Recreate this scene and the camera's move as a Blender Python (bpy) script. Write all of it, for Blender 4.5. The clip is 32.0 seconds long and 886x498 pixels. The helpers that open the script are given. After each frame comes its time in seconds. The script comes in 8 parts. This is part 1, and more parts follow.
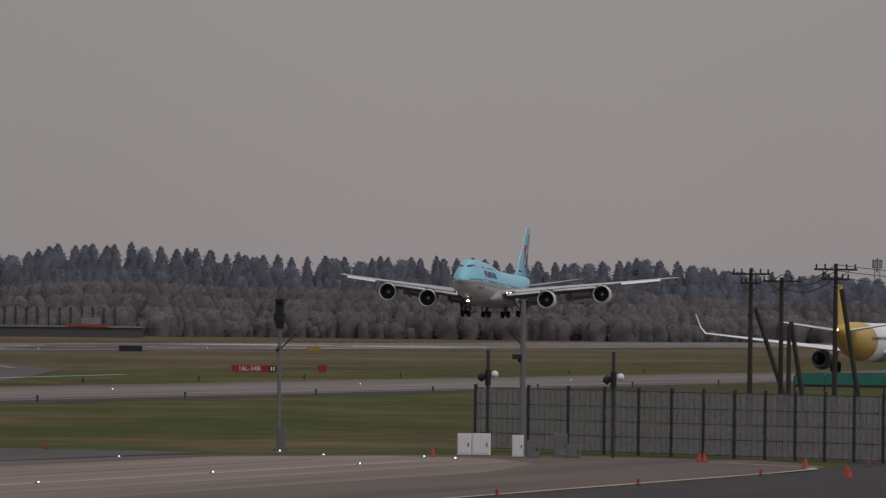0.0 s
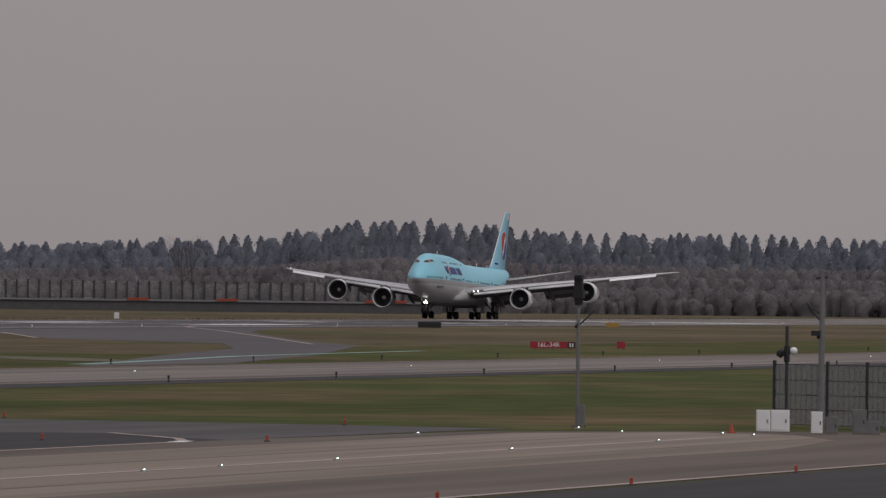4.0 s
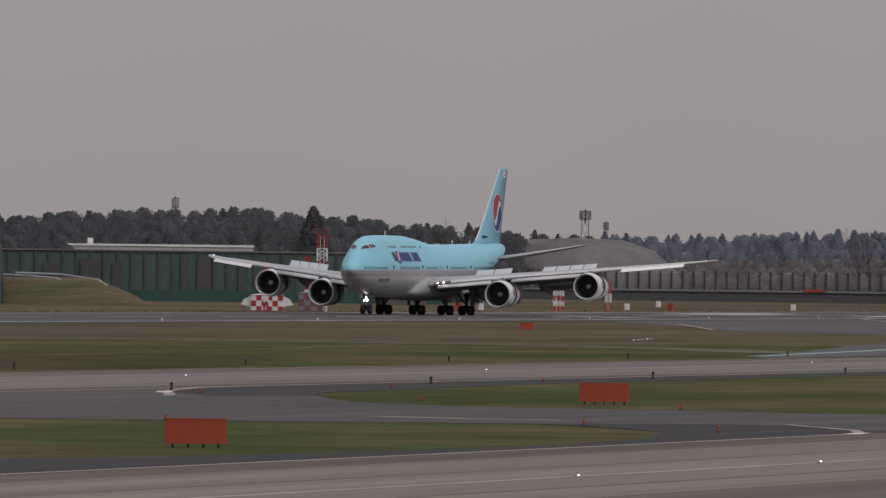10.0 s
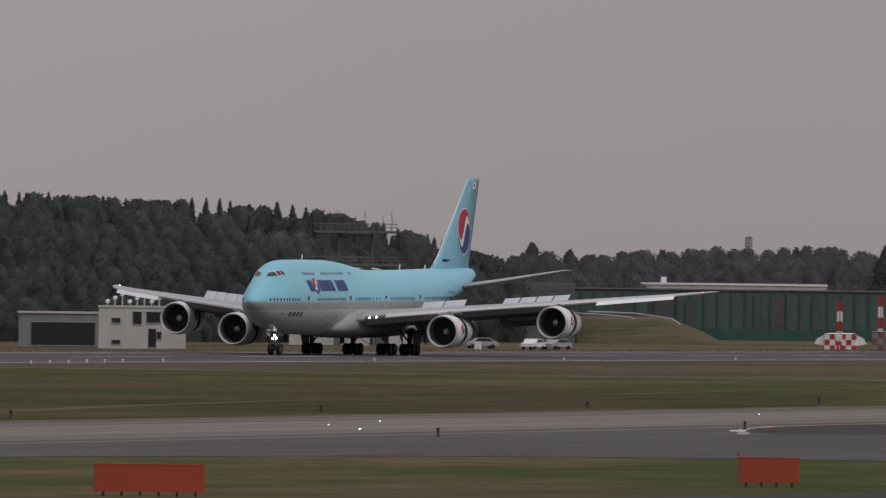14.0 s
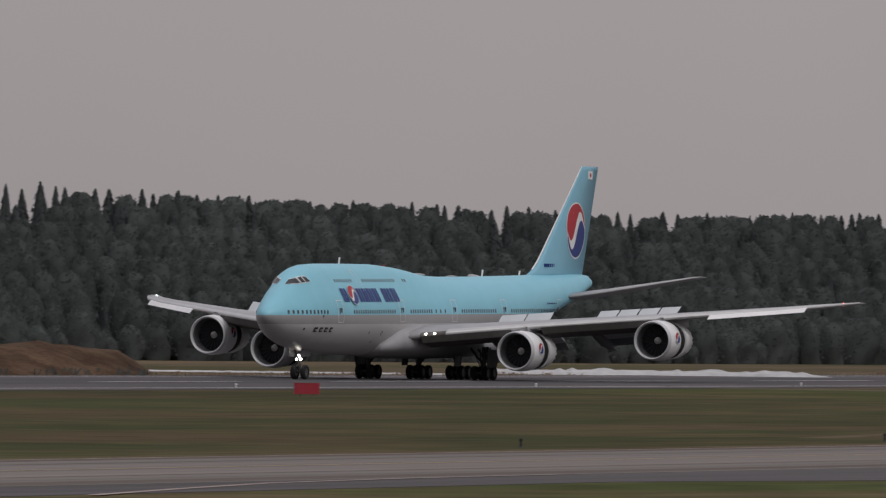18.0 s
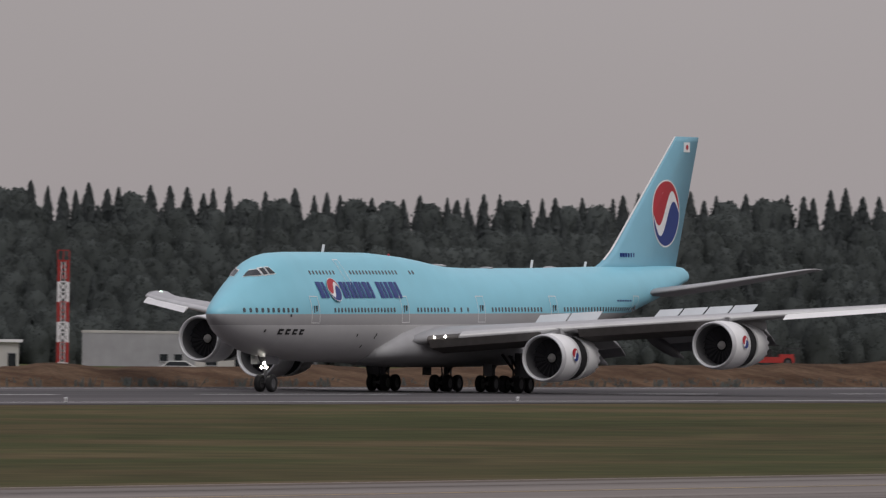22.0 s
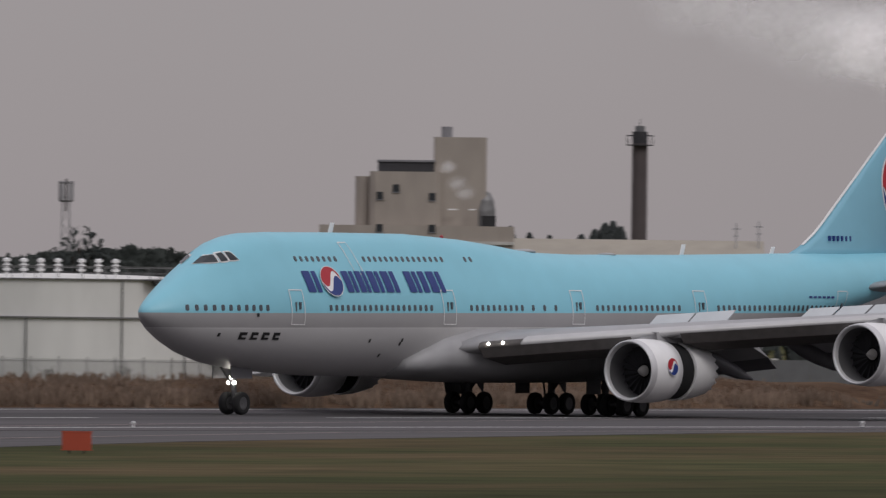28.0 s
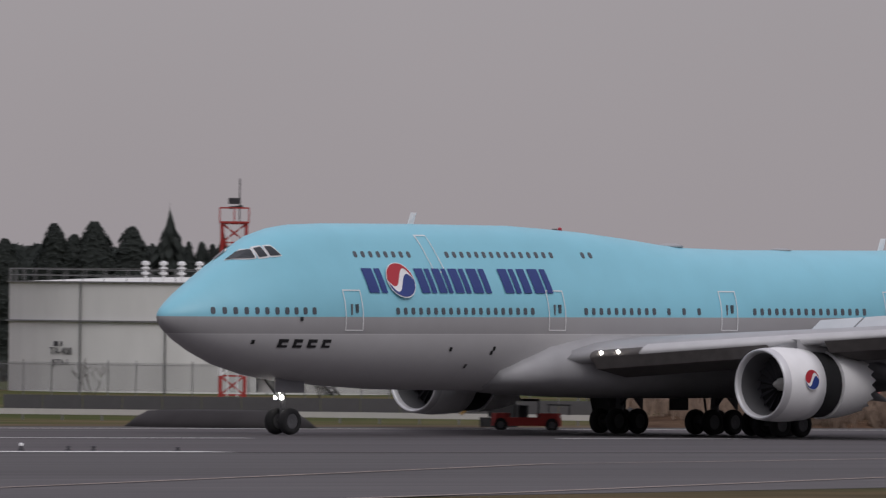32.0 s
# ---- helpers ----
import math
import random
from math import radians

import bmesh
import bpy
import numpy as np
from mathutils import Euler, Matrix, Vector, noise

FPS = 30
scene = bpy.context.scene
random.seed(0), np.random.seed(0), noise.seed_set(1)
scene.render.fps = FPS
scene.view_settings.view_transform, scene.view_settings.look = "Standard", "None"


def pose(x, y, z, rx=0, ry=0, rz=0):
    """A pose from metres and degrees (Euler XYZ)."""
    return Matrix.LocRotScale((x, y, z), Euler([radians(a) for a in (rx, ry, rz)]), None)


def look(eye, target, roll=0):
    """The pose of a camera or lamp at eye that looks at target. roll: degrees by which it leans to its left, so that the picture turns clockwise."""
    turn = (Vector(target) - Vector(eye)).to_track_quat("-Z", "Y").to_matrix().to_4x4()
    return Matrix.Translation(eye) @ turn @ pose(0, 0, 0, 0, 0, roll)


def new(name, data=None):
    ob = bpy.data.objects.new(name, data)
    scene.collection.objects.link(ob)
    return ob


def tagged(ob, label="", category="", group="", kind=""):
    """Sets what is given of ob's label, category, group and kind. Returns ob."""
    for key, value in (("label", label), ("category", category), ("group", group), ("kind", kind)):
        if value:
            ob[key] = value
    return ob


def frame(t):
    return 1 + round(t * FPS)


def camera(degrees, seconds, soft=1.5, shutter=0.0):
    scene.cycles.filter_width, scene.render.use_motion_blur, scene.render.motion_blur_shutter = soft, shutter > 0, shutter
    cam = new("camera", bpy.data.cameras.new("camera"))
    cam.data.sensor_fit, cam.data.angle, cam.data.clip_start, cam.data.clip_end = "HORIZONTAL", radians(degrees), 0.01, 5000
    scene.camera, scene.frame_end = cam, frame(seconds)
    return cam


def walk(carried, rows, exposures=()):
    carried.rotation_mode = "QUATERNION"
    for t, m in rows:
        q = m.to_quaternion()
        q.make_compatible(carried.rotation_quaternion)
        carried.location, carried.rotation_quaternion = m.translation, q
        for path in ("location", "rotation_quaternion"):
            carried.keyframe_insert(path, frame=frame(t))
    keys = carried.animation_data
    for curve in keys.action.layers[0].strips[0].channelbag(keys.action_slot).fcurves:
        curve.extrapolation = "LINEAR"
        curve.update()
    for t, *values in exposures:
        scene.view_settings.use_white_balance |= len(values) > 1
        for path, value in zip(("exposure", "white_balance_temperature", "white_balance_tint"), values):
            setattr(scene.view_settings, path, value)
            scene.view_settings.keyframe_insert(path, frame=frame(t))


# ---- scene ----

# The camera stands on a low deck and only turns: seconds, azimuth, elevation (degrees).
EYE = Vector((0, 0, 5.5))
cam = camera(4.466, 32.0, soft=1.3, shutter=0.3)
PAN = [
    (0, 10.2097, 0.3362), (0.5, 10.3776, 0.3297), (1, 10.5370, 0.3259), (1.5, 10.6985, 0.3285), (2, 10.8555, 0.3181),
    (2.5, 11.0736, 0.2784), (3, 11.2831, 0.2499), (3.5, 11.5014, 0.2236), (5.5, 12.3532, 0.1232), (6, 12.6142, 0.0984),
    (6.5, 12.9764, 0.1038), (7, 13.3125, 0.1067), (7.5, 13.6616, 0.1070), (8, 14.0128, 0.1104), (8.5, 14.3306, 0.1129),
    (9, 14.6088, 0.1092), (9.5, 14.9154, 0.1127), (10, 15.1260, 0.1175), (10.5, 15.4346, 0.1253), (11, 15.7489, 0.1371),
    (11.5, 16.1068, 0.1527), (12, 16.4100, 0.1601), (12.5, 16.7111, 0.1818), (13, 17.1795, 0.2416), (13.5, 17.6203,
    0.2595), (15.5, 19.3282, 0.3509), (16, 19.9155, 0.3481), (16.5, 20.5976, 0.3529), (17, 21.2167, 0.3497), (17.5,
    21.8450, 0.3509), (18, 22.4253, 0.3438), (18.5, 22.9490, 0.3329), (19, 23.5207, 0.3390), (19.5, 24.1796, 0.3484), (20,
    24.8516, 0.3490), (20.5, 25.4583, 0.3452), (21, 26.1217, 0.3444), (21.5, 26.8370, 0.3413), (22, 27.5380, 0.3413),
    (22.5, 28.1772, 0.3384), (23, 28.8262, 0.3423), (23.5, 29.5084, 0.3383), (24, 30.3493, 0.3430), (24.5, 31.2176,
    0.3368), (26.5, 34.5678, 0.3275), (27, 35.4755, 0.3294), (27.5, 36.3832, 0.3314), (28, 37.3168, 0.3386), (28.5,
    38.3641, 0.3420), (29, 39.4521, 0.3425), (29.5, 40.5524, 0.3458), (30, 41.5954, 0.3496), (30.5, 42.5860, 0.3504), (31,
    43.4805, 0.3526), (31.5, 44.2984, 0.3569), (32, 45.0911, 0.3559)]


def aim(az, el):
    a, e = radians(az), radians(el)
    return look(EYE, EYE + Vector((math.cos(a) * math.cos(e), math.sin(a) * math.cos(e), math.sin(e))) * 100, 0.697)


walk(cam, [(t, aim(az, el)) for t, az, el in PAN], [
    (0, -0.28, 6500, 10.0), (3.5, -0.19, 6500, 10.0), (6, -0.1, 6500, 10.0), (11, -0.02, 6500, 10.0), (13, -0.07, 6500, 10.0), (15.5, -0.14, 6500, 10.0), (17, -0.15, 6500, 10.0), (19, 0.02, 6500, 10.0), (21, 0.07, 6500, 10.0), (24.5, 0.02, 6500, 10.0), (26.5, -0.17, 6500, 10.0), (27, -0.13, 6480, 10.3), (28, -0.03, 6440, 10.8), (29, 0.0, 6400, 11.4), (31, 0.0, 6320, 12.4), (32, 0.0, 6310, 12.5)])

# The airliner's nose along the runway: seconds, metres.
TAXI = [
    (0, 2147.5), (0.5, 2107.8), (1, 2067.7), (1.5, 2026.9), (2, 1986.8), (2.5, 1946.6), (3, 1906.4), (3.5, 1866.3), (5.5,
    1709.7), (6, 1671.9), (6.5, 1632.6), (7, 1594.6), (7.5, 1556.1), (8, 1517.6), (8.5, 1480.8), (9, 1443.8), (9.5,
    1408.2), (10, 1372.7), (10.5, 1337.8), (11, 1305.9), (11.5, 1272.1), (12, 1239.4), (12.5, 1206.8), (13, 1175.6),
    (13.5, 1144.4), (15.5, 1024.4), (16, 996.0), (16.5, 968.2), (17, 941.1), (17.5, 914.4), (18, 888.3), (18.5, 863.3),
    (19, 838.2), (19.5, 813.4), (20, 789.1), (20.5, 765.8), (21, 743.1), (21.5, 721.0), (22, 699.6), (22.5, 678.6), (23,
    658.3), (23.5, 638.6), (24, 619.5), (24.5, 600.9), (26.5, 524.7), (27, 508.0), (27.5, 491.6), (28, 475.7), (28.5,
    460.2), (29, 445.1), (29.5, 430.4), (30, 416.1), (30.5, 402.2), (31, 388.6), (31.5, 375.8), (32, 363.0)]

# ---------------------------------------------------------------- light
world = bpy.data.worlds.new("overcast")
scene.world = world
world.use_nodes = True
wn, wl = world.node_tree.nodes, world.node_tree.links
for n in list(wn):
    wn.remove(n)
w_out = wn.new("ShaderNodeOutputWorld")
w_bg = wn.new("ShaderNodeBackground")
w_sky = wn.new("ShaderNodeTexSky")
w_sky.sky_type, w_sky.sun_disc = "NISHITA", False
w_sky.sun_elevation, w_sky.sun_rotation = radians(42), radians(200)
w_mix = wn.new("ShaderNodeMix")
w_mix.data_type = "RGBA"
w_mix.inputs[0].default_value = 0.93
w_tc = wn.new("ShaderNodeTexCoord")
w_sep = wn.new("ShaderNodeSeparateXYZ")
w_ramp = wn.new("ShaderNodeValToRGB")
w_ramp.color_ramp.elements[0].position, w_ramp.color_ramp.elements[0].color = 0.0, (2.64, 2.37, 2.46, 1)
w_ramp.color_ramp.elements[1].position, w_ramp.color_ramp.elements[1].color = 1.0, (7.2, 6.92, 7.4, 1)
w_noise = wn.new("ShaderNodeTexNoise")
w_noise.inputs["Scale"].default_value = 9
w_noise.inputs["Detail"].default_value = 3
w_map = wn.new("ShaderNodeMapRange")
w_map.inputs["To Min"].default_value, w_map.inputs["To Max"].default_value = 0.86, 1.14
w_mul = wn.new("ShaderNodeMix")
w_mul.data_type, w_mul.blend_type = "RGBA", "MULTIPLY"
w_mul.inputs[0].default_value = 1
wl.new(w_tc.outputs["Generated"], w_sep.inputs[0])
wl.new(w_sep.outputs["Z"], w_ramp.inputs[0])
wl.new(w_tc.outputs["Generated"], w_noise.inputs["Vector"])
wl.new(w_noise.outputs["Fac"], w_map.inputs["Value"])
wl.new(w_ramp.outputs[0], w_mul.inputs[6])
wl.new(w_map.outputs[0], w_mul.inputs[7])
wl.new(w_sky.outputs[0], w_mix.inputs[6])
wl.new(w_mul.outputs[2], w_mix.inputs[7])
wl.new(w_mix.outputs[2], w_bg.inputs[0])
wl.new(w_bg.outputs[0], w_out.inputs[0])
w_bg.inputs[1].default_value = 0.119

sun = new("sun", bpy.data.lights.new("sun", "SUN"))
sun.data.energy, sun.data.angle, sun.data.color = 0.8, radians(25), (1.0, 0.96, 0.9)
sun.matrix_world = look((0, 0, 0), (0.35, 0.75, -0.85))
scene.view_settings.exposure = 0.0


# ---------------------------------------------------------------- materials
def mat(name, col, rough=0.7, metal=0.0, var=0.15, scale=2.0, big=0.15, bump=0.0, alpha=1.0, per=0.0, stretch=(1, 1, 1)):
    """A procedural surface: a base colour varied at two scales, with roughness and relief."""
    m = bpy.data.materials.new(name)
    m.use_nodes = True
    n, l = m.node_tree.nodes, m.node_tree.links
    b = n["Principled BSDF"]
    b.inputs["Roughness"].default_value, b.inputs["Metallic"].default_value = rough, metal
    tc, mp = n.new("ShaderNodeTexCoord"), n.new("ShaderNodeMapping")
    mp.inputs["Scale"].default_value = stretch
    l.new(tc.outputs["Object"], mp.inputs[0])
    fac = None
    for s, amt in ((scale, var), (scale * 0.06, big)):
        t = n.new("ShaderNodeTexNoise")
        t.inputs["Scale"].default_value, t.inputs["Detail"].default_value = s, 5
        l.new(mp.outputs[0], t.inputs["Vector"])
        r = n.new("ShaderNodeMapRange")
        r.inputs["From Min"].default_value, r.inputs["From Max"].default_value = 0.3, 0.7
        r.inputs["To Min"].default_value, r.inputs["To Max"].default_value = 1 - amt, 1 + amt
        l.new(t.outputs["Fac"], r.inputs["Value"])
        if fac is None:
            fac, first = r.outputs[0], t
        else:
            k = n.new("ShaderNodeMath")
            k.operation = "MULTIPLY"
            l.new(fac, k.inputs[0])
            l.new(r.outputs[0], k.inputs[1])
            fac = k.outputs[0]
    if per:
        g = n.new("ShaderNodeObjectInfo") if per < 0 else n.new("ShaderNodeNewGeometry")
        r = n.new("ShaderNodeMapRange")
        r.inputs["To Min"].default_value, r.inputs["To Max"].default_value = 1 - abs(per), 1 + abs(per)
        l.new(g.outputs["Random" if per < 0 else "Random Per Island"], r.inputs["Value"])
        k = n.new("ShaderNodeMath")
        k.operation = "MULTIPLY"
        l.new(fac, k.inputs[0])
        l.new(r.outputs[0], k.inputs[1])
        fac = k.outputs[0]
    mx = n.new("ShaderNodeMix")
    mx.data_type, mx.blend_type = "RGBA", "MULTIPLY"
    mx.inputs[0].default_value = 1
    mx.inputs[6].default_value = (*col, 1)
    l.new(fac, mx.inputs[7])
    l.new(mx.outputs[2], b.inputs["Base Color"])
    if bump:
        bp = n.new("ShaderNodeBump")
        bp.inputs["Strength"].default_value = bump
        l.new(first.outputs["Fac"], bp.inputs["Height"])
        l.new(bp.outputs[0], b.inputs["Normal"])
    if alpha < 1:
        b.inputs["Alpha"].default_value = alpha
    return m


def two_tone(name, a, b_col, scale, rough=0.9, lo=0.42, hi=0.58, stretch=(1, 1, 1), fine=12.0):
    """Ground with patches of a second colour and fine grain."""
    m = mat(name, a, rough, 0, 0.26, fine, 0.2, 0.3, stretch=(0.5, 1, 1))
    m.node_tree.nodes["Principled BSDF"].inputs["Specular IOR Level"].default_value = 0.03
    n, l = m.node_tree.nodes, m.node_tree.links
    tc, mp, t, r, mx = (n.new("ShaderNode" + k) for k in ("TexCoord", "Mapping", "TexNoise", "MapRange", "Mix"))
    mp.inputs["Scale"].default_value = stretch
    t.inputs["Scale"].default_value, t.inputs["Detail"].default_value = scale, 6
    r.inputs["From Min"].default_value, r.inputs["From Max"].default_value = lo, hi
    mx.data_type = "RGBA"
    mx.inputs[7].default_value = (*b_col, 1)
    mx.inputs[6].default_value = (*a, 1)
    l.new(tc.outputs["Object"], mp.inputs[0])
    l.new(mp.outputs[0], t.inputs["Vector"])
    l.new(t.outputs["Fac"], r.inputs["Value"])
    l.new(r.outputs[0], mx.inputs[0])
    for node in n:
        if node.bl_idname == "ShaderNodeMix" and node.blend_type == "MULTIPLY":
            l.new(mx.outputs[2], node.inputs[6])
    return m


def glow(name, col, power):
    m = bpy.data.materials.new(name)
    m.use_nodes = True
    b = m.node_tree.nodes["Principled BSDF"]
    b.inputs["Base Color"].default_value = (*col, 1)
    b.inputs["Emission Color"].default_value = (*col, 1)
    b.inputs["Emission Strength"].default_value = power
    return m


def livery():
    """Airliner paint: pale blue above the window line, a silver band, light grey below."""
    m = mat("airliner_paint", (0.3, 0.62, 0.72), 0.42, 0, 0.03, 0.6, 0.05)
    n, l = m.node_tree.nodes, m.node_tree.links
    tc, sp, ad = n.new("ShaderNodeTexCoord"), n.new("ShaderNodeSeparateXYZ"), n.new("ShaderNodeMath")
    l.new(tc.outputs["Object"], sp.inputs[0])
    ad.operation = "MULTIPLY_ADD"
    ad.inputs[1].default_value = -0.0075
    l.new(sp.outputs["X"], ad.inputs[0])
    l.new(sp.outputs["Z"], ad.inputs[2])
    ramp = n.new("ShaderNodeValToRGB")
    ramp.color_ramp.interpolation = "CONSTANT"
    mr = n.new("ShaderNodeMapRange")
    mr.inputs["From Min"].default_value, mr.inputs["From Max"].default_value = 3.0, 7.0
    l.new(ad.outputs[0], mr.inputs["Value"])
    l.new(mr.outputs[0], ramp.inputs[0])
    e = ramp.color_ramp.elements
    e[0].position, e[0].color = 0.0, (0.5, 0.495, 0.5, 1)
    e[1].position, e[1].color = 0.694, (0.235, 0.56, 0.68, 1)
    a = e.new(0.494)
    a.color = (0.33, 0.325, 0.33, 1)
    a = e.new(0.486)
    a.color = (0.62, 0.62, 0.62, 1)
    for node in n:
        if node.bl_idname == "ShaderNodeMix" and node.blend_type == "MULTIPLY":
            l.new(ramp.outputs[0], node.inputs[6])
    return m


def dull(m, k):
    """Takes the sheen off a rough surface."""
    m.node_tree.nodes["Principled BSDF"].inputs["Specular IOR Level"].default_value = k
    return m


def leafy(m):
    """Foliage: half the light that falls on a leaf passes through it."""
    n, l = dull(m, 0.0).node_tree.nodes, m.node_tree.links
    tr, mx = n.new("ShaderNodeBsdfTranslucent"), n.new("ShaderNodeMixShader")
    l.new(n["Principled BSDF"].inputs["Base Color"].links[0].from_socket, tr.inputs["Color"])
    l.new(n["Principled BSDF"].outputs[0], mx.inputs[1])
    l.new(tr.outputs[0], mx.inputs[2])
    l.new(mx.outputs[0], n["Material Output"].inputs[0])
    return m


def smoky(name, col, density, scale):
    """Thin smoke: a bright scattering skin that lets most light through, in ragged patches."""
    m = bpy.data.materials.new(name)
    m.use_nodes = True
    n, l = m.node_tree.nodes, m.node_tree.links
    b = n["Principled BSDF"]
    b.inputs["Base Color"].default_value, b.inputs["Roughness"].default_value = (*col, 1), 1
    tc, t, r = n.new("ShaderNodeTexCoord"), n.new("ShaderNodeTexNoise"), n.new("ShaderNodeMapRange")
    t.inputs["Scale"].default_value, t.inputs["Detail"].default_value = scale, 4
    r.inputs["From Min"].default_value, r.inputs["From Max"].default_value = 0.3, 0.7
    r.inputs["To Min"].default_value, r.inputs["To Max"].default_value = density * 0.45, density
    l.new(tc.outputs["Object"], t.inputs["Vector"])
    l.new(t.outputs["Fac"], r.inputs["Value"])
    b.inputs["Specular IOR Level"].default_value = 0
    tr, mx = n.new("ShaderNodeBsdfTranslucent"), n.new("ShaderNodeMixShader")
    tr.inputs["Color"].default_value = (*col, 1)
    clear, last = n.new("ShaderNodeBsdfTransparent"), n.new("ShaderNodeMixShader")
    l.new(b.outputs[0], mx.inputs[1])
    l.new(tr.outputs[0], mx.inputs[2])
    rim, fade = n.new("ShaderNodeAttribute"), n.new("ShaderNodeMath")
    rim.attribute_name, fade.operation = "fade", "MULTIPLY"
    l.new(rim.outputs["Fac"], fade.inputs[0])
    l.new(r.outputs[0], fade.inputs[1])
    l.new(fade.outputs[0], last.inputs[0])
    l.new(clear.outputs[0], last.inputs[1])
    l.new(mx.outputs[0], last.inputs[2])
    l.new(last.outputs[0], n["Material Output"].inputs[0])
    return m


PAINT = livery()
SKY_BLUE = mat("pale_blue_paint", (0.215, 0.475, 0.6), 0.42, 0, 0.03, 0.6, 0.06)
WHITE = mat("white_paint", (0.78, 0.78, 0.78), 0.4, 0, 0.05, 0.8, 0.08)
GREYP = mat("light_grey_paint", (0.35, 0.35, 0.36), 0.5, 0, 0.08, 0.8, 0.1)
MIDGREY = mat("mid_grey_metal", (0.16, 0.16, 0.17), 0.5, 0.3, 0.1, 1.0, 0.1)
# Dark colour that stands for shade along the wing's leading edge.
EDGESHADE = mat("leading_edge_bay", (0.085, 0.078, 0.075), 0.7, 0.1, 0.15, 2, 0.15)
FAN = mat("fan_metal", (0.022, 0.022, 0.026), 0.7, 0.0, 0.1, 2, 0.1)
DUCT = mat("inlet_lining", (0.12, 0.12, 0.125), 0.5, 0.2, 0.08, 1, 0.1)
SPOILER = mat("spoiler_paint", (0.5, 0.53, 0.55), 0.45, 0, 0.06, 0.8, 0.08)
LEADING = mat("bare_leading_edge", (0.5, 0.5, 0.505), 0.4, 0.2, 0.06, 1, 0.08, stretch=(1, 1, 1))
LIP = mat("polished_lip", (0.6, 0.6, 0.61), 0.42, 0.35, 0.05, 1, 0.05)
DARK = mat("dark_metal", (0.02, 0.02, 0.022), 0.6, 0.2, 0.1, 1, 0.1)
BLACK = mat("black_void", (0.006, 0.006, 0.007), 0.8, 0, 0.1, 1, 0.1)
TYRE = mat("tyre_rubber", (0.012, 0.012, 0.013), 0.85, 0, 0.15, 4, 0.1)
HUB = mat("wheel_hub", (0.1, 0.1, 0.105), 0.6, 0.4, 0.1, 3, 0.1)
GLASS = mat("dark_glass", (0.02, 0.025, 0.03), 0.08, 0, 0.05, 1, 0.05)
# Base colour paled to stand for what the cabin panes reflect.
CABIN = mat("cabin_window", (0.07, 0.08, 0.095), 0.2, 0, 0.05, 1, 0.05)
NAVY = mat("navy_blue", (0.012, 0.035, 0.19), 0.45, 0, 0.04, 1, 0.05)
CRIMSON = mat("crimson_red", (0.42, 0.018, 0.03), 0.45, 0, 0.04, 1, 0.05)
LAMP = glow("landing_light", (1.0, 0.95, 0.85), 14)
REDLAMP = glow("red_beacon", (1.0, 0.12, 0.08), 5)
SIGNALW = glow("taxi_light", (0.75, 1.0, 0.85), 4)
GRASS = two_tone("dry_turf", (0.058, 0.069, 0.023), (0.112, 0.084, 0.047), 0.05, 0.95, 0.44, 0.66, (0.6, 1.0, 1.0), 0.3)
TURF = two_tone("rough_turf", (0.050, 0.054, 0.023), (0.092, 0.069, 0.038), 0.05, 0.95, 0.42, 0.66, (0.5, 1.0, 1.0), 0.3)
# Dry turf colour, greyed a little to carry haze over the far verges.
BROWN = two_tone("brown_turf", (0.115, 0.088, 0.056), (0.075, 0.074, 0.036), 0.035, 0.95, 0.47, 0.62, (0.25, 1, 1), 0.2)
EXITASPH = dull(mat("pale_exit_asphalt", (0.083, 0.078, 0.080), 0.85, 0, 0.2, 0.5, 0.2, 0.05, stretch=(0.05, 1, 1)), 0.2)
ASPHALT = dull(mat("asphalt", (0.082, 0.075, 0.078), 0.85, 0, 0.22, 0.5, 0.2, 0.05, stretch=(0.03, 1, 1)), 0.2)
DARKASPH = dull(mat("dark_asphalt", (0.036, 0.033, 0.034), 0.85, 0, 0.2, 0.6, 0.2, 0.05, stretch=(0.06, 1, 1)), 0.2)
CONCRETE = dull(mat("taxiway_concrete", (0.19, 0.155, 0.126), 0.9, 0, 0.26, 0.3, 0.2, 0.05, stretch=(0.025, 1, 1)), 0.15)
# Worn taxiway paving; also lends its tone to the far runway's mirage strip.
TARMAC = dull(mat("worn_taxiway_and_mirage", (0.165, 0.147, 0.135), 0.9, 0, 0.26, 0.3, 0.2, 0.05, stretch=(0.025, 1, 1)), 0.15)
LINKASPH = dull(mat("grey_link_asphalt", (0.082, 0.076, 0.077), 0.85, 0, 0.2, 0.5, 0.2, 0.05, stretch=(0.05, 1, 1)), 0.15)
PATHG = dull(mat("worn_grass_path", (0.115, 0.105, 0.08), 0.95, 0, 0.2, 0.4, 0.2, 0.05), 0.05)
LINEW = mat("white_marking", (0.6, 0.6, 0.58), 0.7, 0, 0.15, 1.5, 0.15)
LINEY = mat("yellow_marking", (0.42, 0.3, 0.12), 0.75, 0, 0.2, 1.5, 0.2)
LINER = mat("pale_red_marking", (0.31, 0.245, 0.215), 0.75, 0, 0.2, 1.5, 0.2)
TEAL = mat("teal_marking", (0.2, 0.32, 0.27), 0.75, 0, 0.15, 1, 0.2)
DIRT = two_tone("brown_earth", (0.068, 0.041, 0.026), (0.112, 0.073, 0.047), 0.25, 0.95, 0.4, 0.65, (1, 1, 1), 2.5)
REEDS = leafy(mat("dry_reeds", (0.25, 0.19, 0.145), 0.95, 0, 0.25, 0.6, 0.3, per=0.18))
ORANGE = mat("orange_red_board", (0.36, 0.055, 0.022), 0.55, 0, 0.06, 1, 0.08)
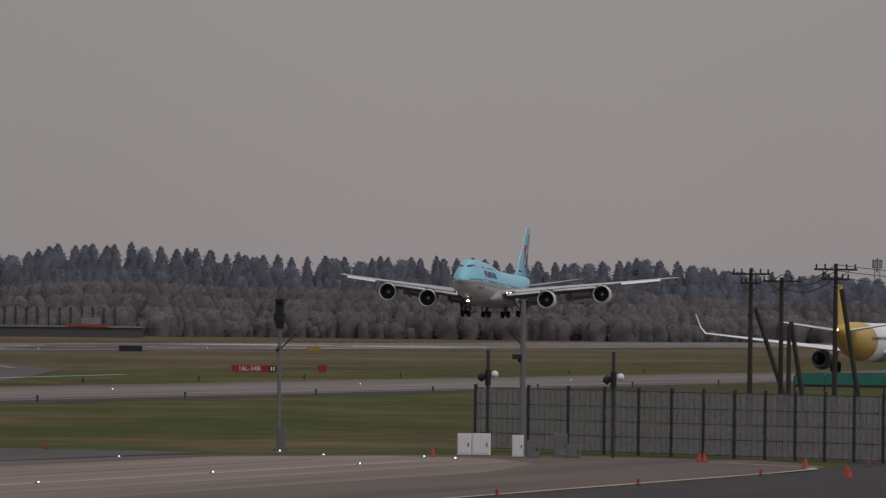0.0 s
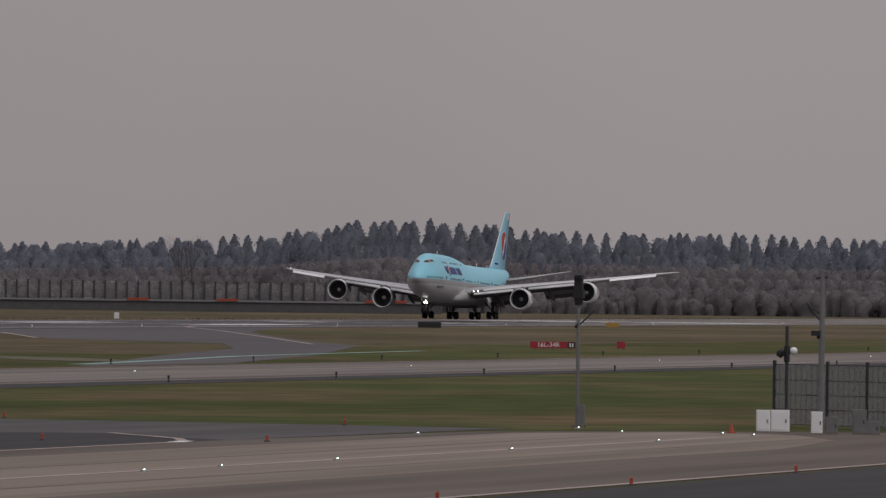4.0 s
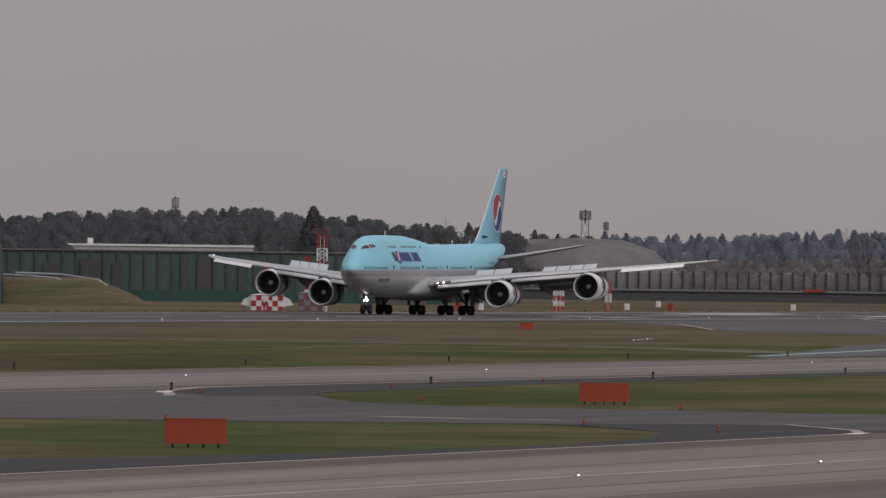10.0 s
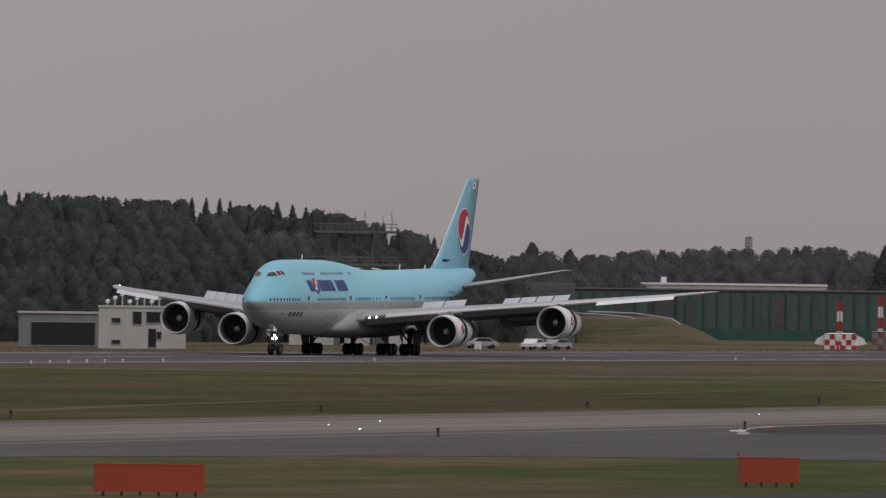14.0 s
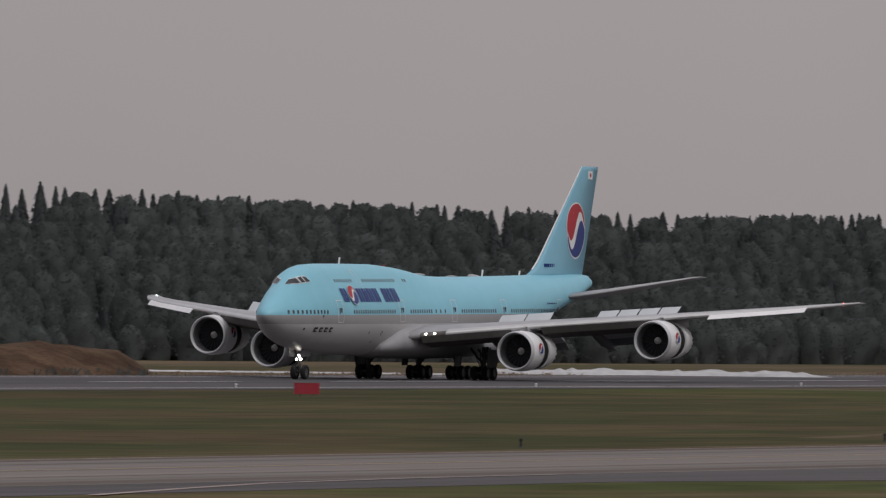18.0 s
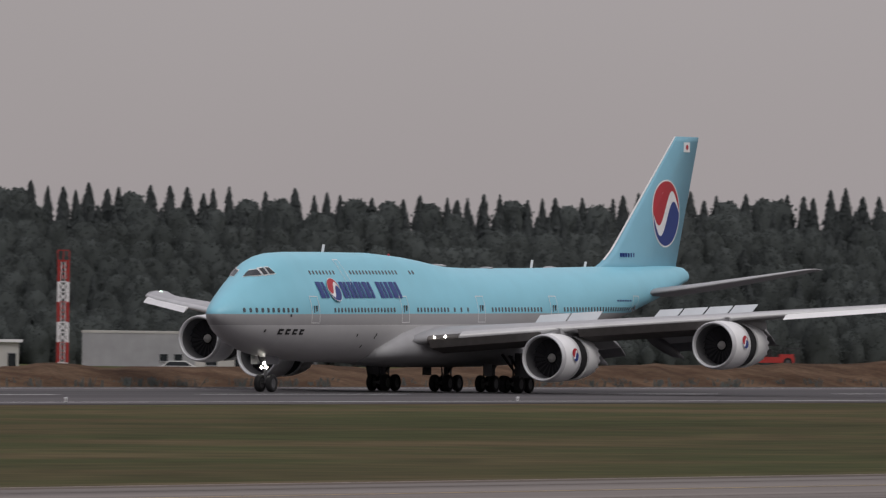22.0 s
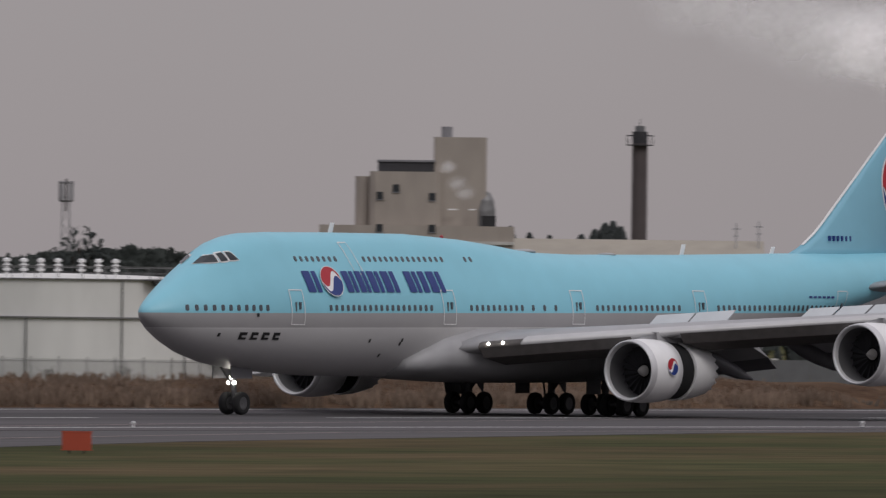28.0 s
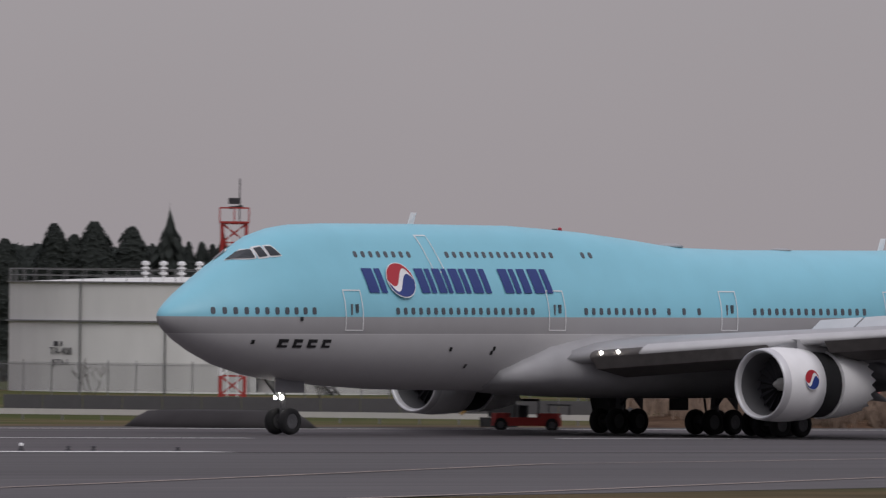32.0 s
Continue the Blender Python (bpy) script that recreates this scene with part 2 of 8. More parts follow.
REDBOARD = mat("red_board", (0.32, 0.02, 0.035), 0.5, 0, 0.06, 1, 0.08)
# Needle and leaf colours are lifted to carry haze over the wooded hill.
PINE = leafy(mat("conifer_needles", (0.114, 0.127, 0.126), 0.9, 0, 0.12, 0.5, 0.1, per=0.05))
LEAF = leafy(mat("winter_foliage", (0.118, 0.132, 0.127), 0.95, 0, 0.12, 0.6, 0.22, per=0.06))
DARKLEAF = leafy(mat("dark_evergreen", (0.074, 0.084, 0.077), 0.95, 0, 0.15, 0.6, 0.2, per=0.08))
# Far foliage: haze is put into these lightened, greyed base colours.
FARPINE = leafy(mat("haze_tinted_conifers", (0.25, 0.262, 0.305), 0.95, 0, 0.08, 0.4, 0.06, per=0.03))
FARLEAF = leafy(mat("haze_tinted_bare_wood", (0.262, 0.246, 0.252), 0.95, 0, 0.08, 0.4, 0.1, per=0.04))
MIDLEAF = leafy(mat("haze_tinted_evergreen", (0.15, 0.155, 0.165), 0.95, 0, 0.08, 0.4, 0.1, per=0.04))
MOUND = dull(mat("bare_earth_mound", (0.15, 0.142, 0.14), 0.95, 0, 0.2, 0.15, 0.2, 0.2), 0.05)
# Far towers: haze is put into this paled steel; plain pale sheet elsewhere.
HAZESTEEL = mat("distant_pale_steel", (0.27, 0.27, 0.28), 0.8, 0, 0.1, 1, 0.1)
EDGECON = dull(mat("stained_concrete", (0.115, 0.095, 0.08), 0.9, 0, 0.25, 0.4, 0.2, 0.05, stretch=(0.03, 1, 1)), 0.15)
TYREMARK = dull(mat("rubbered_asphalt", (0.058, 0.054, 0.056), 0.85, 0, 0.3, 0.5, 0.3, 0.05, stretch=(0.02, 1, 1)), 0.25)
# Fence mesh paled to stand for haze between the far posts.
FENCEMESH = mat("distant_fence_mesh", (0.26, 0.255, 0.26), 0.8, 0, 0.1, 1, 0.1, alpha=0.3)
POSTM = mat("distant_fence_post", (0.045, 0.045, 0.05), 0.9, 0, 0.1, 1, 0.1)
# Low haze contrast of the deck towers put into the colour; elsewhere plain grey.
DIMSTEEL = mat("dim_grey", (0.13, 0.133, 0.138), 0.8, 0, 0.1, 1, 0.1)
# Dark posts and walls lifted towards grey for haze; plain grey on nearer things.
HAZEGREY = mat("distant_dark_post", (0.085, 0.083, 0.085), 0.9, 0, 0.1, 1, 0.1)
BARK = mat("bark", (0.05, 0.035, 0.025), 0.9, 0, 0.3, 3, 0.2, 0.3)
STEEL = mat("galvanised_steel", (0.2, 0.2, 0.2), 0.55, 0.5, 0.12, 2, 0.1)
DARKSTEEL = mat("dark_steel", (0.05, 0.05, 0.055), 0.6, 0.4, 0.1, 2, 0.1)
WOODPOLE = mat("creosoted_pole", (0.035, 0.028, 0.024), 0.85, 0, 0.2, 3, 0.1)
MESHWIRE = mat("fence_mesh", (0.3, 0.305, 0.32), 0.7, 0.0, 0.15, 2, 0.2, alpha=0.5)
TANKW = mat("tank_white", (0.64, 0.64, 0.615), 0.6, 0, 0.06, 0.5, 0.1, stretch=(1, 1, 0.3))
WALLW = mat("off_white_wall", (0.5, 0.49, 0.46), 0.8, 0, 0.1, 0.6, 0.12, stretch=(1, 1, 0.4))
WALLB = mat("beige_wall", (0.36, 0.32, 0.28), 0.85, 0, 0.1, 0.5, 0.12, stretch=(1, 1, 0.4))
WALLG = mat("grey_wall", (0.22, 0.22, 0.235), 0.85, 0, 0.1, 0.5, 0.12, stretch=(1, 1, 0.4))
# Green lightened and greyed to carry distant haze over the hangar.
GREENW = mat("green_sheeting", (0.07, 0.112, 0.099), 0.7, 0, 0.12, 0.5, 0.15)
GREENBASE = mat("green_base_wall", (0.032, 0.085, 0.068), 0.8, 0, 0.12, 0.5, 0.15)
GREENTARP = mat("green_tarpaulin", (0.02, 0.16, 0.12), 0.7, 0, 0.12, 1.5, 0.15)
ROOFG = mat("roof_grey", (0.17, 0.17, 0.17), 0.8, 0, 0.1, 0.5, 0.1)
ROOFT = mat("roof_tan", (0.33, 0.3, 0.25), 0.8, 0, 0.08, 0.5, 0.1)
REDW = mat("signal_red", (0.38, 0.03, 0.025), 0.6, 0, 0.08, 1, 0.08)
RUSTY = mat("faded_machine_paint", (0.25, 0.13, 0.05), 0.7, 0, 0.15, 1, 0.15)
YELLOWP = mat("machine_yellow", (0.38, 0.22, 0.05), 0.55, 0, 0.1, 1, 0.1)
GOLD = mat("gold_yellow_paint", (0.55, 0.38, 0.07), 0.45, 0, 0.05, 1, 0.05)
SHEET = mat("white_plastic_sheet", (0.45, 0.45, 0.45), 0.5, 0, 0.15, 0.8, 0.2, 0.4)
SMOKE = smoky("tyre_smoke", (0.64, 0.73, 0.82), 0.46, 0.2)
STEAM = smoky("steam", (0.99, 0.98, 0.98), 0.95, 0.6)
THINSTEAM = smoky("thin_steam", (0.99, 0.98, 0.98), 0.5, 0.5)


# ---------------------------------------------------------------- mesh helpers
class Geo:
    """Vertices and faces gathered into one mesh."""

    def __init__(self):
        self.v, self.f, self.m, self.mats = [], [], [], []

    def add(self, v, f, m=None):
        o = len(self.v)
        self.v += [tuple(p) for p in v]
        self.f += [tuple(i + o for i in q) for q in f]
        if m is not None and m not in self.mats:
            self.mats.append(m)
        self.m += [self.mats.index(m) if m is not None else 0] * len(f)
        return self

    def box(self, c, s, m=None, rz=0.0, bev=0.0):
        hx, hy, hz = s[0] / 2, s[1] / 2, s[2] / 2
        b = min(bev, hx * 0.9, hy * 0.9)
        ring = [(-hx + b, -hy), (hx - b, -hy), (hx, -hy + b), (hx, hy - b), (hx - b, hy), (-hx + b, hy), (-hx, hy - b), (-hx, -hy + b)] if b \
            else [(-hx, -hy), (hx, -hy), (hx, hy), (-hx, hy)]
        ca, sa = math.cos(rz), math.sin(rz)
        n = len(ring)
        v = [(c[0] + x * ca - y * sa, c[1] + x * sa + y * ca, c[2] + z) for z in (-hz, hz) for x, y in ring]
        f = [tuple(range(n))[::-1], tuple(range(n, 2 * n))] + [(i, (i + 1) % n, n + (i + 1) % n, n + i) for i in range(n)]
        return self.add(v, f, m)

    def tube(self, a, b, r0, r1=None, n=8, m=None, caps=True):
        a, b = Vector(a), Vector(b)
        r1 = r0 if r1 is None else r1
        d = (b - a).normalized()
        s = d.orthogonal().normalized()
        t = d.cross(s)
        v = [p + (s * math.cos(k * math.tau / n) + t * math.sin(k * math.tau / n)) * r for p, r in ((a, r0), (b, r1)) for k in range(n)]
        f = [(k, (k + 1) % n, n + (k + 1) % n, n + k) for k in range(n)]
        if caps:
            f += [tuple(range(n))[::-1], tuple(range(n, 2 * n))]
        return self.add(v, f, m)

    def loft(self, rings, m=None, closed=True, cap=True):
        n = len(rings[0])
        v = [p for r in rings for p in r]
        f = []
        for i in range(len(rings) - 1):
            for k in range(n if closed else n - 1):
                j = (k + 1) % n
                f.append((i * n + k, i * n + j, (i + 1) * n + j, (i + 1) * n + k))
        if cap and closed:
            f += [tuple(range(n))[::-1], tuple(range((len(rings) - 1) * n, len(rings) * n))]
        return self.add(v, f, m)

    def turn(self, prof, axis="x", c=(0, 0, 0), n=28, m=None, a0=0.0, a1=math.tau):
        """Revolves (along, radius) round an axis through c."""
        full = a1 - a0 > math.tau - 1e-6
        k = n if full else n + 1
        rings = []
        for s, r in prof:
            ring = []
            for i in range(k):
                a = a0 + (a1 - a0) * i / n
                p, q = r * math.cos(a), r * math.sin(a)
                ring.append({"x": (c[0] + s, c[1] + p, c[2] + q), "y": (c[0] + p, c[1] + s, c[2] + q), "z": (c[0] + p, c[1] + q, c[2] + s)}[axis])
            rings.append(ring)
        return self.loft(rings, m, full, False)

    def blob(self, c, r, m=None, sub=1, seed=0, rough=0.2, squash=1.0):
        bm = bmesh.new()
        bmesh.ops.create_icosphere(bm, subdivisions=sub, radius=1)
        v = []
        for p in bm.verts:
            k = 1 + rough * noise.noise(p.co * 1.7 + Vector((seed * 3.1, seed * 1.7, 0)))
            v.append((c[0] + p.co.x * r * k, c[1] + p.co.y * r * k, c[2] + p.co.z * r * k * squash))
        f = [tuple(q.index for q in g.verts) for g in bm.faces]
        bm.free()
        return self.add(v, f, m)

    def mesh(self, name, material=None, smooth=False):
        me = bpy.data.meshes.new(name)
        me.from_pydata(self.v, [], self.f)
        for m in (self.mats or [material]):
            me.materials.append(m)
        if len(self.mats) > 1:
            me.polygons.foreach_set("material_index", self.m)
        if smooth:
            me.polygons.foreach_set("use_smooth", [True] * len(me.polygons))
        me.update()
        return me


def part(name, geo, material, parent, label="", smooth=False, at=None):
    """One mesh object under a thing or part."""
    ob = new(name, geo if isinstance(geo, bpy.types.Mesh) else geo.mesh(name, material, smooth))
    ob.parent = parent
    if at is not None:
        ob.matrix_basis = at if isinstance(at, Matrix) else Matrix.Translation(at)
    return tagged(ob, label) if label else ob


def thing(name, m, label, category, group="", kind=""):
    ob = new(name)
    ob.empty_display_size = 0.2
    ob.matrix_basis = m if isinstance(m, Matrix) else Matrix.Translation(m)
    return tagged(ob, label, category, group, kind)


def single(name, geo, material, label, category, at=None, group="", kind="", smooth=False):
    if isinstance(geo, bpy.types.Mesh) and geo.materials and geo.materials[0] is None:
        geo.materials[0] = material
    ob = new(name, geo if isinstance(geo, bpy.types.Mesh) else geo.mesh(name, material, smooth))
    if at is not None:
        ob.matrix_basis = at if isinstance(at, Matrix) else Matrix.Translation(at)
    return tagged(ob, label, category, group, kind)


def polar(az, dist, z=0.0):
    """A place by its azimuth from the deck (degrees) and distance."""
    a = radians(az)
    return Vector((dist * math.cos(a), dist * math.sin(a), z))


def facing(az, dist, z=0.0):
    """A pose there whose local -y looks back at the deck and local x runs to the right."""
    p = polar(az, dist, z - (0.22 if 33 < az < 42.3 and dist > 850 else 0.0))  # sunk on these bearings to fit the camera's view
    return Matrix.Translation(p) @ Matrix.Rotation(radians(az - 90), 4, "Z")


# ---------------------------------------------------------------- ground
def pave(name, pts, z, material, label, category, parent=None):
    g = Geo()
    n = len(pts)
    g.add([(x, y, z) for x, y in pts] + [(x, y, z - 0.25) for x, y in pts],
          [tuple(range(n))] + [((i + 1) % n, i, n + i, n + (i + 1) % n) for i in range(n)])
    return single(name, g, material, label, category, kind="structure")


def strip(name, x0, x1, y0, y1, z, material, parent):
    g = Geo().add([(x0, y0, z), (x1, y0, z), (x1, y1, z), (x0, y1, z)], [(0, 1, 2, 3)])
    return part(name, g, material, parent)


def band(name, pts, w, z, material, parent):
    """A painted line of width w along a path."""
    g, v = Geo(), []
    for i, p in enumerate(pts):
        a, b = Vector(pts[max(i - 1, 0)]), Vector(pts[min(i + 1, len(pts) - 1)])
        d = (b - a).normalized()
        s = Vector((-d.y, d.x)) * (w / 2)
        v += [(p[0] + s.x, p[1] + s.y, z), (p[0] - s.x, p[1] - s.y, z)]
    g.add(v, [(2 * i + 1, 2 * i + 3, 2 * i + 2, 2 * i) for i in range(len(pts) - 1)])
    return part(name, g, material, parent)


ground_geo = Geo()
N = 60
R = [0.0, 40, 120, 260, 420, 600, 900, 1400, 2200, 3400, 4700]
gv = [(0, 0, -0.05)]
for r in R[1:]:
    gv += [(r * math.cos(k * math.tau / N), r * math.sin(k * math.tau / N), -0.05) for k in range(N)]
gf = [(0, 1 + k, 1 + (k + 1) % N) for k in range(N)]
for i in range(len(R) - 2):
    gf += [(1 + i * N + k, 1 + (i + 1) * N + k, 1 + (i + 1) * N + (k + 1) % N, 1 + i * N + (k + 1) % N) for k in range(N)]
ground_geo.add(gv, gf)
single("ground", ground_geo, GRASS, "mown airfield grass, green with dry brown patches", "grass", kind="structure")

# Dry strip beyond the footpath; nearer the taxiway the turf is greener.
pave("grass_verge", [(868, 333), (860, 265), (848, 222), (900, 208), (1010, 222), (1200, 225), (2400, 215), (2900, 335)], -0.045, BROWN, "dry brown grass between taxiway and runway", "grass")
runway = pave("runway", [(-700, 333), (4200, 333), (4200, 411), (-700, 411)], 0.0, ASPHALT, "long grey asphalt runway with worn white markings", "runway")
pave("near_verge", [(-500, 179.6), (620, 179.6), (700, 200), (760, 260), (790, 332.8), (520, 332.8), (450, 325), (382, 305), (287, 264), (40, 180.2)], -0.04, TURF, "darker rough turf between taxiway and runway", "grass")
pave("runway_margin", [(-700, 411), (4200, 411), (4200, 423), (-700, 423)], -0.04, BROWN, "dry grass strip beyond the runway", "grass")
pave("far_verge", [(940, 423), (4200, 423), (4200, 1500), (2000, 1100), (1150, 520)], -0.042, BROWN, "dry brown grass beyond the runway", "grass")
taxiway = pave("taxiway", [(-500, 149.6), (2500, 149.6), (2500, 176.5), (-500, 176.5)], -0.02, TARMAC, "pale worn parallel taxiway", "taxiway")
pave("taxiway_margin", [(-500, 176.5), (2500, 176.5), (2500, 179.5), (-500, 179.5)], -0.035, BROWN, "dry worn grass along the taxiway edge", "grass")
pave("link_taxiway", [(-500, 142), (360, 142), (380, 136), (392, 130), (398, 124), (401, 114), (405, 106), (411, 100), (411, 97.5), (404, 94), (398, 90.4), (443, 89), (446, 97), (449, 106), (450, 114), (454, 122), (464, 129.5),
                      (484, 136.6), (478, 140), (489, 145), (498, 147.3), (516, 149.5), (-500, 149.5)], -0.03, LINKASPH, "grey asphalt link between the two taxiways", "taxiway")
pave("taxiway_shoulder", [(489, 145), (478, 140), (484, 136.6), (496, 139.8), (525, 142), (555, 144.2), (640, 144.6), (2500, 144.6), (2500, 149.5), (516, 149.5), (498, 147.3)], -0.03, DARKASPH,
     "dark asphalt shoulder along the taxiway", "taxiway")
pave("link_shoulder", [(-200, 90.4), (398, 90.4), (404, 94), (411, 97.5), (411, 100), (405, 106), (399, 102), (389, 97), (372, 93.4), (356, 92.2), (340, 92.7), (324, 94.8), (310, 98.4), (296, 100), (250, 104), (150, 112), (-200, 118)],
     -0.03, DARKASPH, "dark asphalt shoulder beside the lawn", "taxiway")
near_shoulder = pave("near_taxiway_shoulder", [(-200, 60.5), (405, 60.5), (424, 61.5), (440, 66), (446, 74), (442, 82), (432, 88), (398, 90.3), (-200, 90.3)], -0.025, EDGECON, "stained brown-grey shoulder of the near taxiway", "taxiway")
apron_road = pave("near_taxiway", [(-200, 69.6), (395, 69.6), (420, 72), (434, 76), (438, 81), (428, 86), (380, 86.6), (-200, 86.6)], -0.015, CONCRETE, "pale brown concrete taxiway with a centre line", "taxiway")
pave("dark_apron", [(-200, 20), (700, 20), (700, 52), (520, 58), (440, 63), (424, 61), (405, 60), (-200, 60)], -0.03, DARKASPH, "dark asphalt apron beside the concrete", "apron")
pave("near_lawn", [(120, 5), (262, 5), (300, 35), (298, 49), (270, 53), (120, 53)], 0.0, GRASS, "small patch of grass inside the apron", "grass")
pave("exit_taxiway", [(1322, 333), (1280, 326), (1194, 295), (1116, 272), (1064, 242), (980, 222), (870, 203), (745, 179.6), (790, 179.6), (900, 197), (1056, 227), (1122, 246), (1225, 273), (1338, 301), (1400, 314), (1460, 325), (1525, 333)],
     -0.03, ASPHALT, "grey rapid exit taxiway leaving the runway", "taxiway")
pave("near_exit_taxiway", [(-400, 120), (40, 180.2), (287, 264), (382, 305), (450, 325), (520, 333), (-700, 333), (-700, 120)], -0.02, EXITASPH, "wide asphalt exit taxiway with painted guide lines", "taxiway")

for i in range(-2, 74):
    strip("centre_line", 340 + 50 * i - 11, 340 + 50 * i + 19, 372.1, 373.0, 0.005, LINEW, runway)
strip("edge_line", 395, 4200, 340.6, 341.5, 0.005, LINEW, runway)
strip("edge_line", -700, 4200, 403.5, 404.4, 0.005, LINEW, runway)
strip("shoulder_strip", 560, 4200, 333.2, 340.3, 0.003, LINKASPH, runway)
strip("shoulder_strip", -700, 4200, 404.8, 410.8, 0.003, LINKASPH, runway)
# Paler strip that paints the mirage and haze brightness of the far runway.
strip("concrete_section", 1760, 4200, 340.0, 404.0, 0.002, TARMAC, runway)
for s in (-1, 1):
    # The bars at 1930 also stand for white mirage streaks on the runway.
    for k in range(6):
        strip("touchdown_bar", 1930, 1990, 372.5 + s * (6 + 3.4 * k) - 0.9, 372.5 + s * (6 + 3.4 * k) + 0.9, 0.005, LINEW, runway)
    strip("aiming_mark", 1560, 1620, 372.5 + s * 14 - 4.5, 372.5 + s * 14 + 4.5, 0.005, LINEW, runway)
    for xx in (1400, 1740):
        for k in range(3):
            strip("touchdown_bar", xx, xx + 24, 372.5 + s * (9 + 3.2 * k) - 0.8, 372.5 + s * (9 + 3.2 * k) + 0.8, 0.005, LINEW, runway)
band("guide_line", [(520, 372), (440, 352), (380, 333), (330, 313), (312, 307), (259, 274), (200, 238), (60, 160)], 0.35, 0.006, LINER, runway)
band("guide_line", [(560, 341), (420, 326), (340, 300), (306, 282), (257, 255), (150, 200)], 0.35, 0.006, LINER, runway)
band("stop_line", [(250, 334.6), (296, 334.5), (320.6, 334.4)], 2.4, 0.006, LINEW, runway)
band("guide_line", [(1600, 360), (1520, 350), (1467, 339), (1353, 308), (1180, 263), (1065, 233.5)], 0.6, 0.006, LINER, runway)
band("guide_line", [(1239, 307.4), (1177, 290), (1121, 274.5)], 0.6, 0.006, LINER, runway)
strip("centre_line", -500, 2500, 164.3, 164.6, -0.012, LINEY, taxiway)
strip("edge_line", -500, 2500, 176.1, 176.4, -0.012, LINER, taxiway)
strip("edge_line", 520, 2500, 149.8, 150.1, -0.012, LINER, taxiway)
band("teal_line", [(759, 183), (795, 187.4), (830, 191.6), (866, 196.5), (890, 198.6), (980, 205)], 1.3, -0.01, TEAL, taxiway)
strip("centre_line", -200, 424, 76.9, 77.35, -0.008, LINER, apron_road)
for a in (73.2, 81.2):
    strip("slab_joint", -200, 424, a, a + 0.14, -0.010, EDGECON, apron_road)
strip("stained_edge", -500, 2500, 150.6, 153.0, -0.016, EDGECON, taxiway)
strip("stained_edge", -500, 2500, 174.2, 175.9, -0.016, EDGECON, taxiway)
for a in (157.2, 170.5):
    strip("slab_joint", -500, 2500, a, a + 0.25, -0.013, EDGECON, taxiway)
for a, b in ((362.0, 370.2), (374.6, 381.2), (382.5, 391.5)):
    strip("rubber_streak", 440, 1900, a, b, 0.003, TYREMARK, runway)
band("edge_line", [(-200, 60.9), (405, 60.7), (416, 60.9), (421, 61.8), (428, 65), (434, 68)], 0.4, -0.012, LINER, near_shoulder)
band("edge_line", [(250, 90.1), (340, 90.1), (391, 90.3), (399, 92.4), (404, 94.5), (408, 96.4), (412, 98)], 0.4, -0.012, LINER, near_shoulder)
band("edge_line", [(389, 90.2), (393, 90.7)], 0.6, -0.010, LINEW, near_shoulder)
band("edge_line", [(476, 141), (483, 143), (489, 145), (498, 147.3), (509, 149.3), (520, 149.7)], 0.5, -0.012, LINER, taxiway)
band("edge_line", [(487, 144.5), (492, 145.9)], 0.7, -0.010, LINEW, taxiway)
band("edge_line", [(314, 141), (329, 144.6), (343, 147.6), (358, 149.1), (374, 149.7)], 0.45, -0.012, LINER, taxiway)
band("stop_line", [(418, 115.5), (415, 111), (415, 107.5)], 1.2, -0.02, LINER, near_shoulder)
band("footpath", [(507, 190), (553, 199), (619, 209), (690, 212), (778, 222), (815, 227), (848, 232)], 1.8, -0.038, BROWN, taxiway)
band("service_path", [(868, 333), (864, 300), (858, 265), (855, 244), (847, 220), (828, 204), (803, 192), (790, 180)], 9.0, -0.036, PATHG, taxiway)


# ---------------------------------------------------------------- woods
def conifer_proto(rng, tiers=7, blades=9):
    """A spruce one metre tall: drooping tiers of blades, ragged."""
    v, f = [], []
    for t in range(tiers):
        z0 = 0.12 + 0.80 * t / tiers
        rad = 0.17 * (1 - t / (tiers + 0.3)) ** 0.8
        for b in range(blades):
            a = math.tau * (b + rng.random() * 0.8) / blades
            r = rad * (0.75 + 0.5 * rng.random())
            w = (0.35 + 0.2 * rng.random()) * 9 / blades
            zt = z0 + (0.22 if tiers < 12 else 0.1) * (0.8 + 0.4 * rng.random())
            zb = z0 - 0.03 * rng.random()
            o = len(v)
            v += [(0, 0, min(zt, 1.0)), (r * math.cos(a - w), r * math.sin(a - w), zb + 0.02), (r * 1.15 * math.cos(a), r * 1.15 * math.sin(a), zb - 0.02),
                  (r * math.cos(a + w), r * math.sin(a + w), zb + 0.02)]
            f += [(o, o + 1, o + 2), (o, o + 2, o + 3)]
    o = len(v)
    v += [(0.015, 0, 0), (-0.01, 0.012, 0), (-0.01, -0.012, 0), (0, 0, 1.04)]
    f += [(o, o + 1, o + 3), (o + 1, o + 2, o + 3), (o + 2, o, o + 3)]
    return np.array(v), np.array(f)


